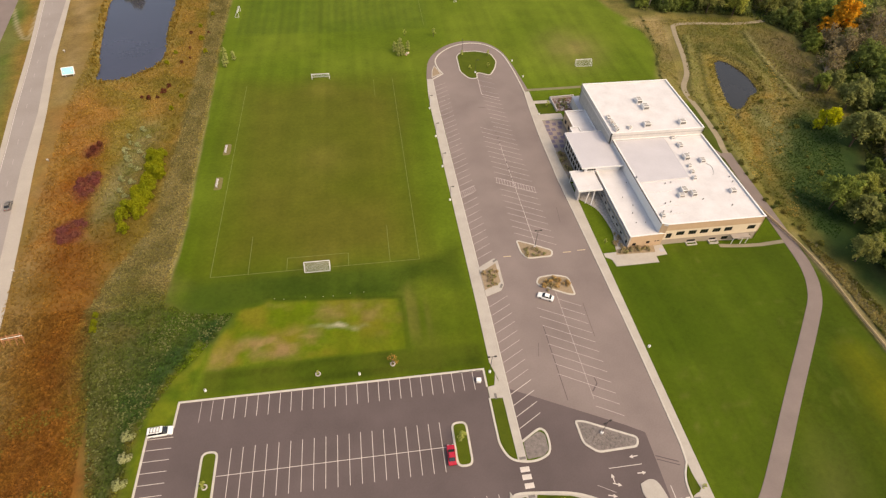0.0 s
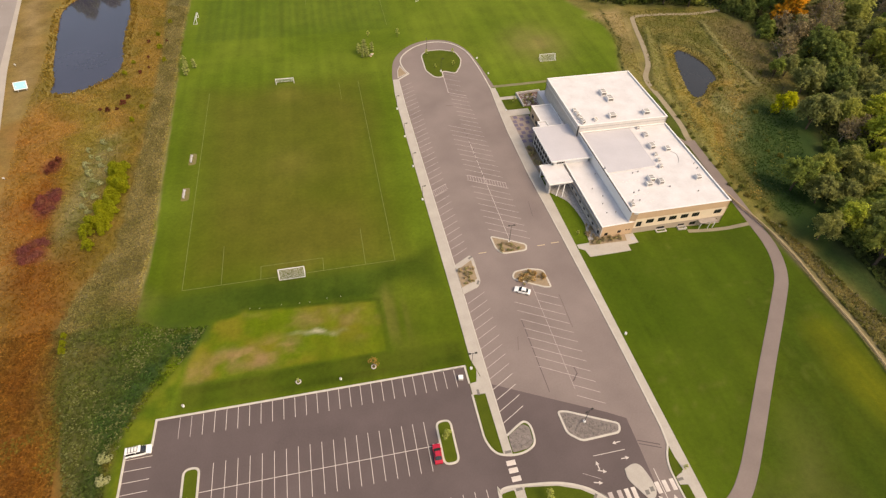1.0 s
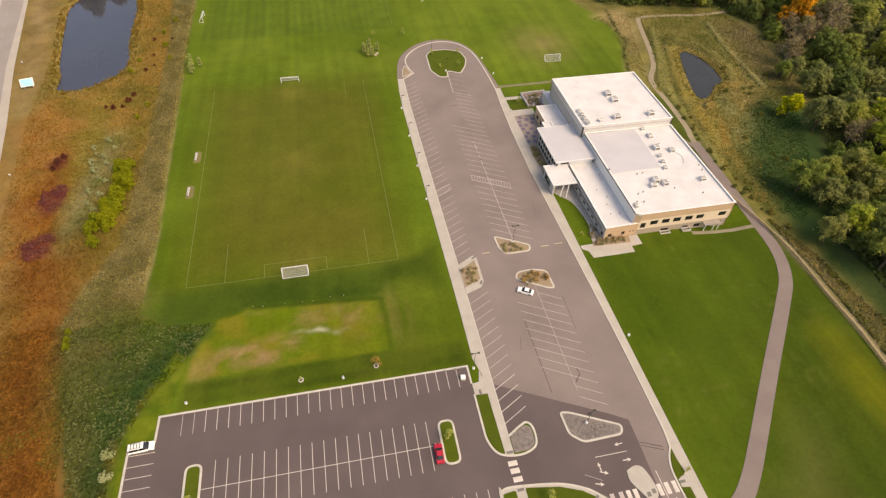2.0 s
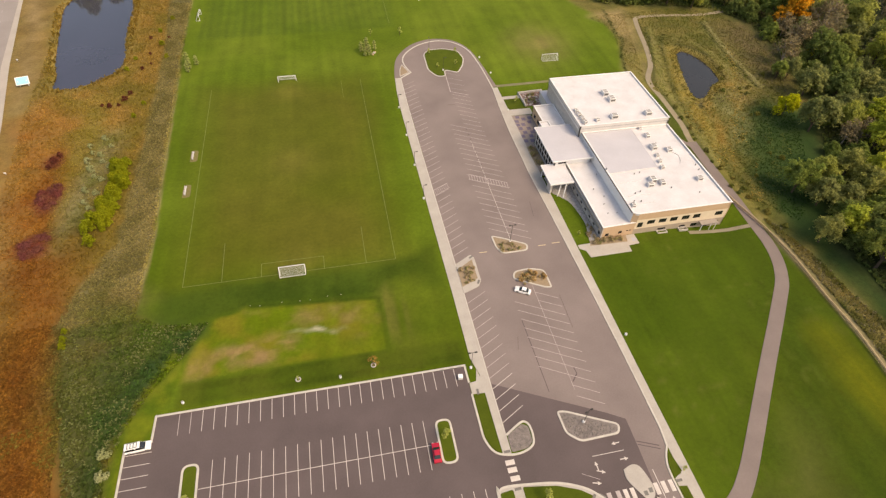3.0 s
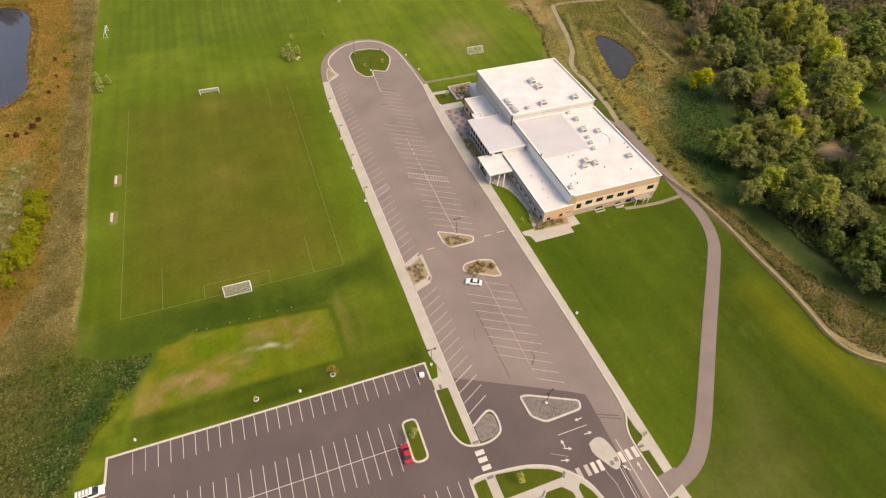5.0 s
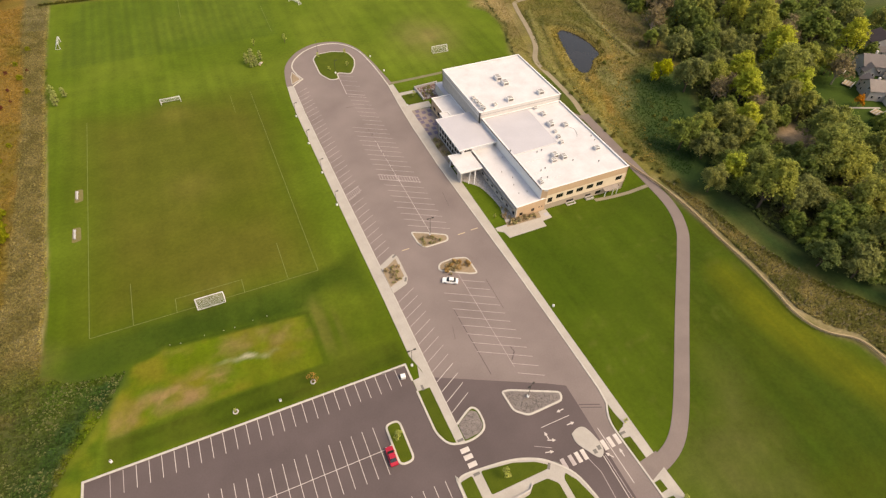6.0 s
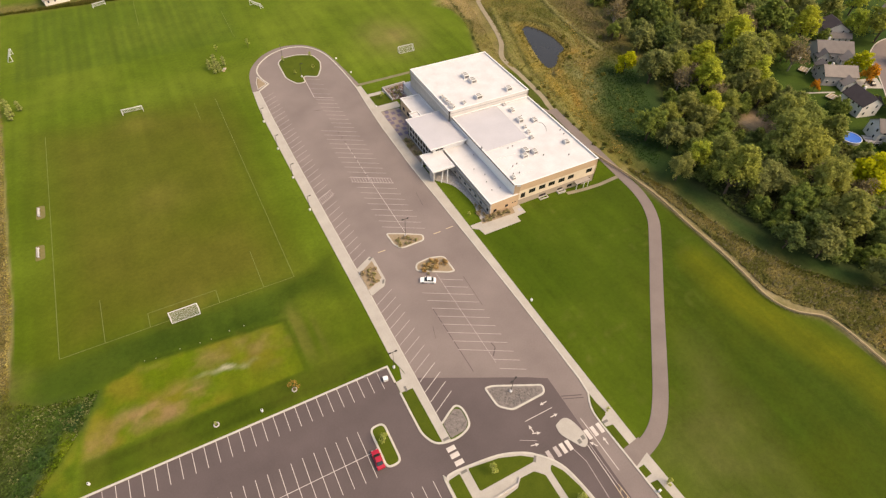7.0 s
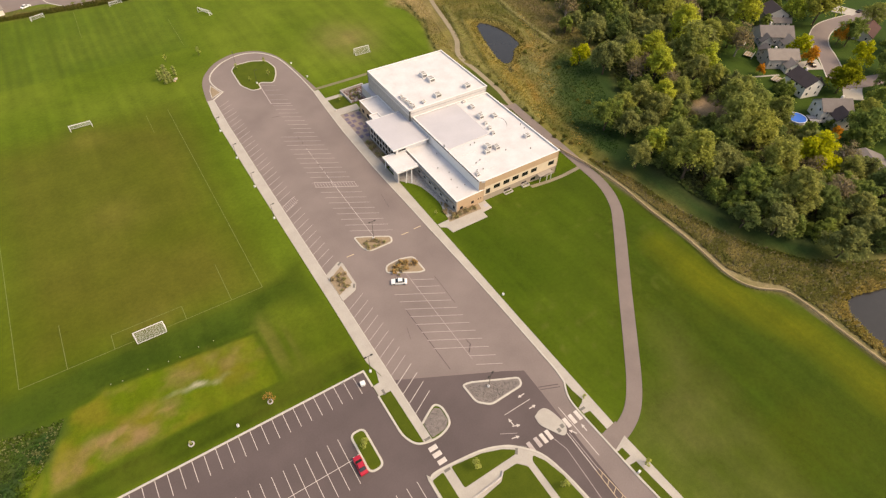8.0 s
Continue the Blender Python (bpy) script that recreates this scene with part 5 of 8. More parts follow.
# rooftop plant: each unit a thing of its own
def roof_unit(x, y, z, sx=1.6, sy=2.4, sz=1.3, turn=0.0, hood=True):
    root = empty("rooftop_unit", pose(x, y, z, 0, 0, turn), "grey metal air-handling unit on a white flat roof", "air unit", "plant on the school roof")
    part("curb", boxes((-sx / 2 - 0.1, sx / 2 + 0.1, -sy / 2 - 0.1, sy / 2 + 0.1, 0, 0.25)), M_ROOF, root, "roof curb")
    part("casing", boxes((-sx / 2, sx / 2, -sy / 2, sy / 2, 0.25, sz), bevel=0.05), M_UNIT, root, "pale grey casing")
    for i in range(2):
        part("grille", boxes((-sx * 0.36, sx * 0.36, -sy * 0.42 + i * sy * 0.45, -sy * 0.06 + i * sy * 0.45, sz, sz + 0.03)), M_GRILLE, root, "grey fan grille")
    part("side_louvre", boxes((sx / 2, sx / 2 + 0.03, -sy * 0.35, sy * 0.35, 0.45, sz - 0.2)), M_VENT, root, "dark louvre")
    part("end_louvre", boxes((-sx * 0.38, sx * 0.38, -sy / 2 - 0.03, -sy / 2, 0.4, sz - 0.25)), M_VENT, root, "dark louvre")
    if hood:
        bm = slab([(0, 0), (0.6, 0), (0, 0.7)], -sx * 0.4, sx * 0.4)
        ob = part("hood", bm, M_UNIT, root, "sloping rain hood")
        ob.matrix_basis = Matrix.Translation((0, sy / 2, 0.45)) @ Matrix(((0, 0, 1, 0), (1, 0, 0, 0), (0, 1, 0, 0), (0, 0, 0, 1)))
    return root


def vent_pipe(x, y, z, r=0.25, h=0.7):
    root = empty("roof_vent", pose(x, y, z), "small metal roof vent with a cap", "roof vent", "plant on the school roof")
    part("pipe", rod(bmesh.new(), (0, 0, 0), (0, 0, h), r, None, 10), M_METAL, root)
    part("cap", rod(bmesh.new(), (0, 0, h), (0, 0, h + 0.18), r * 1.5, r * 0.6, 10), M_VENT, root, "dark cap")


for x, y, sx, sy in ((101.6, 167.0, 2.2, 2.8), (102.4, 162.6, 2.4, 2.8), (98.6, 151.6, 2.6, 2.0), (112.0, 151.6, 2.4, 2.0)):
    roof_unit(x, y, 11.05, sx, sy, 1.5)
roof_unit(91.8, 150.6, 11.05, 1.5, 1.1, 1.0, 20)
for i, (x, y) in enumerate(((86.3, 157.4), (86.4, 155.0), (86.5, 152.4), (86.5, 149.9))):
    roof_unit(x, y, 11.05, 1.3, 1.6, 1.0 + 0.12 * i, 8 * i, i % 2 == 0)
for x, y, sx, sy, sz in ((107.4, 146.2, 1.4, 1.0, 0.9), (107.9, 141.6, 1.5, 2.0, 1.2), (106.9, 134.8, 1.9, 2.4, 1.5), (111.8, 132.6, 1.8, 1.9, 1.2), (106.2, 130.4, 1.2, 1.3, 1.0), (105.6, 127.2, 1.2, 1.3, 1.1), (104.8, 124.0, 1.3, 1.3, 1.1), (98.4, 118.4, 2.0, 2.2, 1.5), (96.6, 116.2, 2.0, 1.5, 1.3), (100.9, 116.6, 1.7, 2.0, 1.4), (114.4, 116.4, 1.9, 1.5, 1.3), (86.8, 108.2, 1.2, 1.7, 1.1)):
    roof_unit(x, y + 0.5, 8.3, sx, sy, sz, 0, sz > 1.15)
for x, y in ((111, 110.3), (94, 122.6), (96, 122.9), (92, 114), (90, 113.4), (103, 114), (116.8, 121), (117.0, 123.5), (109, 137), (88, 110), (90.2, 109.6)):
    vent_pipe(x, y + 0.5, 8.3, 0.16, 0.45)
for x, y in ((80, 122), (82, 118), (80.5, 114.5), (83, 110), (80, 110.2), (84, 129)):
    vent_pipe(x, y, 4.65, 0.12, 0.35)
for x, y in ((79.2, 157.0), (80.0, 157.4), (80.9, 157.8)):
    vent_pipe(x, y, 4.55, 0.28, 0.7)
conduit = tagged(link("roof_conduit", strip(smooth_line([(112.6, 132), (113.8, 130.2), (113.2, 127.4), (112.2, 125.8)], 4), 0.12, 8.3, 8.42), M_METAL), "thin grey conduit across the white roof", "conduit")
for y0 in (119.5, 113.0, 109.2):
    bm = bmesh.new()
    for i in range(7):
        box(bm, 87.5 + i * 1.1, 88.2 + i * 1.1, y0 + 0.25 * math.sin(i * 2.1), y0 + 0.22 + 0.25 * math.sin(i * 2.1), 8.3, 8.4)
    tagged(link("pipe_run", bm, M_UNIT), "short grey pipe supports on the roof", "pipe run")
part("roof_ladder", boxes((85.3, 85.5, 126.2, 126.9, 8.8, 9.6)), M_METAL, school, "grey ladder top")

# ---- courts and beds round the school ----
M_PAVER = surface("grey_tan_pavers", (0.31, 0.25, 0.22), (0.23, 0.185, 0.16), 0.5, 5.0, 0.5, 0.9, 0.3, 0.01)
M_PURPLE = surface("purple_grey_pavers", (0.165, 0.135, 0.185), (0.125, 0.10, 0.14), 0.6, 5.0, 0.5, 0.9, 0.3, 0.01)
tagged(link("south_terrace", slab([(68.0, 102.9), (68.0, 101.4), (69.7, 100.2), (70.2, 97.4), (83.8, 97.5), (83.9, 100.0), (87.6, 100.3), (87.6, 104.4), (75.8, 104.05), (72, 103.0)], -0.1, 0.09), M_CONC), "pale concrete terrace at the wing's end", "terrace", kind="structure")
tagged(link("entrance_court", slab([(67.5, 174.4), (75.8, 174.2), (75.8, 159.8), (73.3, 159.8), (71.1, 155.8), (71.1, 137), (67.4, 137)], -0.1, 0.10), M_PAVER), "grey-tan paved entrance court", "court", kind="structure")
court = empty("paving_pattern", None, "dark purple-grey paving squares in the court", "paving pattern", kind="structure")
for x, y in ((68.9, 170.4), (72.0, 171.6), (73.7, 169.3), (69.0, 165.6), (72.2, 165.2), (68.4, 160.6), (71.6, 160.4), (70.0, 162.9), (74.4, 164), (70.8, 168), (68.7, 168), (74.6, 172), (72.9, 162.8), (68.6, 157.6), (71.2, 157.4), (69.9, 173.2)):
    part("paving_square", boxes((x - 0.8, x + 0.8, y - 0.95, y + 0.95, 0.09, 0.106)), M_PURPLE, court)
for y0, y1, x1 in ((186.6, 188.6, 80.0), (174.6, 178.8, 77.0)):
    tagged(link("court_walk", slab([(67.8, y0), (x1, y0), (x1, y1), (67.8, y1)], -0.1, 0.11), M_CONC), "pale concrete walk to the court", "pavement", kind="structure")
tagged(link("court_lawn", slab([(68.4, 179.0), (76.0, 179.0), (76.0, 186.4), (68.4, 186.4)], -0.1, 0.105), M_TURF), "small lawn beside the court", "lawn", kind="structure")
tagged(link("stone_bed", slab(smooth_line([(68.3, 127.6), (70.5, 125.2), (72.9, 121.2), (74.0, 112), (72.9, 107), (72.3, 103.4)], 4) + [(75.7, 103.8), (75.7, 136), (68.3, 136)], -0.1, 0.08), M_ROCK_P), "grey stone bed along the wing", "planting bed", kind="structure")
tagged(link("mulch_bed", slab([(72.4, 104.0), (71.8, 101.9), (84.2, 101.6), (84.8, 104.5), (75.8, 104.0)], -0.1, 0.12), M_MULCH), "tan mulch bed with low shrubs", "planting bed", kind="structure")
tagged(link("court_bed", slab([(67.6, 154), (70.9, 153.6), (70.9, 141), (67.6, 143)], -0.1, 0.13), M_MULCH), "brown planted bed by the entrance", "planting bed", kind="structure")
garden = empty("walled_garden", None, "brown-walled seating garden with pale boulders", "garden")
part("wall", strip([(75.6, 180.0), (75.4, 189.6), (85.5, 190.2), (85.2, 184.6)], 0.5, 0, 1.0), M_STONE, garden, "low stone wall")
part("floor", slab([(75.8, 180.2), (75.7, 189.3), (85.2, 189.9), (82.2, 180.2)], -0.1, 0.12), surface("red_brown_pavers", (0.22, 0.14, 0.12), (0.14, 0.09, 0.08), 1.0, 5.0, 0.6, 0.9, 0.3, 0.01), garden, "red-brown paving")
part("blue_mat", boxes((85.9, 87.3, 101.5, 102.9, 0.09, 0.12)), surface("faded_blue_mat", (0.32, 0.33, 0.42), (0.4, 0.38, 0.42), 2.0, 6.0, 0.5, 0.9, 0.1, 0.01), school, "faded blue mat at the terrace")

# ---- trees ----
M_LEAF = leaf_material("olive_leaves", [(0.253, 0.285, 0.084), (0.321, 0.342, 0.095), (0.377, 0.393, 0.081), (0.302, 0.306, 0.116), (0.411, 0.413, 0.081)], 0.55)
M_LEAF_G = leaf_material("green_leaves", [(0.205, 0.261, 0.069), (0.259, 0.312, 0.072), (0.184, 0.229, 0.075)], 0.55)
M_LEAF_D = leaf_material("grey_willow_leaves", [(0.225, 0.245, 0.086), (0.271, 0.284, 0.099), (0.194, 0.213, 0.076)], 0.5)
M_LEAF_W = leaf_material("lime_crown_leaves", [(0.487, 0.505, 0.071), (0.428, 0.474, 0.079), (0.532, 0.528, 0.071)], 0.55)
M_LEAF_Y = leaf_material("yellow_leaves", [(0.46, 0.45, 0.022), (0.41, 0.42, 0.028)], 0.4)
M_LEAF_O = leaf_material("orange_leaves", [(0.630, 0.323, 0.030), (0.570, 0.238, 0.027)])
M_LEAF_B = leaf_material("grey_brown_leaves", [(0.221, 0.176, 0.088), (0.272, 0.216, 0.122), (0.191, 0.171, 0.088)])
M_LEAF_R = leaf_material("dark_red_leaves", [(0.10, 0.030, 0.022), (0.13, 0.038, 0.025)])
M_LEAF_S = leaf_material("grey_green_leaves", [(0.34, 0.35, 0.18), (0.29, 0.31, 0.14)])
M_LEAF_L = leaf_material("lime_leaves", [(0.24, 0.245, 0.016), (0.19, 0.215, 0.016)], 0.4)


def leaf_mesh(p, n, size, r):
    """Small four-cornered leaf clusters at p that face n."""
    k = len(p)
    n = n / np.linalg.norm(n, axis=1)[:, None]
    a = np.cross(n, r.normal(size=(k, 3)))
    a /= np.linalg.norm(a, axis=1)[:, None]
    b = np.cross(n, a)
    s = (size * r.uniform(0.5, 1.25, k))[:, None]
    q = s * r.uniform(0.5, 0.95, k)[:, None]
    v = np.stack([p - a * s * 0.6, p - b * q * 0.6 + a * s * 0.1, p + a * s * 0.6, p + b * q * 0.6 - a * s * 0.05], 1).reshape(-1, 3)
    v[1::2] -= np.repeat(n * 0.15, 2, 0) * np.repeat(s, 2, 0)
    return v, np.arange(k * 4).reshape(-1, 4)


def tree_kind(name, label, seed, height, radius, leaf_mat, leaves=2400, clumps=16, size=0.5, low=0.34, category="tree"):
    """A tapered trunk with limbs and a crown of many small leaf clusters, gathered in uneven boughs."""
    r = np.random.default_rng(seed)
    root = empty(name, None, label, category)
    bm = bmesh.new()
    top = height * 0.72
    rod(bm, (0, 0, -0.4), (r.normal(0, 0.2), r.normal(0, 0.2), top * 0.5), 0.028 * height, 0.018 * height, 8)
    rod(bm, (0, 0, top * 0.48), (r.normal(0, 0.4), r.normal(0, 0.4), top), 0.018 * height, 0.005 * height, 6)
    centres = []
    for i in range(clumps):
        a, u = 2.4 * i + r.normal(0, 0.5), (i + 0.5) / clumps
        h = height * (low + (0.9 - low) * u) + r.normal(0, 0.03) * height
        w = radius * (0.78 * math.sqrt(max(0.0, 1 - (max(0, u - 0.25) / 0.82) ** 2))) * r.uniform(0.55, 1.05)
        centres.append((w * math.cos(a), w * math.sin(a), h, radius * r.uniform(0.30, 0.50)))
        rod(bm, (0, 0, max(height * low * 0.6, h - w * 0.8 - 0.1 * height)), (w * math.cos(a), w * math.sin(a), h), 0.007 * height, 0.002 * height, 5)
    centres.append((0, 0, height * 0.9, radius * 0.4))
    part("trunk", bm, M_BARK, root, "brown trunk with limbs")
    C = np.array(centres)
    k = r.choice(len(C), leaves, p=C[:, 3] ** 2 / (C[:, 3] ** 2).sum())
    d = r.normal(size=(leaves, 3))
    d[:, 2] = np.where(d[:, 2] < -0.4, -d[:, 2] * 0.5, d[:, 2])
    d /= np.linalg.norm(d, axis=1)[:, None]
    rad = C[k, 3] * np.clip(r.normal(0.9, 0.14, leaves), 0.3, 1.25)
    p = C[k, :3] + d * rad[:, None] * np.array((1, 1, 0.85))
    v, f = leaf_mesh(p, d + r.normal(0, 0.4, (leaves, 3)) + np.array((0, 0, 0.3)), size, r)
    mesh_np("crown", v, f, leaf_mat, root, "")
    return root


def park(ob):
    """Take the pattern plant out of the scene once its copies stand."""
    for o in (*ob.children_recursive, ob):
        bpy.data.objects.remove(o)


def wood_tree(name, label, seed, height, radius, leaf_mat, leaves=5600, lobes=5, size=0.66, bare=0.0, low=0.25, bark=None):
    """A tall woodland tree: a forked trunk, leaning limbs that carry lobes of uneven height, and ragged leafy boughs on each."""
    r = np.random.default_rng(seed)
    root = empty(name, None, label, "tree")
    bm = bmesh.new()
    fork = height * r.uniform(0.20, 0.28)
    rod(bm, (0, 0, -0.5), (r.normal(0, 0.2), r.normal(0, 0.2), fork), 0.026 * height, 0.02 * height, 8)
    boughs = []
    for i in range(lobes):
        a = 2.4 * i + r.normal(0, 0.3)
        u = i / max(1, lobes - 1)
        q = radius * (0.72 - 0.62 * u ** 1.6) * r.uniform(0.8, 1.1)
        lr = radius * r.uniform(0.26, 0.46) * (1.1 if i == lobes - 1 else 1.0)
        lz = height * (low + 0.16 + (0.80 - low - 0.16) * u) + r.normal(0, 0.035) * height
        lx, ly = q * math.cos(a), q * math.sin(a)
        rod(bm, (0, 0, fork * 0.92), (lx * 0.9, ly * 0.9, lz), 0.013 * height, 0.005 * height, 6)
        tall = r.uniform(1.0, 1.5)
        for k in range(9):
            b, w_ = 2.4 * k + r.normal(0, 0.5), 1 - 1.5 * (k + 0.5) / 9 + r.normal(0, 0.12)
            w_ = max(-0.8, min(1, w_))
            w = math.sqrt(max(0.0, 1 - w_ * w_)) * lr * r.uniform(0.6, 1.3)
            bx, by, bz = lx + w * math.cos(b), ly + w * math.sin(b), lz + w_ * lr * tall
            boughs.append((bx, by, bz, lr * r.uniform(0.28, 0.58)))
            if k % 2 == 0 or bare > 0.3:
                rod(bm, (lx * 0.85, ly * 0.85, lz - 0.35 * lr), (bx, by, bz + 0.25 * lr), 0.006 * height, 0.0015 * height, 5)
    part("trunk", bm, bark or M_BARK, root, "pale grey trunk and branches" if bark else "brown trunk with limbs")
    B = np.array(boughs)
    n = int(leaves * (1 - bare))
    k = r.choice(len(B), n, p=B[:, 3] ** 2 / (B[:, 3] ** 2).sum())
    d = r.normal(size=(n, 3))
    d /= np.linalg.norm(d, axis=1)[:, None]
    d[:, 2] = np.where(d[:, 2] < -0.3, -d[:, 2] * 0.6, d[:, 2])
    rad = B[k, 3] * np.clip(r.normal(0.84, 0.34, n), 0.1, 2.0)
    p = B[k, :3] + d * rad[:, None] * np.array((1.05, 1.05, 0.9))
    p[:, 2] -= np.abs(r.normal(0, 0.2, n)) * radius * (r.uniform(size=n) < 0.35)
    nn = d * 0.8 + r.normal(0, 0.5, (n, 3)) + np.array((0.15, -0.1, 0.75))
    nn /= np.linalg.norm(nn, axis=1)[:, None]
    t = np.cross(nn, r.normal(size=(n, 3)))
    t /= np.linalg.norm(t, axis=1)[:, None]
    q = np.cross(nn, t)
    s = (size * r.uniform(0.4, 1.3, n))[:, None]
    v = np.stack([p + t * s * 0.7, p - t * s * 0.45 + q * s * 0.5, p - t * s * 0.35 - q * s * 0.55], 1).reshape(-1, 3)
    mesh_np("crown", v, np.arange(n * 3).reshape(-1, 3), leaf_mat, root, "")
    return root


M_PALEBARK = surface("pale_bark", (0.36, 0.31, 0.26), (0.24, 0.20, 0.17), 1.0, 8.0, 0.5, 0.95, 0.5, 0.03)
OLIVE = [wood_tree("tree", "broad olive-green tree in dense woods", 10 + i, h, rr, M_LEAF, k, c) for i, (h, rr, c, k) in enumerate(((15.5, 6.6, 9, 6600), (18, 7.0, 11, 7400), (13, 6.2, 8, 5600)))]
GREEN = [wood_tree("tree", "deep green leafy tree in dense woods", 20 + i, h, rr, M_LEAF_G, k, c) for i, (h, rr, c, k) in enumerate(((15, 6.2, 9, 6200), (11, 5.2, 7, 4400)))]
GREY = [wood_tree("tree", "grey-green willow-like tree in dense woods", 25 + i, h, rr, M_LEAF_D, k, c) for i, (h, rr, c, k) in enumerate(((13.5, 6.0, 9, 5600), (11.5, 5.4, 7, 4600)))]
CROWN = [wood_tree("tree", "tall lime-green sunlit tree in the woods", 35 + i, h, rr, M_LEAF_W, k, c) for i, (h, rr, c, k) in enumerate(((17, 6.2, 10, 6800), (14, 6.0, 8, 6000)))]
BROWN = [wood_tree("tree", "half-bare grey-brown tree with pale branches", 30 + i, h, rr, M_LEAF_B, 4400, c, 0.5, 0.55, 0.25, M_PALEBARK) for i, (h, rr, c) in enumerate(((14.5, 5.8, 9), (12, 5.2, 8)))]
YELLOW = wood_tree("tree", "yellow-leaved autumn tree at the woods' edge", 40, 9.5, 4.4, M_LEAF_Y, 4200, 7, 0.58)
ORANGE = wood_tree("tree", "orange-leaved autumn tree among grey ones", 41, 13.5, 5.2, M_LEAF_O, 4800, 8, 0.6)
LIME = wood_tree("tree", "lime-yellow broad leafy tree", 42, 12, 6.0, M_LEAF_L, 5600, 8, 0.62)
BUSH = wood_tree("tree", "low dark green bushy tree under taller ones", 43, 7.5, 4.6, M_LEAF_G, 3400, 7, 0.6, 0.0, 0.05)
r = np.random.default_rng(5)
spots = []
# the trees that stand out, each kind with its radius
STAND = (
    (OLIVE, 6.1, ((241.3, 182.5, 7.0), (239.8, 166.4, 8.1), (194.7, 142.1, 5.8), (214.9, 128.4, 8.1), (209.5, 110.6, 4.5), (164.2, 118.2, 4.7), (172.8, 116.5, 4.8), (189.7, 111.3, 4.4), (203.3, 94.9, 7.3), (199.5, 86.5, 6.4), (186.1, 83.3, 7.2), (189.8, 74.6, 7.5), (144.6, 90.5, 4.0), (154.4, 77.3, 6.7), (196.0, 65.0, 4.6), (180.4, 61.0, 6.3), (169.8, 46.6, 6.2), (293.1, 161.2, 8.6), (253.2, 212.5, 7.3), (255.9, 191.2, 7.5), (224.9, 184.2, 4.6), (193, 257, 5.0), (181, 262, 5.5))),
    (CROWN, 5.6, ((204.5, 140.5, 5.3), (195.3, 128.4, 6.0), (227.7, 143.2, 7.1), (214.8, 118.6, 6.1), (179.4, 111.2, 4.8), (153.2, 91.6, 4.6), (275.1, 142.2, 5.9))),
    (GREEN, 5.7, ((219.7, 181.3, 5.5), (205.5, 162.3, 6.4), (163.4, 58.3, 5.3), (263.4, 153.4, 9.7), (151.6, 113.6, 5.2), (151.5, 50.8, 5.0), (193.5, 183.9, 3.3), (270, 175, 7.5))),
    (GREY, 5.7, ((198.8, 183.5, 4.0), (196.5, 169.0, 6.7), (181.6, 145.1, 6.7), (155.6, 106.0, 5.3), (167.9, 72.8, 5.3), (164.6, 104.0, 4.6), (157.4, 43.2, 5.0), (166.5, 26.5, 6.0), (180.0, 28.0, 4.4), (228.9, 178.2, 5.1), (186, 30, 4))),
    (BROWN, 5.5, ((203.1, 194.8, 5.5), (251.7, 158.2, 7.0), (194.7, 120.2, 4.1), (208.2, 50.8, 5.2), (185.0, 41.5, 5.4), (216.9, 205.6, 7.0), (240.1, 216.8, 7.9), (244.3, 188.8, 5.3))),
    ([YELLOW], 4.4, ((178.0, 157.1, 4.2), (224.6, 197.0, 4.2), (195.4, 55.6, 6.8), (247, 236, 5))),
    ([ORANGE], 5.2, ((228.5, 225.5, 7.6), (234.5, 231.5, 5.0))),
)
for kinds, r0, rows in STAND:
    for i, (x, y, q) in enumerate(rows):
        copy_thing(kinds[i % len(kinds)], pose(x, y, 0, 0, 0, x * 7) @ Matrix.Scale(q / r0, 4))
        spots.append((x, y, q))
# garden trees among the houses
for special, x, y, s in ((LIME, 259.5, 81.5, 1.15), (ORANGE, 270.5, 102.6, 0.65), (YELLOW, 274.6, 110.8, 1.05), (GREEN[1], 234, 57.8, 1.2), (OLIVE[0], 312.5, 126, 1.35), (CROWN[1], 302.5, 134, 0.95), (GREEN[0], 306, 104.5, 0.95), (ORANGE, 303.5, 107.5, 0.7), (YELLOW, 292.7, 91.1, 1.05), (BROWN[1], 248.4, 125.7, 1.2), (OLIVE[2], 252, 133, 0.9), (ORANGE, 224, 62.5, 0.45), (ORANGE, 243.5, 109, 0.38), (BUSH, 237.5, 92.5, 0.8), (BUSH, 239.5, 96.5, 0.6), (BUSH, 256, 90, 0.6), (BUSH, 262, 99, 0.4), (BUSH, 232, 68, 0.5)):
    copy_thing(special, pose(x, y, 0, 0, 0, x * 7) @ Matrix.Scale(s, 4))
    spots.append((x, y, 4.0))
for special, x, y, s in ((GREEN[1], 322, 132, 0.9), (OLIVE[2], 338, 110, 0.9), (GREEN[0], 294, 80, 0.9), (BUSH, 288, 138, 0.8), (GREEN[1], 306, 146, 0.8), (OLIVE[2], 250, 64, 0.7), (BUSH, 268, 140, 0.8), (OLIVE[0], 330, 92, 0.8), (BUSH, 230, 56, 1.0), (GREEN[1], 280, 66, 1.0), (BUSH, 227, 40, 0.9), (GREEN[1], 262, 66, 0.9), (OLIVE[1], 288, 152, 0.9), (OLIVE[2], 314, 155, 0.9), (CROWN[0], 330, 152, 1.0), (OLIVE[0], 350, 155, 1.0), (GREEN[1], 318, 88, 0.9), (GREEN[0], 278, 72, 0.9), (OLIVE[2], 244, 50, 0.9)):
    copy_thing(special, pose(x, y, 0, 0, 0, x * 7) @ Matrix.Scale(s, 4))
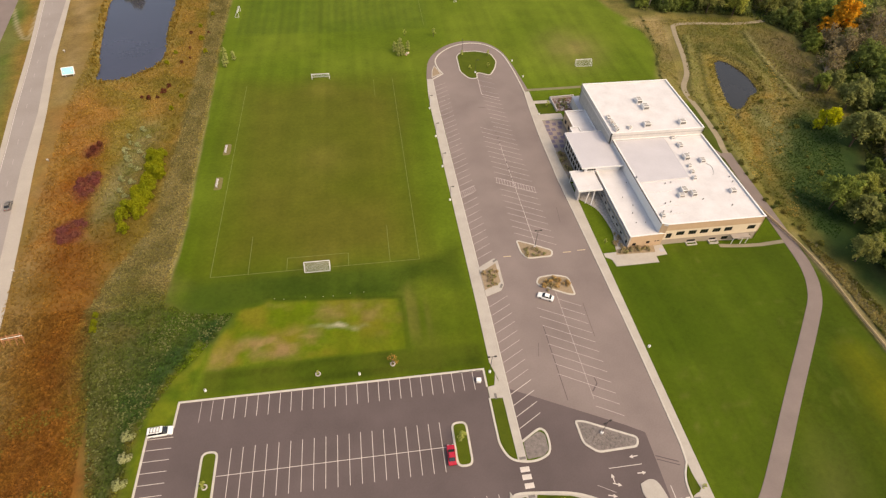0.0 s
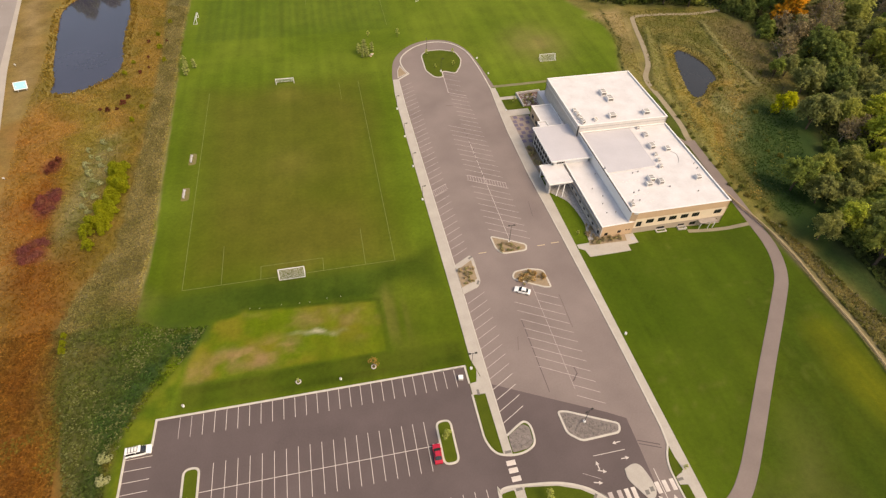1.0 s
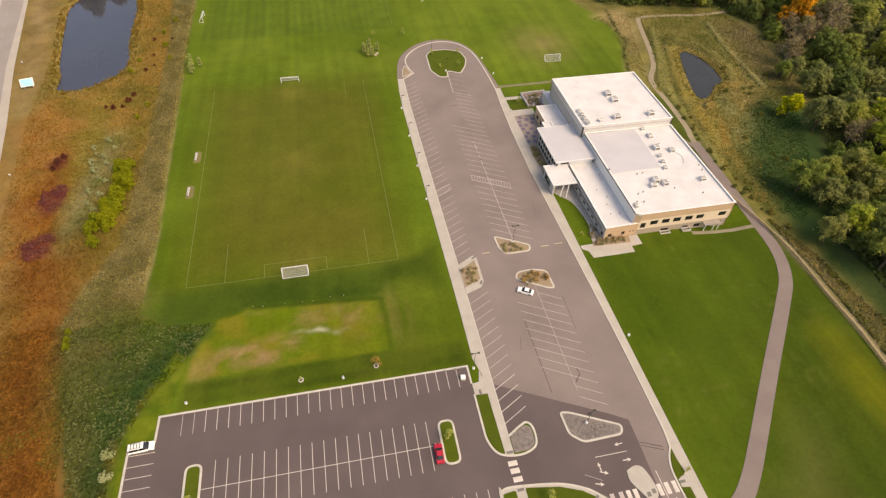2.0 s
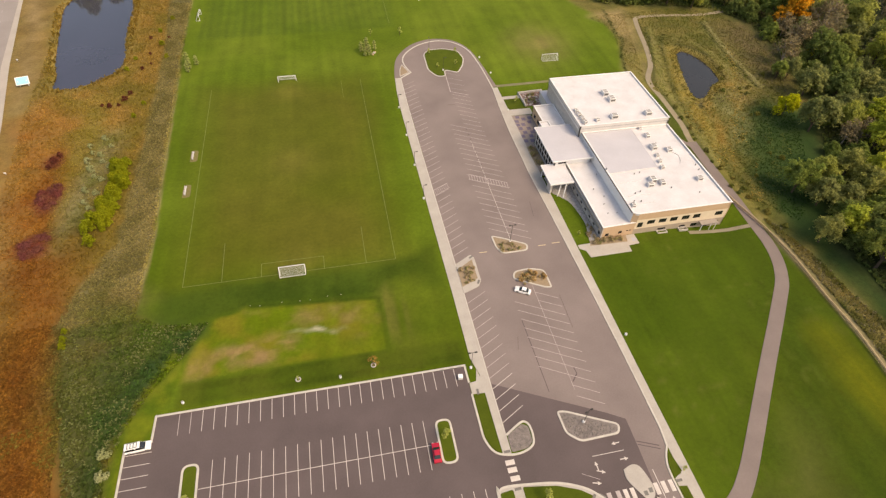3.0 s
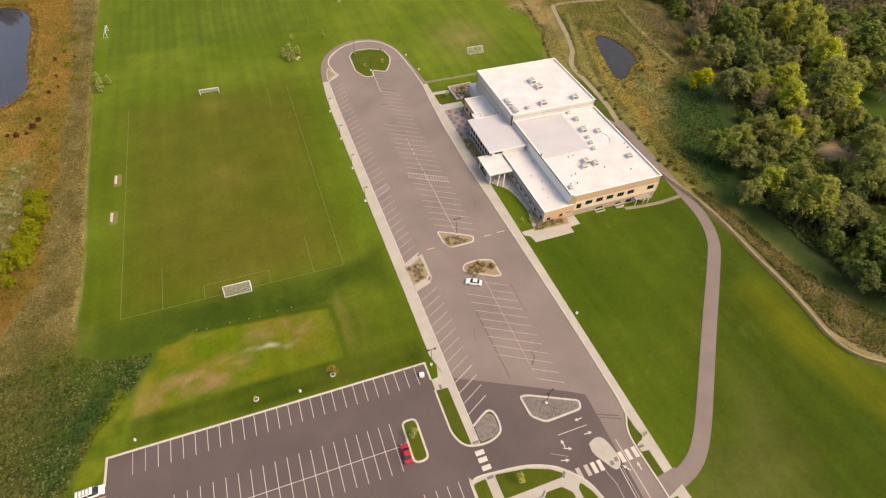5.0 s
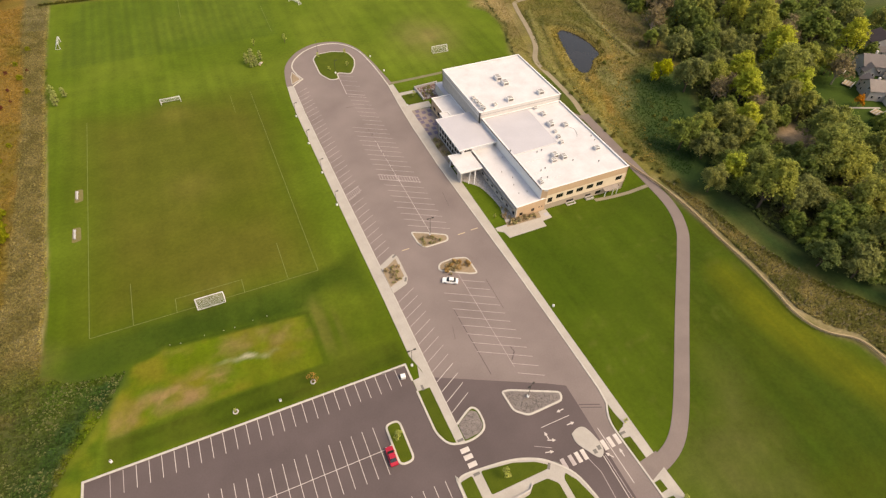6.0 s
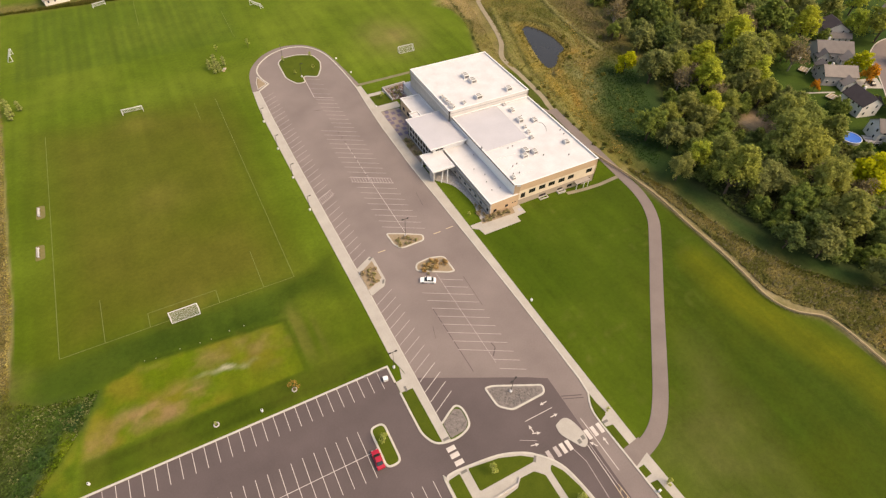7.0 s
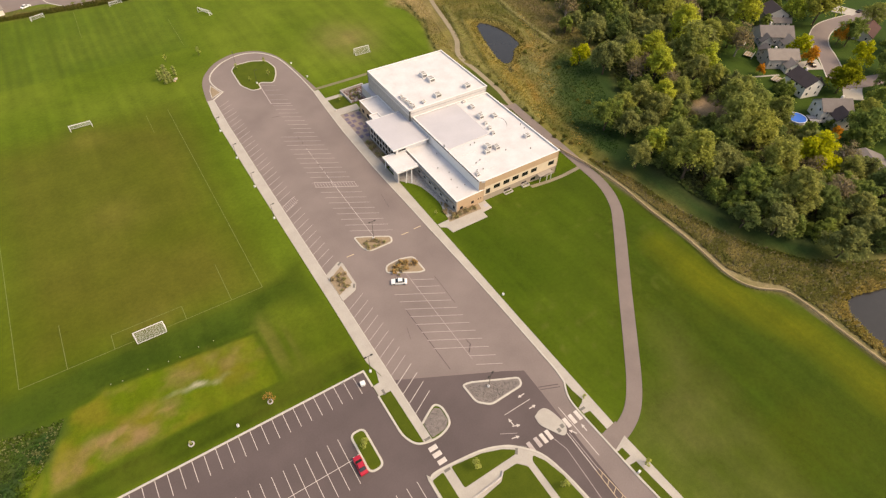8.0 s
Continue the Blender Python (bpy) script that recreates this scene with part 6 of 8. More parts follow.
# the rest of the wood: lower, darker trees between those
LOW_SPOT = [(186, 96), (178, 92)]
count = 0
for _ in range(16000):
    x, y = r.uniform(142, 330), r.uniform(2, 300)
    if (y > 178 + (x - 230) * 0.9 and x > 260) or count >= 260 or y > 285:
        continue
    px, py = np.array([x]), np.array([y])
    if not inside(px, py, WOODS)[0] or math.hypot(x - 199, y - 100) < 11 or away(px, py, [(226, 78.5), (206, 71.5)], False)[0] < 6:
        continue
    edge = away(px, py, WOODS)[0]
    far_off = y > 185 or x > 232
    if any((x - a) ** 2 + (y - b) ** 2 < (0.5 * q + (4.4 if far_off else 3.3)) ** 2 for a, b, q in spots):
        continue
    low_ground = away(px, py, LOW_SPOT, False)[0] < 8
    bare = noise2(x, y, 22, 41) * (1.25 if y > 185 else 0.85)
    pick = r.uniform()
    if low_ground or edge < 4:
        kind, q = BUSH, r.uniform(0.6, 1.0)
    elif bare > 0.73:
        kind, q = BROWN[int(r.integers(2))], r.uniform(0.7, 1.0)
    elif pick < 0.30:
        kind, q = GREY[int(r.integers(2))], r.uniform(0.6, 1.0)
    elif pick < 0.62:
        kind, q = GREEN[int(r.integers(2))], r.uniform(0.6, 1.0)
    elif pick < 0.85:
        kind, q = OLIVE[int(r.integers(3))], r.uniform(0.55, 0.9)
    else:
        kind, q = BUSH, r.uniform(0.8, 1.2)
    if far_off:
        q *= 1.2
    spots.append((x, y, 4.6 * q))
    copy_thing(kind, pose(x, y, 0, r.normal(0, 2), r.normal(0, 2), r.uniform(0, 360)) @ Matrix.Scale(q, 4))
    count += 1

# ---- planted trees and shrubs ----
COLUMN = tree_kind("columnar_tree", "young grey-olive columnar tree on mown grass", 50, 5.8, 1.25, leaf_material("grey_olive_leaves", [(0.31, 0.34, 0.11), (0.36, 0.38, 0.14)]), 900, 20, 0.36, 0.1)
for x, y, s in ((14.6, 235.5, 0.9), (17.2, 236.6, 1.1), (18.0, 232.0, 0.9), (20.8, 236.8, 0.8), (16.0, 231.6, 0.8), (-59.5, 231.5, 0.9), (-56.6, 234.5, 0.8), (-60.4, 235.6, 1.0), (-59.8, 228.8, 0.8)):
    copy_thing(COLUMN, pose(x, y, 0, 0, 0, x * 31) @ Matrix.Scale(s, 4))
SAPLING = tree_kind("sapling", "thin yellow-green sapling in a lawn", 51, 3.4, 0.9, leaf_material("sapling_green_leaves", [(0.44, 0.46, 0.13), (0.38, 0.42, 0.12)], 0.5), 260, 9, 0.26, 0.4)
for x, y, s in ((34.4, 249, 1.2), (20.5, 250.5, 1.0), (15.0, 50.6, 1.2), (-41.8, 47.5, 0.8), (-18.0, 72.1, 0.45), (33.6, 33.2, 1.2), (47.6, 19.5, 1.0), (44.6, 228.6, 0.9), (56.6, 227.6, 0.9), (46.2, 216.2, 0.7), (54.6, 217.2, 0.8), (72.4, 183.4, 0.9), (69.8, 107, 0.6), (66.6, 13.2, 0.9), (65.9, 33.0, 0.6)):
    copy_thing(SAPLING, pose(x, y, 0.1, 0, 0, x * 31) @ Matrix.Scale(s, 4))
BARE = tree_kind("sapling", "nearly bare orange-brown sapling in a mulch ring", 52, 4.0, 1.5, leaf_material("sapling_leaves", [(0.42, 0.24, 0.07), (0.36, 0.19, 0.05)]), 170, 12, 0.26, 0.3)
for x, y, s in ((0.8, 72.6, 1.0),):
    copy_thing(BARE, pose(x, y, 0.05, 0, 0, x * 31) @ Matrix.Scale(s, 4))
for x, y in ((0.8, 72.6), (-18.0, 72.1), (-41.8, 47.5)):
    bm = strip([(x + 0.55 * math.cos(a * 0.628), y + 0.55 * math.sin(a * 0.628)) for a in range(10)], 0.28, 0, 0.2, True)
    tagged(link("tree_ring", bm, M_STONE), "pale stone ring round a sapling", "tree ring", "tree rings")
SHRUB = tree_kind("shrub", "round lime-yellow willow shrub in the wetland", 53, 3.4, 1.9, M_LEAF_L, 750, 10, 0.42, 0.15, "shrub")
rs = np.random.default_rng(8)
line = smooth_line([(-74.6, 167), (-74.6, 158), (-75.0, 150), (-76.0, 143), (-76.2, 137)], 7)
for x, y in line:
    for _ in range(2):
        copy_thing(SHRUB, pose(x + rs.normal(0, 1.2), y + rs.normal(0, 0.8), -0.1, 0, 0, rs.uniform(0, 360)) @ Matrix.Scale(rs.uniform(0.75, 1.35), 4))
for x, y, s in ((-77.6, 129.3, 1.1), (-76.4, 92.3, 0.6), (-76.8, 94.6, 0.55), (-77.1, 97.2, 0.5), (-76.2, 197.0, 0.6), (-74, 206, 0.5), (-73.5, 255, 0.7), (-76, 268, 0.6), (-70, 243, 0.6), (-83, 243, 0.5), (-85, 234, 0.6), (-72, 281, 0.6)):
    copy_thing(SHRUB, pose(x, y, -0.1, 0, 0, x * 17) @ Matrix.Scale(s, 4))
DARKRED = tree_kind("shrub", "dark red-brown shrub in the wetland", 54, 2.0, 1.3, M_LEAF_R, 380, 8, 0.34, 0.15, "shrub")
for x, y, s in ((-86.5, 206.0, 0.9), (-81.8, 210.2, 1.0), (-80.6, 214.5, 0.8), (-83.4, 206.4, 0.6), (-89.4, 207, 0.6), (-79, 234, 0.7), (-77.6, 247, 0.6), (-79.5, 262, 0.7), (-76, 238, 0.5), (-71.5, 262, 0.5), (-98.5, 173, 1.0), (-97.2, 176, 0.9), (-99.3, 169.5, 0.8)):
    copy_thing(DARKRED, pose(x, y, -0.1, 0, 0, x * 17) @ Matrix.Scale(s, 4))
SUMAC = tree_kind("shrub", "low wine-red sumac thicket in rust-brown grass", 56, 0.9, 1.7, leaf_material("wine_leaves", [(0.20, 0.058, 0.048), (0.17, 0.060, 0.056), (0.24, 0.095, 0.055)]), 420, 9, 0.30, 0.2, "shrub")
for cx, cy, rx, ry, k in ((-95.2, 154, 3.4, 5.6, 20), (-93.6, 131.5, 4.0, 4.6, 16)):
    for _ in range(k):
        a, q = rs.uniform(0, 6.28), math.sqrt(rs.uniform(0, 1))
        copy_thing(SUMAC, pose(cx + rx * q * math.cos(a), cy + ry * q * math.sin(a), -0.2, 0, 0, rs.uniform(0, 360)) @ Matrix.Scale(rs.uniform(0.7, 1.15), 4))
rm = np.random.default_rng(21)
MBUSH = tree_kind("shrub", "low dark olive bush in the meadow", 59, 1.5, 1.3, leaf_material("meadow_bush_leaves", [(0.10, 0.125, 0.03), (0.15, 0.15, 0.035), (0.20, 0.16, 0.045), (0.12, 0.15, 0.05)]), 260, 8, 0.34, 0.1, "shrub")
rows_ = smooth_line([(137.5, 176), (136.5, 160), (134.5, 146), (133.6, 130), (134.0, 112), (138, 100)], 8)
for x, y in rows_[::2]:
    copy_thing(MBUSH, pose(x + rm.normal(0, 0.9), y + rm.normal(0, 1.5), -0.1, 0, 0, rm.uniform(0, 360)) @ Matrix.Scale(rm.uniform(0.4, 1.0), 4))
for _ in range(26):
    u, w_ = rm.uniform(0, 1), rm.uniform(-1, 1)
    x, y = 140 + 45 * u + 9 * w_, 112 + 82 * u - 7 * w_
    if not inside(np.array([x]), np.array([y]), POND_E)[0]:
        copy_thing(MBUSH, pose(x, y, -0.1, 0, 0, rm.uniform(0, 360)) @ Matrix.Scale(rm.uniform(0.35, 1.1), 4))
park(MBUSH)
PALE = tree_kind("shrub", "pale grey-green round shrub by the car park", 55, 2.4, 1.5, M_LEAF_S, 460, 10, 0.34, 0.15, "shrub")
for x, y, s in ((-60.4, 60.9, 1.0), (-59.9, 55.9, 0.95), (-59.6, 50.1, 1.0), (-87, 171, 0.9), (-85, 166, 1.0), (-83.5, 174, 0.8), (-88, 180, 0.7), (-84, 184, 0.8), (-82, 170, 0.7), (-86.5, 176, 0.6), (-81, 179, 0.6), (-83, 162, 0.7), (-84.5, 155, 0.8), (-83.5, 149, 0.7), (-80.4, 160, 0.7), (-80.8, 153, 0.8), (-81.4, 146, 0.7), (-79.6, 167, 0.6)):
    copy_thing(PALE, pose(x, y, -0.1, 0, 0, x * 17) @ Matrix.Scale(s, 4))
BED = tree_kind("bed_shrub", "small brown-green shrub in a mulch bed", 57, 0.9, 0.6, leaf_material("bed_leaves", [(0.36, 0.29, 0.15), (0.27, 0.26, 0.11), (0.40, 0.29, 0.16), (0.33, 0.27, 0.17)]), 120, 5, 0.26, 0.15, "shrub")
RUSTY = tree_kind("bed_shrub", "rust-orange ornamental grass in an island bed", 58, 1.1, 0.8, leaf_material("rusty_leaves", [(0.38, 0.23, 0.09), (0.44, 0.31, 0.15)]), 150, 5, 0.28, 0.1, "shrub")
for x0, x1, y0, y1, k, kind in ((44, 51, 104.3, 108.8, 26, BED), (45.6, 53.8, 91.5, 95.6, 16, RUSTY), (46.5, 53.8, 90.5, 95.6, 12, BED), (29.4, 33.6, 94, 100.5, 22, BED), (73.2, 84, 102.2, 103.9, 26, BED), (67.9, 70.6, 142, 153.5, 24, BED), (72.5, 75.3, 104.5, 111, 14, BED), (76.5, 84, 181, 189, 22, BED), (68.4, 70.8, 137.5, 141, 8, BED)):
    for _ in range(k):
        x, y = rs.uniform(x0, x1), rs.uniform(y0, y1)
        if kind is BED and 44 <= x <= 51 and y > 104 + (51.8 - x) * 0.75:
            continue
        copy_thing(kind, pose(x, y, 0.1, 0, 0, rs.uniform(0, 360)) @ Matrix.Scale(rs.uniform(0.6, 1.3), 4))
for x, y in ((-126, 338), (-119, 343), (-112, 340), (-104, 345), (-97, 341), (-90, 338), (-84, 344)):
    copy_thing((*OLIVE, *GREEN)[int(abs(x)) % 5], pose(x, y, 0, 0, 0, x * 7))
for ob in (*OLIVE, *GREEN, *GREY, *CROWN, *BROWN, YELLOW, ORANGE, LIME, BUSH, COLUMN, SAPLING, BARE, SHRUB, DARKRED, SUMAC, PALE, BED, RUSTY):
    park(ob)

# ---- houses beyond the woods ----
M_SHINGLE = surface("grey_shingles", (0.20, 0.175, 0.165), (0.14, 0.12, 0.115), 0.4, 4.0, 0.5, 0.95, 0.3, 0.02)
M_SHINGLE_D = surface("dark_shingles", (0.060, 0.048, 0.052), (0.040, 0.032, 0.036), 0.4, 4.0, 0.5, 0.95, 0.3, 0.02)
M_SHINGLE_T = surface("tan_shingles", (0.27, 0.232, 0.21), (0.20, 0.17, 0.155), 0.4, 4.0, 0.5, 0.95, 0.3, 0.02)
M_SIDING = surface("white_siding", (0.80, 0.74, 0.68), (0.70, 0.64, 0.58), 0.5, 4.0, 0.4, 0.8, 0.2, 0.01)
M_SIDING_G = surface("grey_siding", (0.50, 0.46, 0.43), (0.42, 0.38, 0.36), 0.5, 4.0, 0.4, 0.8, 0.2, 0.01)


def gable(parent, x0, x1, y0, y1, eaves, ridge, wall_mat, roof_mat, along="x", over=0.5, wins=True):
    """A gabled volume with its walls, two roof planes and windows, in the house's own plan."""
    bm = bmesh.new()
    if along == "x":
        prof, n0, n1 = [(y0, 0), (y1, 0), (y1, eaves), ((y0 + y1) / 2, ridge), (y0, eaves)], x0, x1
        at = lambda n, p: (n, p[0], p[1])
    else:
        prof, n0, n1 = [(x0, 0), (x1, 0), (x1, eaves), ((x0 + x1) / 2, ridge), (x0, eaves)], y0, y1
        at = lambda n, p: (p[0], n, p[1])
    a, b = [bm.verts.new(at(n0, p)) for p in prof], [bm.verts.new(at(n1, p)) for p in prof]
    bm.faces.new(a), bm.faces.new(b[::-1])
    for i in range(5):
        bm.faces.new((a[i], b[i], b[i - 1], a[i - 1]))
    bmesh.ops.recalc_face_normals(bm, faces=bm.faces)
    wall = part("wall", bm, wall_mat, parent)
    c = (prof[0][0] + prof[1][0]) / 2
    half = (prof[1][0] - prof[0][0]) / 2
    slope = (ridge - eaves) / half
    for sgn in (-1, 1):
        bm = bmesh.new()
        e = c + sgn * (half + over)
        z_e = eaves - over * slope
        pts = [(n0 - over, (c, ridge + 0.02)), (n1 + over, (c, ridge + 0.02)), (n1 + over, (e, z_e + 0.02)), (n0 - over, (e, z_e + 0.02))]
        lo, hi = [bm.verts.new(at(n, p)) for n, p in pts], [bm.verts.new(Vector(at(n, p)) + Vector((0, 0, 0.2))) for n, p in pts]
        bm.faces.new(lo), bm.faces.new(hi[::-1])
        for i in range(4):
            bm.faces.new((lo[i], hi[i], hi[i - 1], lo[i - 1]))
        bmesh.ops.recalc_face_normals(bm, faces=bm.faces)
        part("roof", bm, roof_mat, parent, "shingled roof plane")
    if wins:
        for n, s in ((n0, -1), (n1, 1)):
            for u in (-half * 0.5, half * 0.5):
                for zz in (1.2, 3.9):
                    if zz + 1.2 < eaves + 0.6:
                        q = [n, n + s * 0.06]
                        rows = (min(q), max(q), c + u - 0.5, c + u + 0.5, zz, zz + 1.3) if along == "x" else (c + u - 0.5, c + u + 0.5, min(q), max(q), zz, zz + 1.3)
                        win = part("window", boxes(rows), M_WHITE, wall, "white-framed window")
                        q = [n, n + s * 0.08]
                        rows = (min(q), max(q), c + u - 0.4, c + u + 0.4, zz + 0.1, zz + 1.2) if along == "x" else (c + u - 0.4, c + u + 0.4, min(q), max(q), zz + 0.1, zz + 1.2)
                        part("pane", boxes(rows), M_GLASS, win, "dark glass")
        for k in range(int((n1 - n0) / 3)):
            for s, base in ((-1, prof[0][0]), (1, prof[1][0])):
                u = n0 + 1.8 + 3 * k
                for zz in (1.2, 3.9):
                    if zz + 1.2 < eaves:
                        q = sorted((base, base + s * 0.06))
                        rows = (u - 0.5, u + 0.5, *q, zz, zz + 1.2) if along == "x" else (*q, u - 0.5, u + 0.5, zz, zz + 1.2)
                        win = part("window", boxes(rows), M_WHITE, wall, "white-framed window")
                        q = sorted((base, base + s * 0.08))
                        rows = (u - 0.4, u + 0.4, *q, zz + 0.1, zz + 1.1) if along == "x" else (*q, u - 0.4, u + 0.4, zz + 0.1, zz + 1.1)
                        part("pane", boxes(rows), M_GLASS, win, "dark glass")
    return wall


def house(x, y, turn, label, vols, chimney=None):
    root = empty("house", None, label, "house", "houses beyond the woods")
    for v in vols:
        gable(root, *v)
    if chimney:
        cx, cy, cz = chimney
        part("chimney", boxes((cx - 0.4, cx + 0.4, cy - 0.4, cy + 0.4, cz - 2.5, cz)), M_SIDING, root, "clad chimney")
    root.matrix_world = pose(x, y, 0, 0, 0, turn)
    return root


house(247.6, 91.4, -14, "two-storey white house with a dark shingle roof", [(-4.7, 4.7, -5.6, 5.6, 5.4, 8.4, M_SIDING, M_SHINGLE_D, "y"), (4.7, 9.5, -2.5, 3.5, 2.7, 4.6, M_SIDING, M_SHINGLE_D, "x")], (2, 3, 8.6))
house(259.5, 111, -30, "grey-sided house with a pale shingle roof", [(-7, 7, -4.5, 4.5, 4.6, 7.4, M_SIDING_G, M_SHINGLE_T, "x"), (0, 6, -9.0, -4.4, 3.0, 5.2, M_SIDING, M_SHINGLE_T, "y"), (-6, -1, 4.4, 8.0, 4.0, 6.0, M_SIDING_G, M_SHINGLE, "y")], (-3, 1, 8.0))
house(278, 127, -32, "large house under broad grey shingle roofs", [(-8, 8, -5, 5, 4.4, 7.6, M_SIDING_G, M_SHINGLE, "x"), (2, 8.5, -10, -4.8, 3.0, 5.6, M_SIDING, M_SHINGLE_T, "y"), (-8.5, -3, -8, -4.8, 3.2, 5.8, M_SIDING_G, M_SHINGLE, "y")], (-2, 2, 8.4))
house(298, 141, -30, "two-storey grey house with a dark roof", [(-6, 6, -5, 5, 5.2, 8.4, M_SIDING_G, M_SHINGLE_D, "y"), (-6.5, 6.5, -8, -4.8, 2.9, 4.4, M_SIDING_G, M_SHINGLE, "x")])
house(238.5, 72.8, -31, "white and grey house beside a round pool", [(-6, 6, -3.5, 5.0, 5.2, 8.2, M_SIDING, M_SHINGLE, "x"), (-3, 4, -9.0, -3.4, 4.6, 7.4, M_SIDING, M_SHINGLE_D, "y")], (3, 2, 8.8))
house(218, 47, -38, "low house with long grey roofs and white gables", [(-7, 7, -4, 4, 3.2, 5.6, M_SIDING, M_SHINGLE, "y"), (-10, -4, -9.5, -4, 3.0, 5.2, M_WHITE, M_SHINGLE_D, "x")])
house(209, 33, -30, "house with a dark reddish roof among trees", [(-5.5, 5.5, -4, 4, 3.2, 5.6, M_SIDING_G, M_SHINGLE_D, "x")])
house(326, 106, 15, "low house with a dark red-brown roof", [(-8, 8, -4.5, 4.5, 3.0, 5.4, M_SIDING_G, surface("red_brown_shingles", (0.10, 0.05, 0.045), (0.07, 0.035, 0.032), 0.4, 4.0, 0.5, 0.95, 0.3, 0.02), "x")])
house(300, 70, -20, "grey-roofed house by a driveway", [(-6, 6, -4.5, 4.5, 3.2, 5.8, M_SIDING_G, M_SHINGLE, "y")])
house(345, 140, 20, "pale house with a grey shingle roof", [(-7, 7, -4.5, 4.5, 4.8, 7.6, M_SIDING, M_SHINGLE, "x")])

lane = smooth_line([(272, 88), (281, 96), (289, 103.5), (297, 112), (307, 118), (320, 121.5), (340, 120), (360, 116), (400, 104)], 5)
tagged(link("residential_street", strip(lane, 8.5, -0.3, 0.05), M_ASPHALT), "curving grey residential street", "road", kind="structure")
tagged(link("residential_street", strip([(266, 78), (275, 82), (290, 78), (330, 62)], 7.5, -0.3, 0.046), M_ASPHALT), "grey residential side street", "road", kind="structure")
for s in (-4.4, 4.4):
    tagged(link("street_kerb", strip(offset_line(lane, s), 0.5, -0.3, 0.14), M_KERB), "pale kerb of a residential street", "kerb", kind="structure")
for pts in ([(262, 103), (268, 107.5), (281, 103.5), (275, 96.5)], [(280, 119), (285, 125), (297, 120.5), (292, 114)], [(339, 131), (350, 134), (354, 122), (344, 122)], [(258, 77), (266, 82), (274, 78), (265, 72)]):
    tagged(link("driveway", slab(pts, -0.2, 0.08), M_CONC), "pale concrete driveway", "driveway", kind="structure")
tagged(link("garden_path", strip(smooth_line([(222, 116), (230, 113), (241, 108.5), (252, 104)], 5), 1.0, -0.2, 0.06), M_CONC), "narrow pale garden path", "footpath", kind="structure")

pool = empty("round_pool", pose(225.0, 78.5, 0), "round above-ground pool under a blue cover", "pool")
part("wall", rod(bmesh.new(), (0, 0, 0), (0, 0, 1.2), 3.9, None, 28), M_SIDING_G, pool, "grey pool wall")
part("cover", rod(bmesh.new(), (0, 0, 1.2), (0, 0, 1.25), 3.8, 3.6, 28), surface("blue_cover", (0.02, 0.10, 0.46), (0.03, 0.16, 0.55), 0.6, 4.0, 0.5, 0.5, 0.2, 0.03), pool, "bright blue cover")
part("rim", strip([(3.9 * math.cos(a * 0.2244), 3.9 * math.sin(a * 0.2244)) for a in range(28)], 0.3, 1.18, 1.3, True), M_WHITE, pool, "white rim")
deck = empty("timber_deck", pose(231.2, 74.2, 0, 0, 0, -31), "weathered deck beside the pool", "deck")
for i in range(14):
    part("board", boxes((-2.6, 2.6, -2.6 + 0.37 * i, -2.27 + 0.37 * i, 1.0, 1.05)), M_VENT if i % 5 == 2 else M_STONE, deck)
for i in range(4):
    part("post", boxes((-2.5 + 1.6 * i, -2.38 + 1.6 * i, -2.6, -2.48, 0, 2.0)), M_SIDING, deck)
part("rail", boxes((-2.5, 2.5, -2.62, -2.5, 1.95, 2.05)), M_SIDING, deck, "pale hand rail")
for hx, hy, hr in ((255, 122.5, 20), (246, 101.5, 10), (262, 132, 25)):
    d = empty("garden_deck", pose(hx, hy, 0, 0, 0, hr), "small timber deck behind a house", "deck", "garden decks")
    for i in range(10):
        part("board", boxes((-2.5, 2.5, -2.0 + 0.4 * i, -1.65 + 0.4 * i, 0.9, 0.96)), M_WOOD if i % 3 else M_STONE, d)
    for i in range(4):
        part("post", boxes((-2.45 + 1.6 * i, -2.33 + 1.6 * i, -2.0, -1.88, 0, 1.9)), M_SIDING, d)
    part("rail", boxes((-2.45, 2.47, -2.02, -1.9, 1.85, 1.95)), M_SIDING, d, "pale hand rail")

# the far side of the north pitch: a paved court and a pale building corner
tagged(link("cul_de_sac", slab(smooth_line([(-60, 352), (-40, 338.5), (-30, 337.5), (-20, 339.5), (-14, 337), (-8, 331.5), (2, 330), (12, 333), (18, 341), (14, 352), (0, 362), (-30, 366)], 4), -0.3, 0.06), M_PATH), "grey asphalt turning place beyond the pitch", "road", kind="structure")
tagged(link("cul_de_sac_kerb", strip(smooth_line([(-17.5, 350), (-16, 341), (-12, 335), (-7, 330.6), (2, 329.2), (12, 332), (19, 341)], 5), 0.6, -0.2, 0.2), M_KERB), "pale kerb of a turning place", "kerb", kind="structure")
house(-41, 337, 12, "pale tan house beyond the far pitch", [(-5, 6, -4, 5, 2.8, 4.6, M_SIDING, M_SHINGLE_T, "x")])

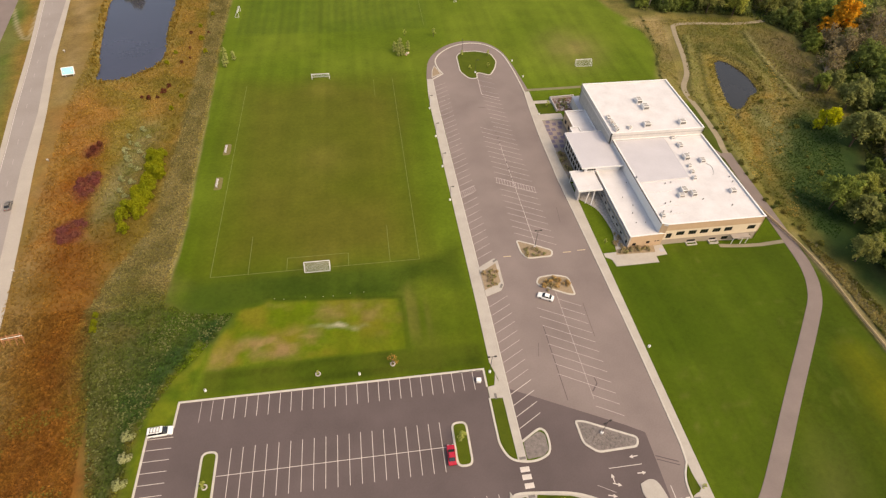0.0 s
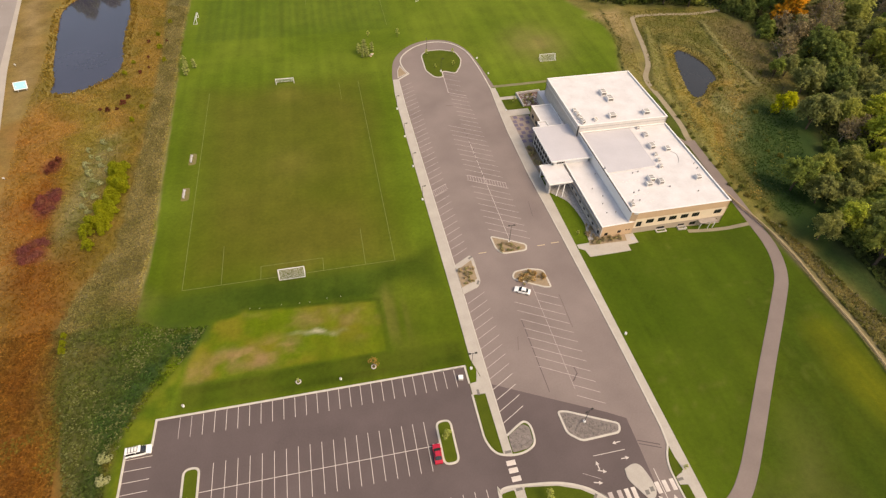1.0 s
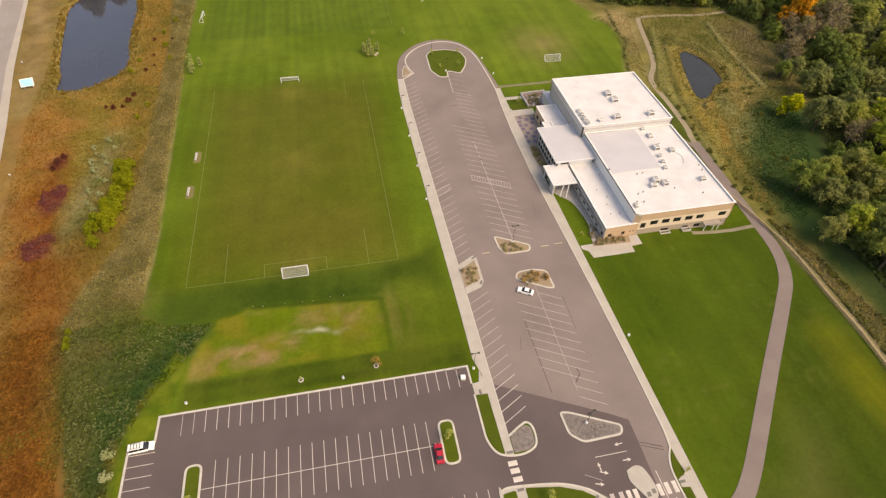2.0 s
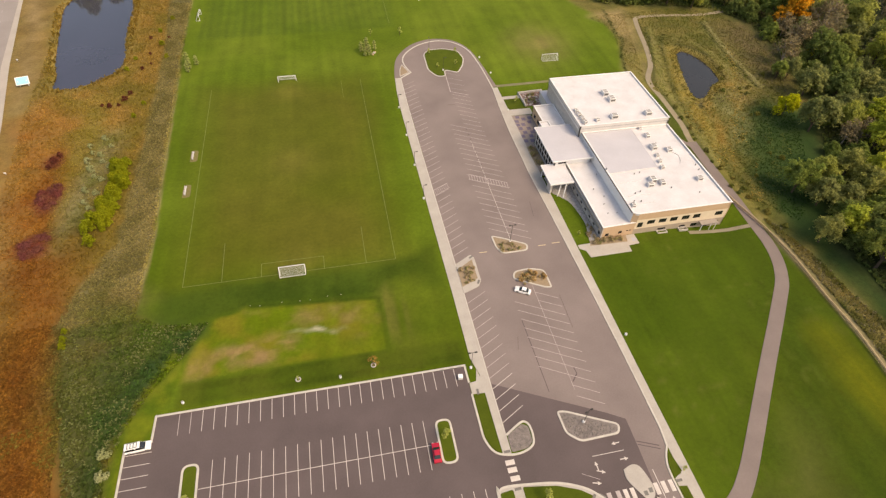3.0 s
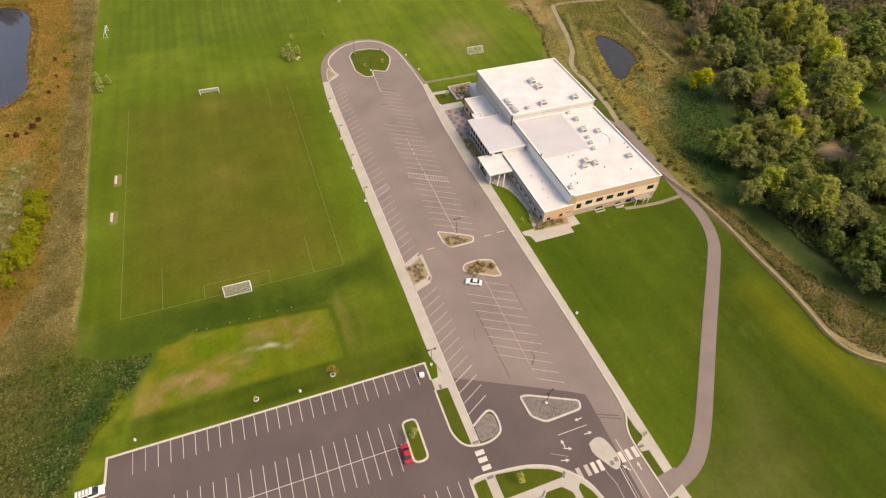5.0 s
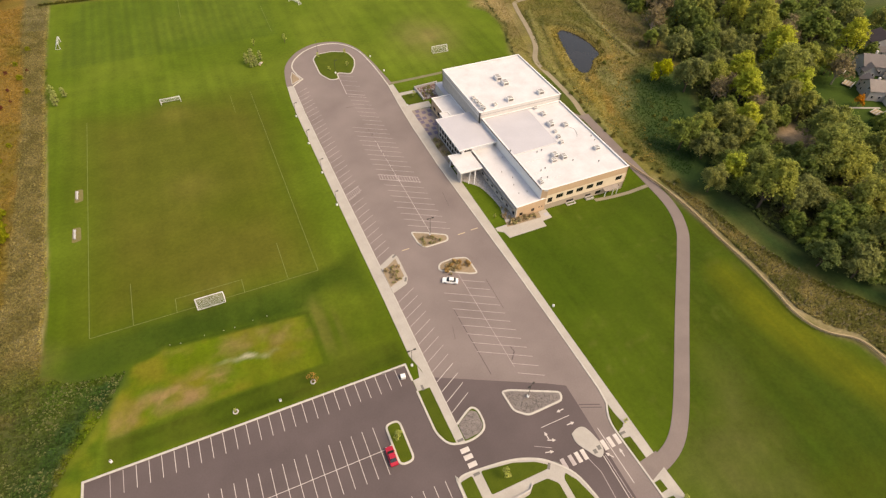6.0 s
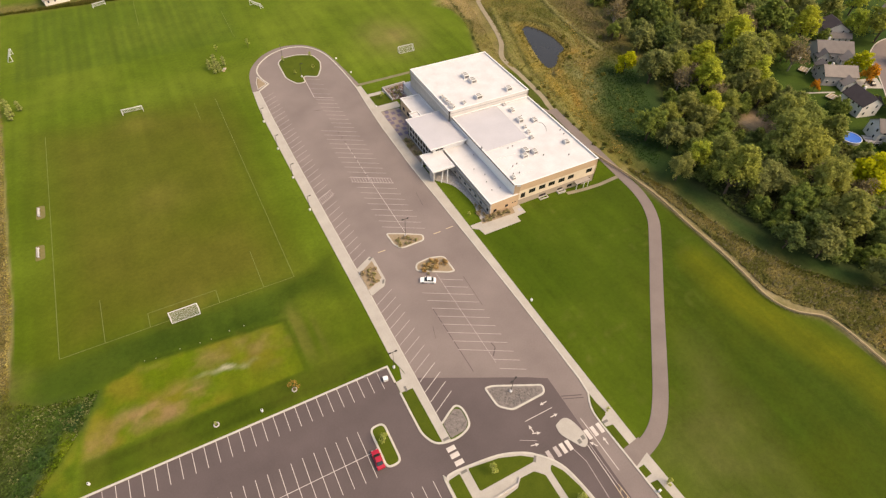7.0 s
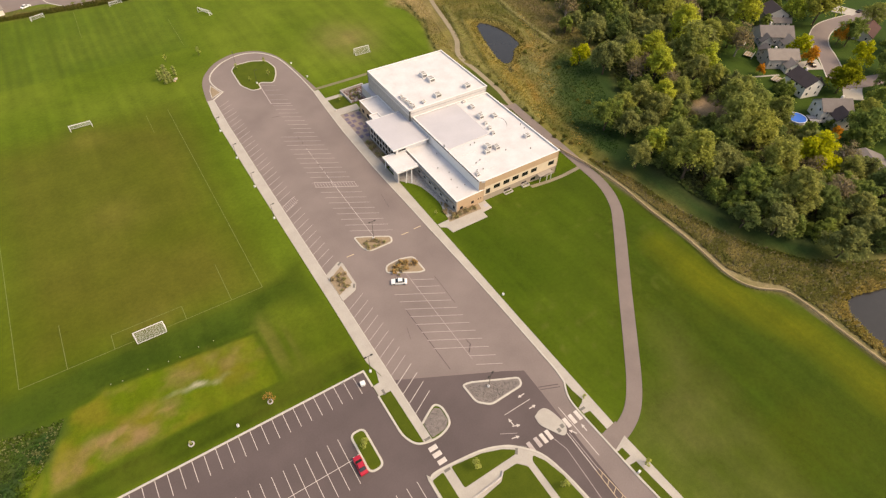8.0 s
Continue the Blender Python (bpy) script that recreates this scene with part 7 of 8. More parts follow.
# ---- tall grass, reeds, brush: what nobody could count ----
def tuft_material():
    m = bpy.data.materials.new("tall_grass")
    m.use_nodes = True
    N, L = m.node_tree.nodes, m.node_tree.links
    b = N["Principled BSDF"]
    b.inputs["Roughness"].default_value, b.inputs["Specular IOR Level"].default_value = 0.9, 0.1
    c, g, v, h = N.new("ShaderNodeVertexColor"), N.new("ShaderNodeNewGeometry"), N.new("ShaderNodeMapRange"), N.new("ShaderNodeHueSaturation")
    c.layer_name = "tint"
    v.inputs["To Min"].default_value, v.inputs["To Max"].default_value = 0.85, 1.3
    L.new(g.outputs["Random Per Island"], v.inputs["Value"]), L.new(v.outputs[0], h.inputs["Value"])
    L.new(c.outputs[0], h.inputs["Color"]), L.new(h.outputs[0], b.inputs["Base Color"])
    t, mx = N.new("ShaderNodeBsdfTranslucent"), N.new("ShaderNodeMixShader")
    mx.inputs[0].default_value = 0.5
    L.new(h.outputs[0], t.inputs[0]), L.new(b.outputs[0], mx.inputs[1]), L.new(t.outputs[0], mx.inputs[2])
    L.new(mx.outputs[0], N["Material Output"].inputs["Surface"])
    return m


M_TUFT = tuft_material()


def tufts(name, label, outline, count, height, seed, gain=(1.2, 1.15, 1.1), keep_out=(), blades=5, spread=0.45, tint=None, near=None, vary=(0.82, 1.28)):
    """Grass tufts over an outline, each of a few bent blades, in the colour of the land that they stand on."""
    rr = np.random.default_rng(seed)
    pts = np.array(outline)
    lo, hi = np.maximum(pts.min(0), (-150, -30)), np.minimum(pts.max(0), (225, 330))
    x, y = rr.uniform(lo[0], hi[0], count * 3), rr.uniform(lo[1], hi[1], count * 3)
    ok = inside(x, y, outline)
    for p in keep_out:
        ok &= ~inside(x, y, p)
    if near is not None:
        ok &= near(x, y)
    x, y = x[ok][:count], y[ok][:count]
    k = len(x)
    co = np.empty(len(ground.data.vertices) * 3, np.float32)
    ground.data.vertices.foreach_get("co", co)
    co = co.reshape(-1, 3)
    col = np.empty(len(co) * 4, np.float32)
    ground.data.color_attributes["tint"].data.foreach_get("color", col)
    col = col.reshape(-1, 4)[:, :3]
    xs = np.unique(co[:, 0])
    ys = np.unique(co[:, 1])
    ix = np.clip(np.searchsorted(xs, x), 0, len(xs) - 1)
    iy = np.clip(np.searchsorted(ys, y), 0, len(ys) - 1)
    idx = iy * len(xs) + ix
    base = col[idx] * np.array(gain) if tint is None else np.tile(np.array(tint), (k, 1))
    base = base * rr.uniform(*vary, (k, 1))
    z = co[idx, 2] - 0.1
    a = rr.uniform(0, 6.283, (k, blades))
    h = height * rr.uniform(0.5, 1.3, (k, 1)) * rr.uniform(0.7, 1.2, (k, blades))
    w = spread * rr.uniform(0.25, 0.5, (k, blades))
    lean = spread * rr.uniform(0.4, 1.3, (k, blades))
    c, s = np.cos(a), np.sin(a)
    X, Y, Z = x[:, None], y[:, None], z[:, None]
    root = np.stack([X + 0 * c, Y + 0 * c, Z + 0 * c], -1)
    side = np.stack([-s * w, c * w, 0 * c], -1)
    mid = root + np.stack([c * lean * 0.5, s * lean * 0.5, h * 0.7], -1)
    tip = root + np.stack([c * lean * 1.1, s * lean * 1.1, h], -1)
    v = np.stack([root - side * 0.5, root + side * 0.5, mid + side, tip, mid - side], 2).reshape(-1, 3)
    n = len(v) // 5
    f = np.arange(n * 5).reshape(-1, 5)
    ob = mesh_np(name, v, f, M_TUFT)
    at = ob.data.color_attributes.new("tint", "FLOAT_COLOR", "POINT")
    at.data.foreach_set("color", np.c_[np.repeat(base, blades * 5, 0), np.ones(n * 5)].astype(np.float32).ravel())
    return tagged(ob, label, "tall grass", kind="stuff")


tufts("wetland_grass", "rust and straw coloured tall wetland grass", [(-62, 100), (-62, 200), (-66, 330), (-128, 330), (-117, 205), (-109, 150), (-102, 100)], 24000, 0.3, 61, (1.5, 1.55, 1.4), spread=0.4, vary=(0.8, 1.35), keep_out=[POND_W])
tufts("wetland_grass", "rust-brown and olive brush beside the highway", [(-66, 25), (-73, 74), (-78, 100), (-101, 100), (-96, 60), (-92, 25)], 13000, 0.35, 62, (1.5, 1.55, 1.4), spread=0.44, vary=(0.62, 1.5))
tufts("olive_brush", "olive-yellow leafy weeds among rust-brown grass", [(-66, 30), (-72, 72), (-92, 68), (-90, 30)], 2200, 0.35, 63, tint=(0.20, 0.165, 0.035), near=lambda x, y: fbm(x, y, 7, 33) > 0.44, spread=0.4, vary=(0.7, 1.4))
tufts("scrub_weeds", "pale green leafy weeds on dark scrub", SCRUB, 3600, 0.4, 64, tint=(0.21, 0.225, 0.095), near=lambda x, y: (y > 30) & (fbm(x, y, 8, 35) > 0.42), spread=0.32)
tufts("scrub_grass", "dark green rough grass", SCRUB, 6000, 0.35, 65, gain=(1.5, 1.6, 1.3), vary=(0.6, 1.5), near=lambda x, y: y > 30)
tufts("meadow_grass", "golden-olive tall meadow grass round a pond", [(133, 255), (139, 240), (132, 206), (136, 181), (138, 171), (135, 146), (134, 112), (145, 100), (160, 112), (178, 145), (198, 186), (209, 222), (205, 250), (180, 258)], 17000, 0.28, 66, (1.55, 1.65, 1.5), spread=0.36, keep_out=[POND_E, [(140, 190), (134, 190), (152, 250), (158, 250)]])
MEADOW = [(134, 108), (135, 146), (138, 171), (150, 172), (172, 180), (182, 205), (200, 232), (212, 236), (205, 190), (186, 162), (168, 136), (150, 114)]
band = lambda x, y: noise2(x - 0.5 * y, (y + 0.5 * x) / 6, 3.4, 64)
tufts("meadow_plumes", "golden seed-headed grass in drifts along the meadow slope", MEADOW, 2400, 0.3, 75, tint=(0.40, 0.30, 0.09), spread=0.5, near=lambda x, y: (band(x, y) > 0.55) & (x - 0.5 * y < 84))
tufts("meadow_weeds", "dark olive broad weeds in drifts along the meadow slope", MEADOW, 1500, 0.22, 76, tint=(0.15, 0.165, 0.045), spread=0.55, near=lambda x, y: band(x, y) < 0.42)
tufts("meadow_weeds", "pale dead stalks in the brown upper meadow", MEADOW, 900, 0.35, 77, tint=(0.21, 0.165, 0.10), spread=0.45, near=lambda x, y: y > 170)
SLOPE = [(133.6, 104), (135.5, 100), (139.5, 84), (141, 66), (146, 47), (157, 31), (173, 20), (200, 8), (196, -25), (143, -25), (143, 14), (141.8, 28), (135.8, 34), (133, 41), (134.4, 58), (134.6, 77)]
tufts("slope_grass", "dry straw and olive tall grass below the timber fence", SLOPE, 21000, 0.75, 67, (2.0, 1.92, 1.6), spread=0.32, keep_out=[POND_SE])
tufts("slope_weeds", "pale seed-headed weeds below the timber fence", SLOPE, 1500, 1.0, 73, tint=(0.30, 0.26, 0.15), spread=0.4, keep_out=[POND_SE])
tufts("slope_weeds", "dark green brambles below the timber fence", SLOPE, 900, 0.8, 74, tint=(0.10, 0.125, 0.035), spread=0.5, keep_out=[POND_SE], near=lambda x, y: fbm(x, y, 9, 55) > 0.5)
tufts("tall_grass", "grey-olive tall grass beside the mown lawn", TALL_GREY, 11000, 0.4, 90, (2.1, 2.05, 1.8), spread=0.34, near=lambda x, y: y < 300)
# weeds on that edge, their tint darkened to stand for its shade
tufts("field_edge_weeds", "rough weeds along the unmown field edge, tinted dark for its shade", [(127, 196), (136, 196), (146, 262), (140, 264)], 260, 0.5, 91, tint=(0.10, 0.115, 0.034), spread=0.45, near=lambda x, y: away(x, y, FIELD_EDGE, False) < 0.9)
tufts("understorey", "dark green undergrowth beneath the trees", WOODS, 9000, 1.0, 68, gain=(2.2, 2.3, 1.9), spread=0.9, near=lambda x, y: (x < 225) & (np.hypot(x - 202, y - 103) > 9))
tufts("pond_reeds", "tall straw-coloured reeds at the water's edge", [(-135, 200), (-70, 200), (-70, 335), (-135, 335)], 2600, 1.0, 69, gain=(1.4, 1.3, 1.0), keep_out=[POND_W], near=lambda x, y: away(x, y, POND_W) < 3.5)
tufts("pond_reeds", "tall straw-coloured reeds at the water's edge", [(140, 165), (180, 165), (180, 225), (140, 225)], 1300, 0.5, 70, gain=(1.25, 1.35, 1.3), keep_out=[POND_E], near=lambda x, y: away(x, y, POND_E) < 3.5)
tufts("pond_reeds", "tall straw-coloured reeds at the water's edge", [(135, -30), (195, -30), (195, 30), (135, 30)], 1600, 1.0, 71, gain=(1.35, 1.3, 1.05), keep_out=[POND_SE], near=lambda x, y: away(x, y, POND_SE) < 4)
tufts("bank_brush", "brown and green brush on the bank beyond the pitch", [(-70, 329), (20, 323), (24, 333), (-70, 341)], 1600, 1.1, 72)


def stones(name, label, outline, count, size, seed, z=0.12, mat=None):
    """Loose landscape stones, uneven little rocks of many sizes."""
    rr = np.random.default_rng(seed)
    pts = np.array(outline)
    lo, hi = pts.min(0), pts.max(0)
    x, y = rr.uniform(lo[0], hi[0], count * 3), rr.uniform(lo[1], hi[1], count * 3)
    ok = inside(x, y, outline)
    x, y = x[ok][:count], y[ok][:count]
    V, F = [], []
    base = np.array([(1, 0, 0), (0.3, 0.95, 0), (-0.8, 0.6, 0), (-0.8, -0.6, 0), (0.3, -0.95, 0), (0.1, 0.1, 0.8)])
    for i, (a, b) in enumerate(zip(x, y)):
        s = size * rr.uniform(0.4, 1.4)
        t = rr.uniform(0, 6.28)
        R = np.array(((math.cos(t), -math.sin(t), 0), (math.sin(t), math.cos(t), 0), (0, 0, 1)))
        V.append((base * rr.uniform(0.7, 1.2, base.shape) * s) @ R.T + (a, b, z - 0.03))
        F += [[i * 6 + q, i * 6 + (q + 1) % 5, i * 6 + 5] for q in range(5)]
    return tagged(mesh_np(name, np.concatenate(V), F, mat or M_ROCK), label, "stones", kind="stuff")


stones("bed_stones", "loose dark grey stones in a kerbed island", [(43.4, 50.8), (54.8, 45.6), (54.4, 44.4), (45.6, 44.2), (43.4, 46.6)], 420, 0.22, 80)
stones("bed_stones", "loose grey stones in a kerbed tip", [(29.4, 48.0), (33.2, 49.9), (34.2, 49.0), (34.2, 46), (33.0, 45), (29.4, 44.6)], 160, 0.2, 81)
stones("bed_stones", "grey stones and boulders beside the wing", [(69, 128), (71, 125.4), (73.4, 121.2), (74.4, 112), (73.3, 107), (75.5, 105), (75.5, 134), (69, 134)], 420, 0.3, 82, 0.08, M_ROCK_P)
stones("garden_boulders", "pale boulders in the walled garden", [(76.2, 181), (76.2, 188.8), (84.5, 189.4), (82, 181)], 60, 0.55, 83, 0.12, M_ROCK_P)

# ---- lamps, goals, fence, signs ----
def lamp_post(x, y, z=0.0, h=7.2, heads=2, turn=0.0, base=True):
    root = empty("lamp_post", pose(x, y, z, 0, 0, turn), "dark bronze car-park lamp on a pale round base" if base else "dark bronze car-park lamp post", "lamp post", "car-park lamps")
    if base:
        part("base", rod(bmesh.new(), (0, 0, -0.1), (0, 0, 0.6), 0.34, 0.32, 14), M_WHITE, root, "pale concrete base")
    part("pole", rod(bmesh.new(), (0, 0, 0.5), (0, 0, h), 0.075, 0.05), M_DARKMETAL, root)
    for i in range(heads):
        s = (-1) ** i
        part("arm", boxes((0, s * 0.6, -0.04, 0.04, h - 0.1, h)), M_DARKMETAL, root)
        part("lamp_head", boxes((s * 0.5, s * 1.15, -0.2, 0.2, h - 0.12, h + 0.06), bevel=0.04), M_DARKMETAL, root, "flat dark lamp head")


lamp_post(25.0, 67.2, 0, 7.3)
lamp_post(47.9, 47.9, 0.1, 5.9, turn=20)
lamp_post(47.4, 107.8, 0.1, 7.6)
for y, h in ((132.4, 6.0), (150.3, 6.0), (168.5, 6.0), (187.5, 6.0)):
    lamp_post(24.7, y, 0, h, 1, 0)
lamp_post(45.4, 232.0, 0.1, 6.0, 1, 90)
lamp_post(48.2, 213.4, 0.1, 6.0, 1, 0)
for x, y in ((68.6, 69.2), (67.8, 178.6), (68.4, 208), (66.8, 222)):
    lamp_post(x, y, 0, 0.9, 0)
for x, y in ((-45.0, 70.9), (-7.7, 70.7)):
    b = empty("bollard", pose(x, y, 0), "short pale capped post in the grass", "post")
    part("post", rod(bmesh.new(), (0, 0, 0), (0, 0, 0.7), 0.3, 0.28, 12), M_WHITE, b)
    part("cap", rod(bmesh.new(), (0, 0, 0.7), (0, 0, 0.85), 0.16, 0.1, 10), M_DARKMETAL, b, "dark cap")


def goal(x, y, turn, w=7.32, h=2.44, d=1.9, fill=0.0, label="white football goal with a pale net"):
    """Posts, crossbar, back frame and a net of crossing cords."""
    root = empty("football_goal", pose(x, y, 0, 0, 0, turn), label, "goal", "football goals")
    a = w / 2
    for s in (-a, a):
        part("post", rod(bmesh.new(), (s, 0, 0), (s, 0, h), 0.1), M_WHITE, root, "white post")
        part("back_stay", rod(bmesh.new(), (s, 0.5, h), (s, d, 0.05), 0.06), M_WHITE, root, "white stay")
        part("top_stay", rod(bmesh.new(), (s, 0, h), (s, 0.5, h), 0.06), M_WHITE, root, "white stay")
        part("ground_bar", rod(bmesh.new(), (s, 0, 0.05), (s, d, 0.05), 0.06), M_WHITE, root, "white bar")
    part("crossbar", rod(bmesh.new(), (-a, 0, h), (a, 0, h), 0.1), M_WHITE, root, "white crossbar")
    part("rear_bar", rod(bmesh.new(), (-a, d, 0.05), (a, d, 0.05), 0.06), M_WHITE, root, "white bar")
    bm = bmesh.new()
    n = int(w / 0.24)
    for i in range(n + 1):
        u = -a + w * i / n
        rod(bm, (u, 0.5, h), (u, d, 0.05), 0.022, None, 3)
        rod(bm, (u, 0, h), (u, 0.5, h), 0.022, None, 3)
    for j in range(11):
        t = j / 10
        rod(bm, (-a, 0.5 + (d - 0.5) * t, h * (1 - t) + 0.05 * t), (a, 0.5 + (d - 0.5) * t, h * (1 - t) + 0.05 * t), 0.022, None, 3)
    part("net", bm, M_NET, root, "pale cord net")


goal(-18.6, 108.0, 180)
goal(-18.7, 214.6, 0)
goal(98.4, 216.2, 180)
goal(-59.4, 281.5, 90)
goal(48.3, 289.5, 0 - 60)
goal(-21.5, 321.5, 20, 6.0, 2.0, 1.5)
goal(13.5, 321.0, 15, 6.0, 2.0, 1.5)
for x, y in ((-52.0, 168.6), (-52.6, 149.6)):
    b = empty("team_bench", pose(x, y, 0, 0, 0, 90), "pale aluminium team bench beside the pitch", "bench", "team benches")
    part("seat", boxes((-2.1, 2.1, -0.2, 0.2, 0.42, 0.48)), M_FASCIA, b, "pale plank seat")
    part("backrest", boxes((-2.1, 2.1, 0.28, 0.34, 0.6, 0.8)), M_FASCIA, b, "pale plank back")
    for u in (-1.9, 0, 1.9):
        part("leg", boxes((u - 0.05, u + 0.05, -0.25, 0.32, 0, 0.42)), M_METAL, b, "metal leg")
    tagged(link("worn_patch", slab(rounded([(x - 1.0, y - 3.4), (x + 1.6, y - 3.0), (x + 1.5, y + 3.2), (x - 0.9, y + 3.5)], 0.8), -0.1, 0.012), surface("trodden_earth", (0.19, 0.15, 0.07), (0.12, 0.12, 0.03), 1.0, 5.0, 0.5, 0.95, 0.2, 0.02)), "trodden bare patch at a team bench", "bare earth", kind="structure")

for x, y in ((-30.3, 97.5), (-27.7, 97.0), (-21.8, 97.1), (-16.9, 96.7), (-14.1, 96.5), (-9.3, 97.0), (-5.5, 96.9)):
    c = empty("training_cone", pose(x, y, 0), "small white training cone on the grass", "cone", "training cones")
    part("cone", rod(bmesh.new(), (0, 0, 0), (0, 0, 0.22), 0.11, 0.04, 10), M_CONC, c)
rocks = empty("rock_group", pose(19.6, 232.6, 0), "pale and red-brown rocks beside young trees", "rocks")
for i, (x, y, q) in enumerate(((0.6, 0.9, 0.7), (0.0, -0.6, 0.45), (-0.5, 0.2, 0.5), (1.2, 1.6, 0.4))):
    bm = bmesh.new()
    bmesh.ops.create_icosphere(bm, subdivisions=2, radius=q)
    for v in bm.verts:
        v.co *= 1 + 0.25 * noise.noise(v.co * 2.0 + Vector((i * 7, 0, 0)))
        v.co.z *= 0.6
    part("rock", bm, M_CONC if i % 2 == 0 else M_BRICK, rocks).matrix_basis = pose(x, y, q * 0.3)

# timber fence above the woods
FENCE = smooth_line([(127.2, 118), (128.6, 110), (130.6, 101), (131.8, 92), (132.2, 83), (131.7, 71), (131.9, 58), (130.8, 46), (130.2, 40.5), (131.2, 35), (134, 31), (139.2, 26.6), (140.4, 20), (140.2, 10), (140.3, -3), (141, -20)], 4)
fence = empty("timber_fence", None, "weathered tan timber rail fence along the slope", "fence")
part("top_rail", strip(FENCE, 0.34, 0.95, 1.07), M_WOOD, fence, "flat top rail")
part("lower_rail", strip(FENCE, 0.14, 0.4, 0.62), M_WOOD, fence, "lower rail")
part("foot_board", strip(offset_line(FENCE, 0.35), 0.3, -0.1, 0.14), M_WOOD, fence, "kick board")
run = 0.0
post = boxes((-0.09, 0.09, -0.09, 0.09, -0.2, 0.96))
post_me = bpy.data.meshes.new("post")
post.to_mesh(post_me)
post.free()
post_me.materials.append(M_WOOD)
for a, b in zip(FENCE, FENCE[1:]):
    d = Vector(b) - Vector(a)
    share("post", post_me, fence, pose(a[0], a[1], 0, 0, 0, math.degrees(math.atan2(d.y, d.x))))

# signs by the highway
sign = empty("highway_sign", pose(-122.6, 226.4, 0, 0, 0, 12), "pale blue and white panel sign on two posts", "sign")
M_SIGNBLUE = surface("pale_blue_panel", (0.30, 0.62, 0.68), (0.24, 0.52, 0.60), 0.6, 4.0, 0.4, 0.5, 0.0)
panel = part("panel", boxes((-2.4, 2.4, -0.12, 0.12, 1.8, 5.2)), M_WHITE, sign, "white edged panel")
part("face", boxes((-2.1, 2.1, -0.16, -0.12, 2.05, 4.95)), M_SIGNBLUE, panel, "pale blue face")
panel.matrix_basis = pose(0, 0, 1.2, -52, 0, 0) @ pose(0, 0, -1.8)
for u in (-1.5, 1.5):
    part("post", rod(bmesh.new(), (u, 0.9, 0), (u, 0.9, 2.6), 0.12), M_WHITE, sign, "white post")
frame_ = empty("sign_frame", pose(-95.6, 91.6, 0, 0, 0, 8), "orange-brown timber sign frame leaning by the highway", "sign")
M_ORANGE = surface("orange_timber", (0.48, 0.22, 0.10), (0.34, 0.16, 0.08), 1.0, 6.0, 0.5, 0.8, 0.2, 0.01)
for j in range(3):
    part("rail", boxes((-2.6, 2.6, -0.06, 0.06, 1.0 + 0.7 * j, 1.22 + 0.7 * j)), M_ORANGE if j != 1 else M_SIDING, frame_)
for i in range(4):
    part("post", rod(bmesh.new(), (-2.3 + 1.53 * i, 0, 0), (-2.3 + 1.53 * i, 0.25, 2.9), 0.09), M_ORANGE, frame_)
    part("brace", rod(bmesh.new(), (-2.3 + 1.53 * i, 0.1, 2.2), (-1.9 + 1.53 * i, -1.5, 0), 0.07), M_ORANGE, frame_)
for x, y in ((-112.2, 168.5), (-104.6, 116.5), (-131.5, 249)):
    m = empty("marker_post", pose(x, y, 0), "small white roadside marker", "marker post", "roadside markers")
    part("post", boxes((-0.08, 0.08, -0.08, 0.08, 0, 1.1)), M_METAL, m)
    part("plate", boxes((-0.35, 0.35, -0.12, -0.08, 0.6, 1.2)), M_WHITE, m, "white plate")
bin_ = empty("utility_box", pose(21.7, 64.9, 0.03, 0, 0, -8), "white utility box standing on the asphalt", "box")
part("body", boxes((-0.55, 0.55, -0.5, 0.5, 0, 0.95), bevel=0.06), M_WHITE, bin_)
part("lid", boxes((-0.6, 0.6, -0.55, 0.55, 0.95, 1.05), bevel=0.03), M_CARWHITE, bin_, "white lid")
for x, y in ((17.6, 67.9), (20.2, 67.9), (22.0, 67.9)):
    g = empty("drain_inlet", pose(x, y, 0.04), "dark kerb drain inlet", "drain", "drains")
    part("grate", boxes((-0.5, 0.5, -0.22, 0.12, 0.0, 0.14)), M_VENT, g)
for x, y, turn in ((28.0, 44.6, 0), (25.1, 60.4, 90), (28.0, 36.2, 0), (34.0, 104.0, 30), (33.9, 94.2, 60), (63.8, 31.0, 0), (45.6, 31.2, -40), (43.7, 31.3, 50)):
    g = empty("tactile_plate", pose(x, y, 0.125, 0, 0, turn), "dark tactile plate in a kerb ramp", "tactile plate", "tactile plates")
    part("plate", boxes((-0.75, 0.75, -0.3, 0.3, 0.0, 0.05 if (x, y) in ((34.0, 104.0), (33.9, 94.2)) else 0.03)), M_VENT, g)
tagged(link("seat_wall", strip([(28.6, 28.0), (37.2, 28.4), (38.3, 29.4)], 0.35, 0, 0.5), M_STONE), "low grey seat wall by the entrance lawn", "seat wall")

pedestal = empty("utility_pedestal", pose(63.9, 12.8, 0.12, 0, 0, 10), "small pale utility pedestal in a grass verge", "pedestal")
part("body", boxes((-0.28, 0.28, -0.22, 0.22, 0, 0.8), bevel=0.05), M_WHITE, pedestal)
part("cap", boxes((-0.32, 0.32, -0.26, 0.26, 0.8, 0.9), bevel=0.03), M_FASCIA, pedestal, "pale cap")
hydrant = empty("fire_hydrant", pose(67.2, 13.5, 0.05), "dark fire hydrant on the pavement's edge", "hydrant")
part("barrel", rod(bmesh.new(), (0, 0, 0), (0, 0, 0.7), 0.17, 0.15, 12), M_DARKMETAL, hydrant)
part("bonnet", rod(bmesh.new(), (0, 0, 0.7), (0, 0, 0.88), 0.19, 0.07, 12), M_DARKMETAL, hydrant)
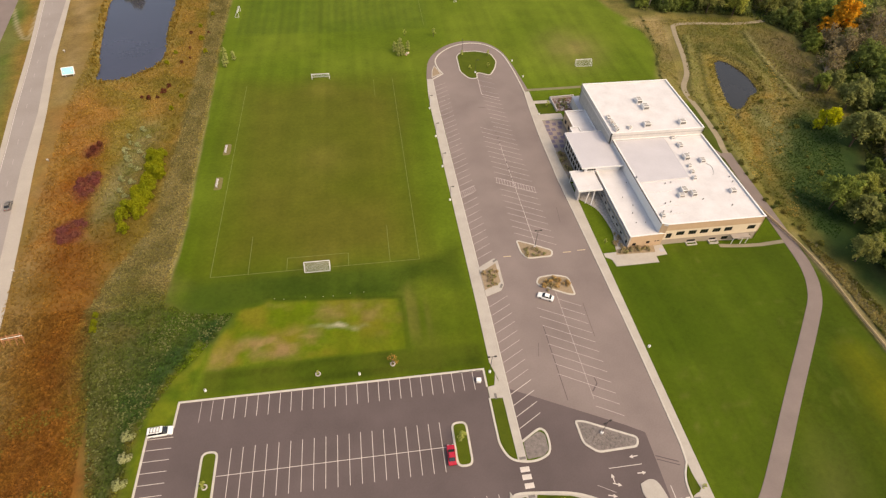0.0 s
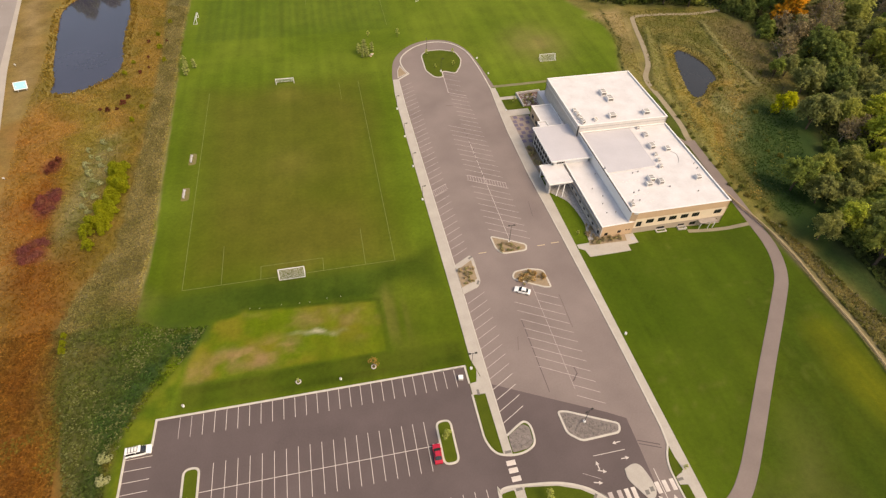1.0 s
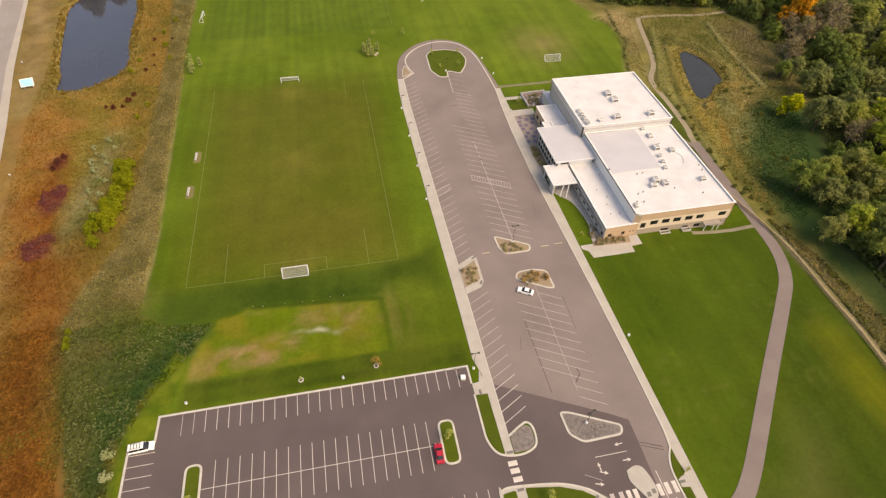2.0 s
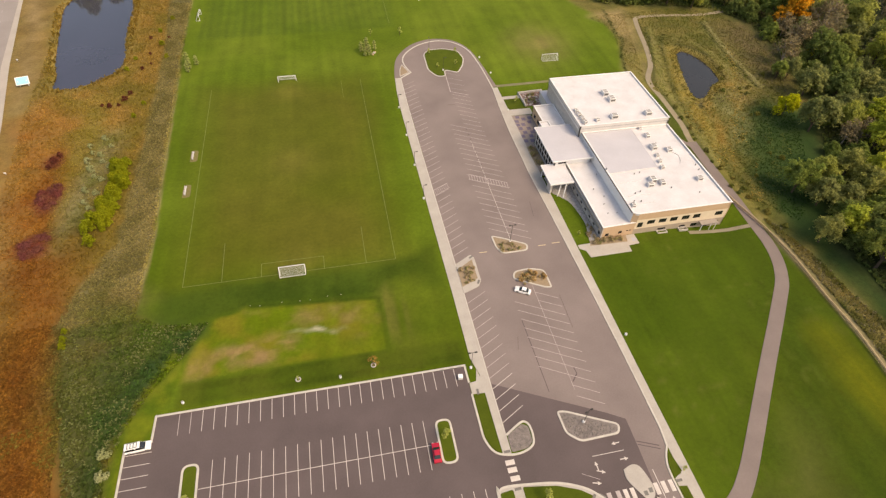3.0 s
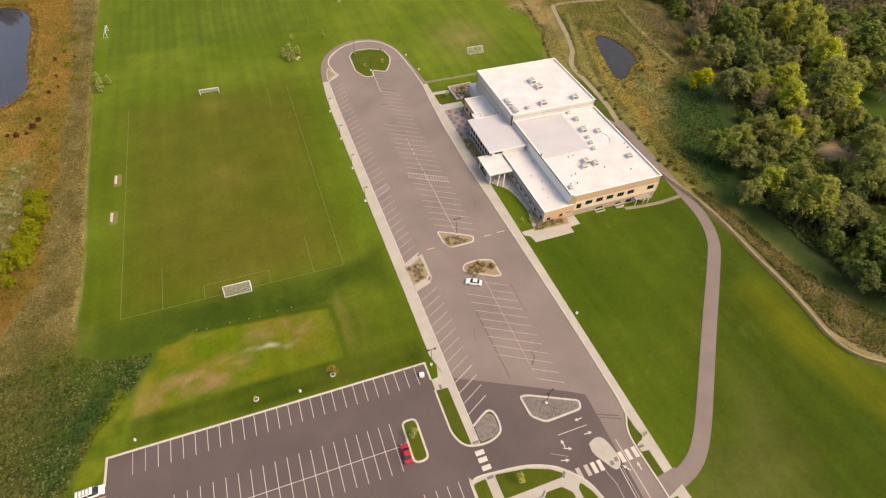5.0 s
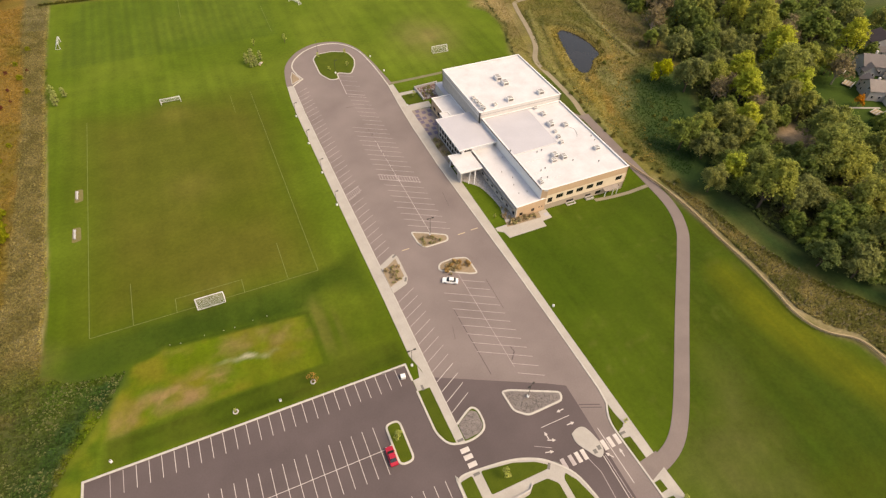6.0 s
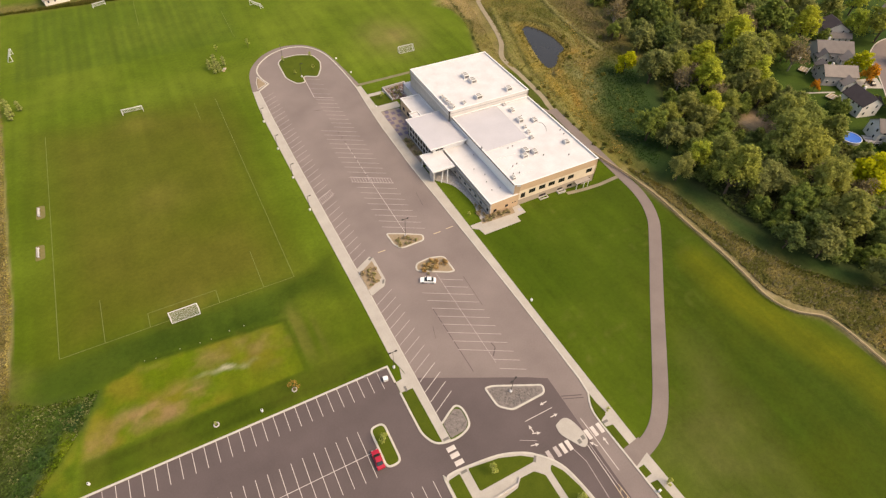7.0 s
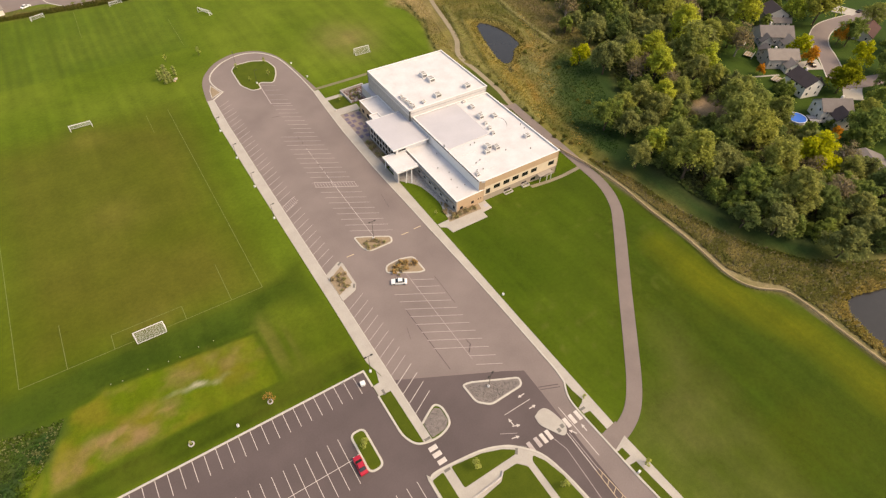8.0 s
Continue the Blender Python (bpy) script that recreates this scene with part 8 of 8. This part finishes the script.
part("outlet", rod(bmesh.new(), (-0.27, 0, 0.5), (0.27, 0, 0.5), 0.08, None, 10), M_METAL, hydrant, "grey outlets")

# ---- vehicles ----
def wheel(parent, x, y, r=0.33, w=0.22):
    t = part("wheel", rod(bmesh.new(), (0, -w / 2, 0), (0, w / 2, 0), r, None, 16), M_TYRE, parent, "black tyre")
    part("rim", rod(bmesh.new(), (0, -w / 2 - 0.01, 0), (0, w / 2 + 0.01, 0), r * 0.6, None, 12), M_METAL, t, "grey rim")
    t.matrix_basis = Matrix.Translation((x, y, r))


def shell(profile, half, taper=0.0, z_ref=0.9):
    """A body from a side outline, rounded in towards its top."""
    bm = bmesh.new()
    rows = []
    for s in (-1, -0.86, 0.86, 1):
        row = []
        for x, z in profile:
            y = half * s - (math.copysign(taper, s) * max(0, z - z_ref))
            inset = 0.06 if abs(s) == 1 else 0.0
            row.append(bm.verts.new((x * (1 - inset * 0.25), y, z - (inset if z > 0.45 else -inset * 0.5))))
        rows.append(row)
    for a, b in zip(rows, rows[1:]):
        for i in range(len(profile)):
            bm.faces.new((a[i - 1], a[i], b[i], b[i - 1]))
    bm.faces.new(rows[0]), bm.faces.new(rows[-1][::-1])
    bmesh.ops.recalc_face_normals(bm, faces=bm.faces)
    return bm


def car(x, y, turn, paint, label, z=0.04, length=4.7, half=0.9, kind="sedan", category="car"):
    root = empty("parked_car", pose(x, y, z, 0, 0, turn), label, category, "vehicles")
    a = length / 2
    body = shell([(-a, 0.35), (-a + 0.05, 0.78), (-a + 0.9, 0.92), (a - 1.2, 0.92), (a - 0.15, 0.72), (a, 0.4), (a - 0.1, 0.25), (-a + 0.1, 0.25)], half)
    part("body", body, paint, root)
    if kind == "sedan":
        cab, glass = [(-a + 0.8, 0.88), (-a + 1.35, 1.40), (0.35, 1.43), (a - 1.35, 0.9)], [(-a + 0.72, 0.90), (-a + 1.30, 1.36), (0.42, 1.38), (a - 1.22, 0.9)]
        roof = (-a + 1.4, 0.3, -half + 0.28, half - 0.28, 1.38, 1.46)
    else:
        cab, glass = [(-a + 0.1, 0.88), (-a + 0.25, 1.78), (a - 1.9, 1.8), (a - 1.15, 0.9)], [(-a + 0.08, 1.0), (-a + 0.18, 1.66), (a - 1.84, 1.68), (a - 1.05, 0.95)]
        roof = (-a + 0.28, a - 1.95, -half + 0.2, half - 0.2, 1.72, 1.84)
    g = part("cabin_glass", shell(glass, half - 0.12, 0.25), M_GLASS, root, "dark glass")
    part("roof", boxes(roof, bevel=0.05), paint, root)
    for u in (cab[1][0] + 0.15, 0.1 if kind == "sedan" else -0.3):
        part("pillar", boxes((u - 0.06, u + 0.06, -half + 0.2, half - 0.2, 0.9, roof[4] + 0.02)), paint, root)
    for s in (-1, 1):
        part("headlight", boxes((a - 0.25, a - 0.02, s * half * 0.62 - 0.17, s * half * 0.62 + 0.17, 0.55, 0.7), bevel=0.03), M_FASCIA, root, "clear headlight")
        part("tail_light", boxes((-a - 0.01, -a + 0.12, s * half * 0.68 - 0.15, s * half * 0.68 + 0.15, 0.6, 0.76)), M_RED, root, "red tail light")
        part("mirror", boxes((0.75, 0.92, s * (half + 0.02) - 0.08, s * (half + 0.02) + 0.08, 0.92, 1.04)), paint, root)
        for wx in (-a + 0.95, a - 0.9):
            wheel(root, wx, s * (half - 0.1))
    if kind == "van":
        rack = part("roof_rack", boxes((-1.9, 0.2, -0.62, -0.56, 1.95, 2.02), (-1.9, 0.2, 0.56, 0.62, 1.95, 2.02)), M_DARKMETAL, root, "dark roof rack")
        for i in range(4):
            part("rack_bar", boxes((-1.85 + 0.65 * i, -1.75 + 0.65 * i, -0.62, 0.62, 1.84, 1.95)), M_DARKMETAL, rack)
    return root


car(45.5, 88.5, 151, M_CARWHITE, "white saloon car beside a planted island")
car(12.1, 47.3, 88, M_RED, "red saloon car beside a grass island")
car(-53.4, 61.3, 3, M_CARWHITE, "white van with a dark roof rack in a corner bay", 0.04, 5.5, 1.0, "van", "van")
car(-116.6, 145.4, 102, M_VENT, "dark grey car on the pale highway", 0.07)
car(-25.0, 338.6, 30, M_CARWHITE, "white car on the far turning place", 0.07)
car(352.0, 122.5, -10, M_DARKMETAL, "dark car at a residential kerb", 0.06)
car(273.5, 101.5, 60, M_DARKMETAL, "dark car on a concrete driveway", 0.09)
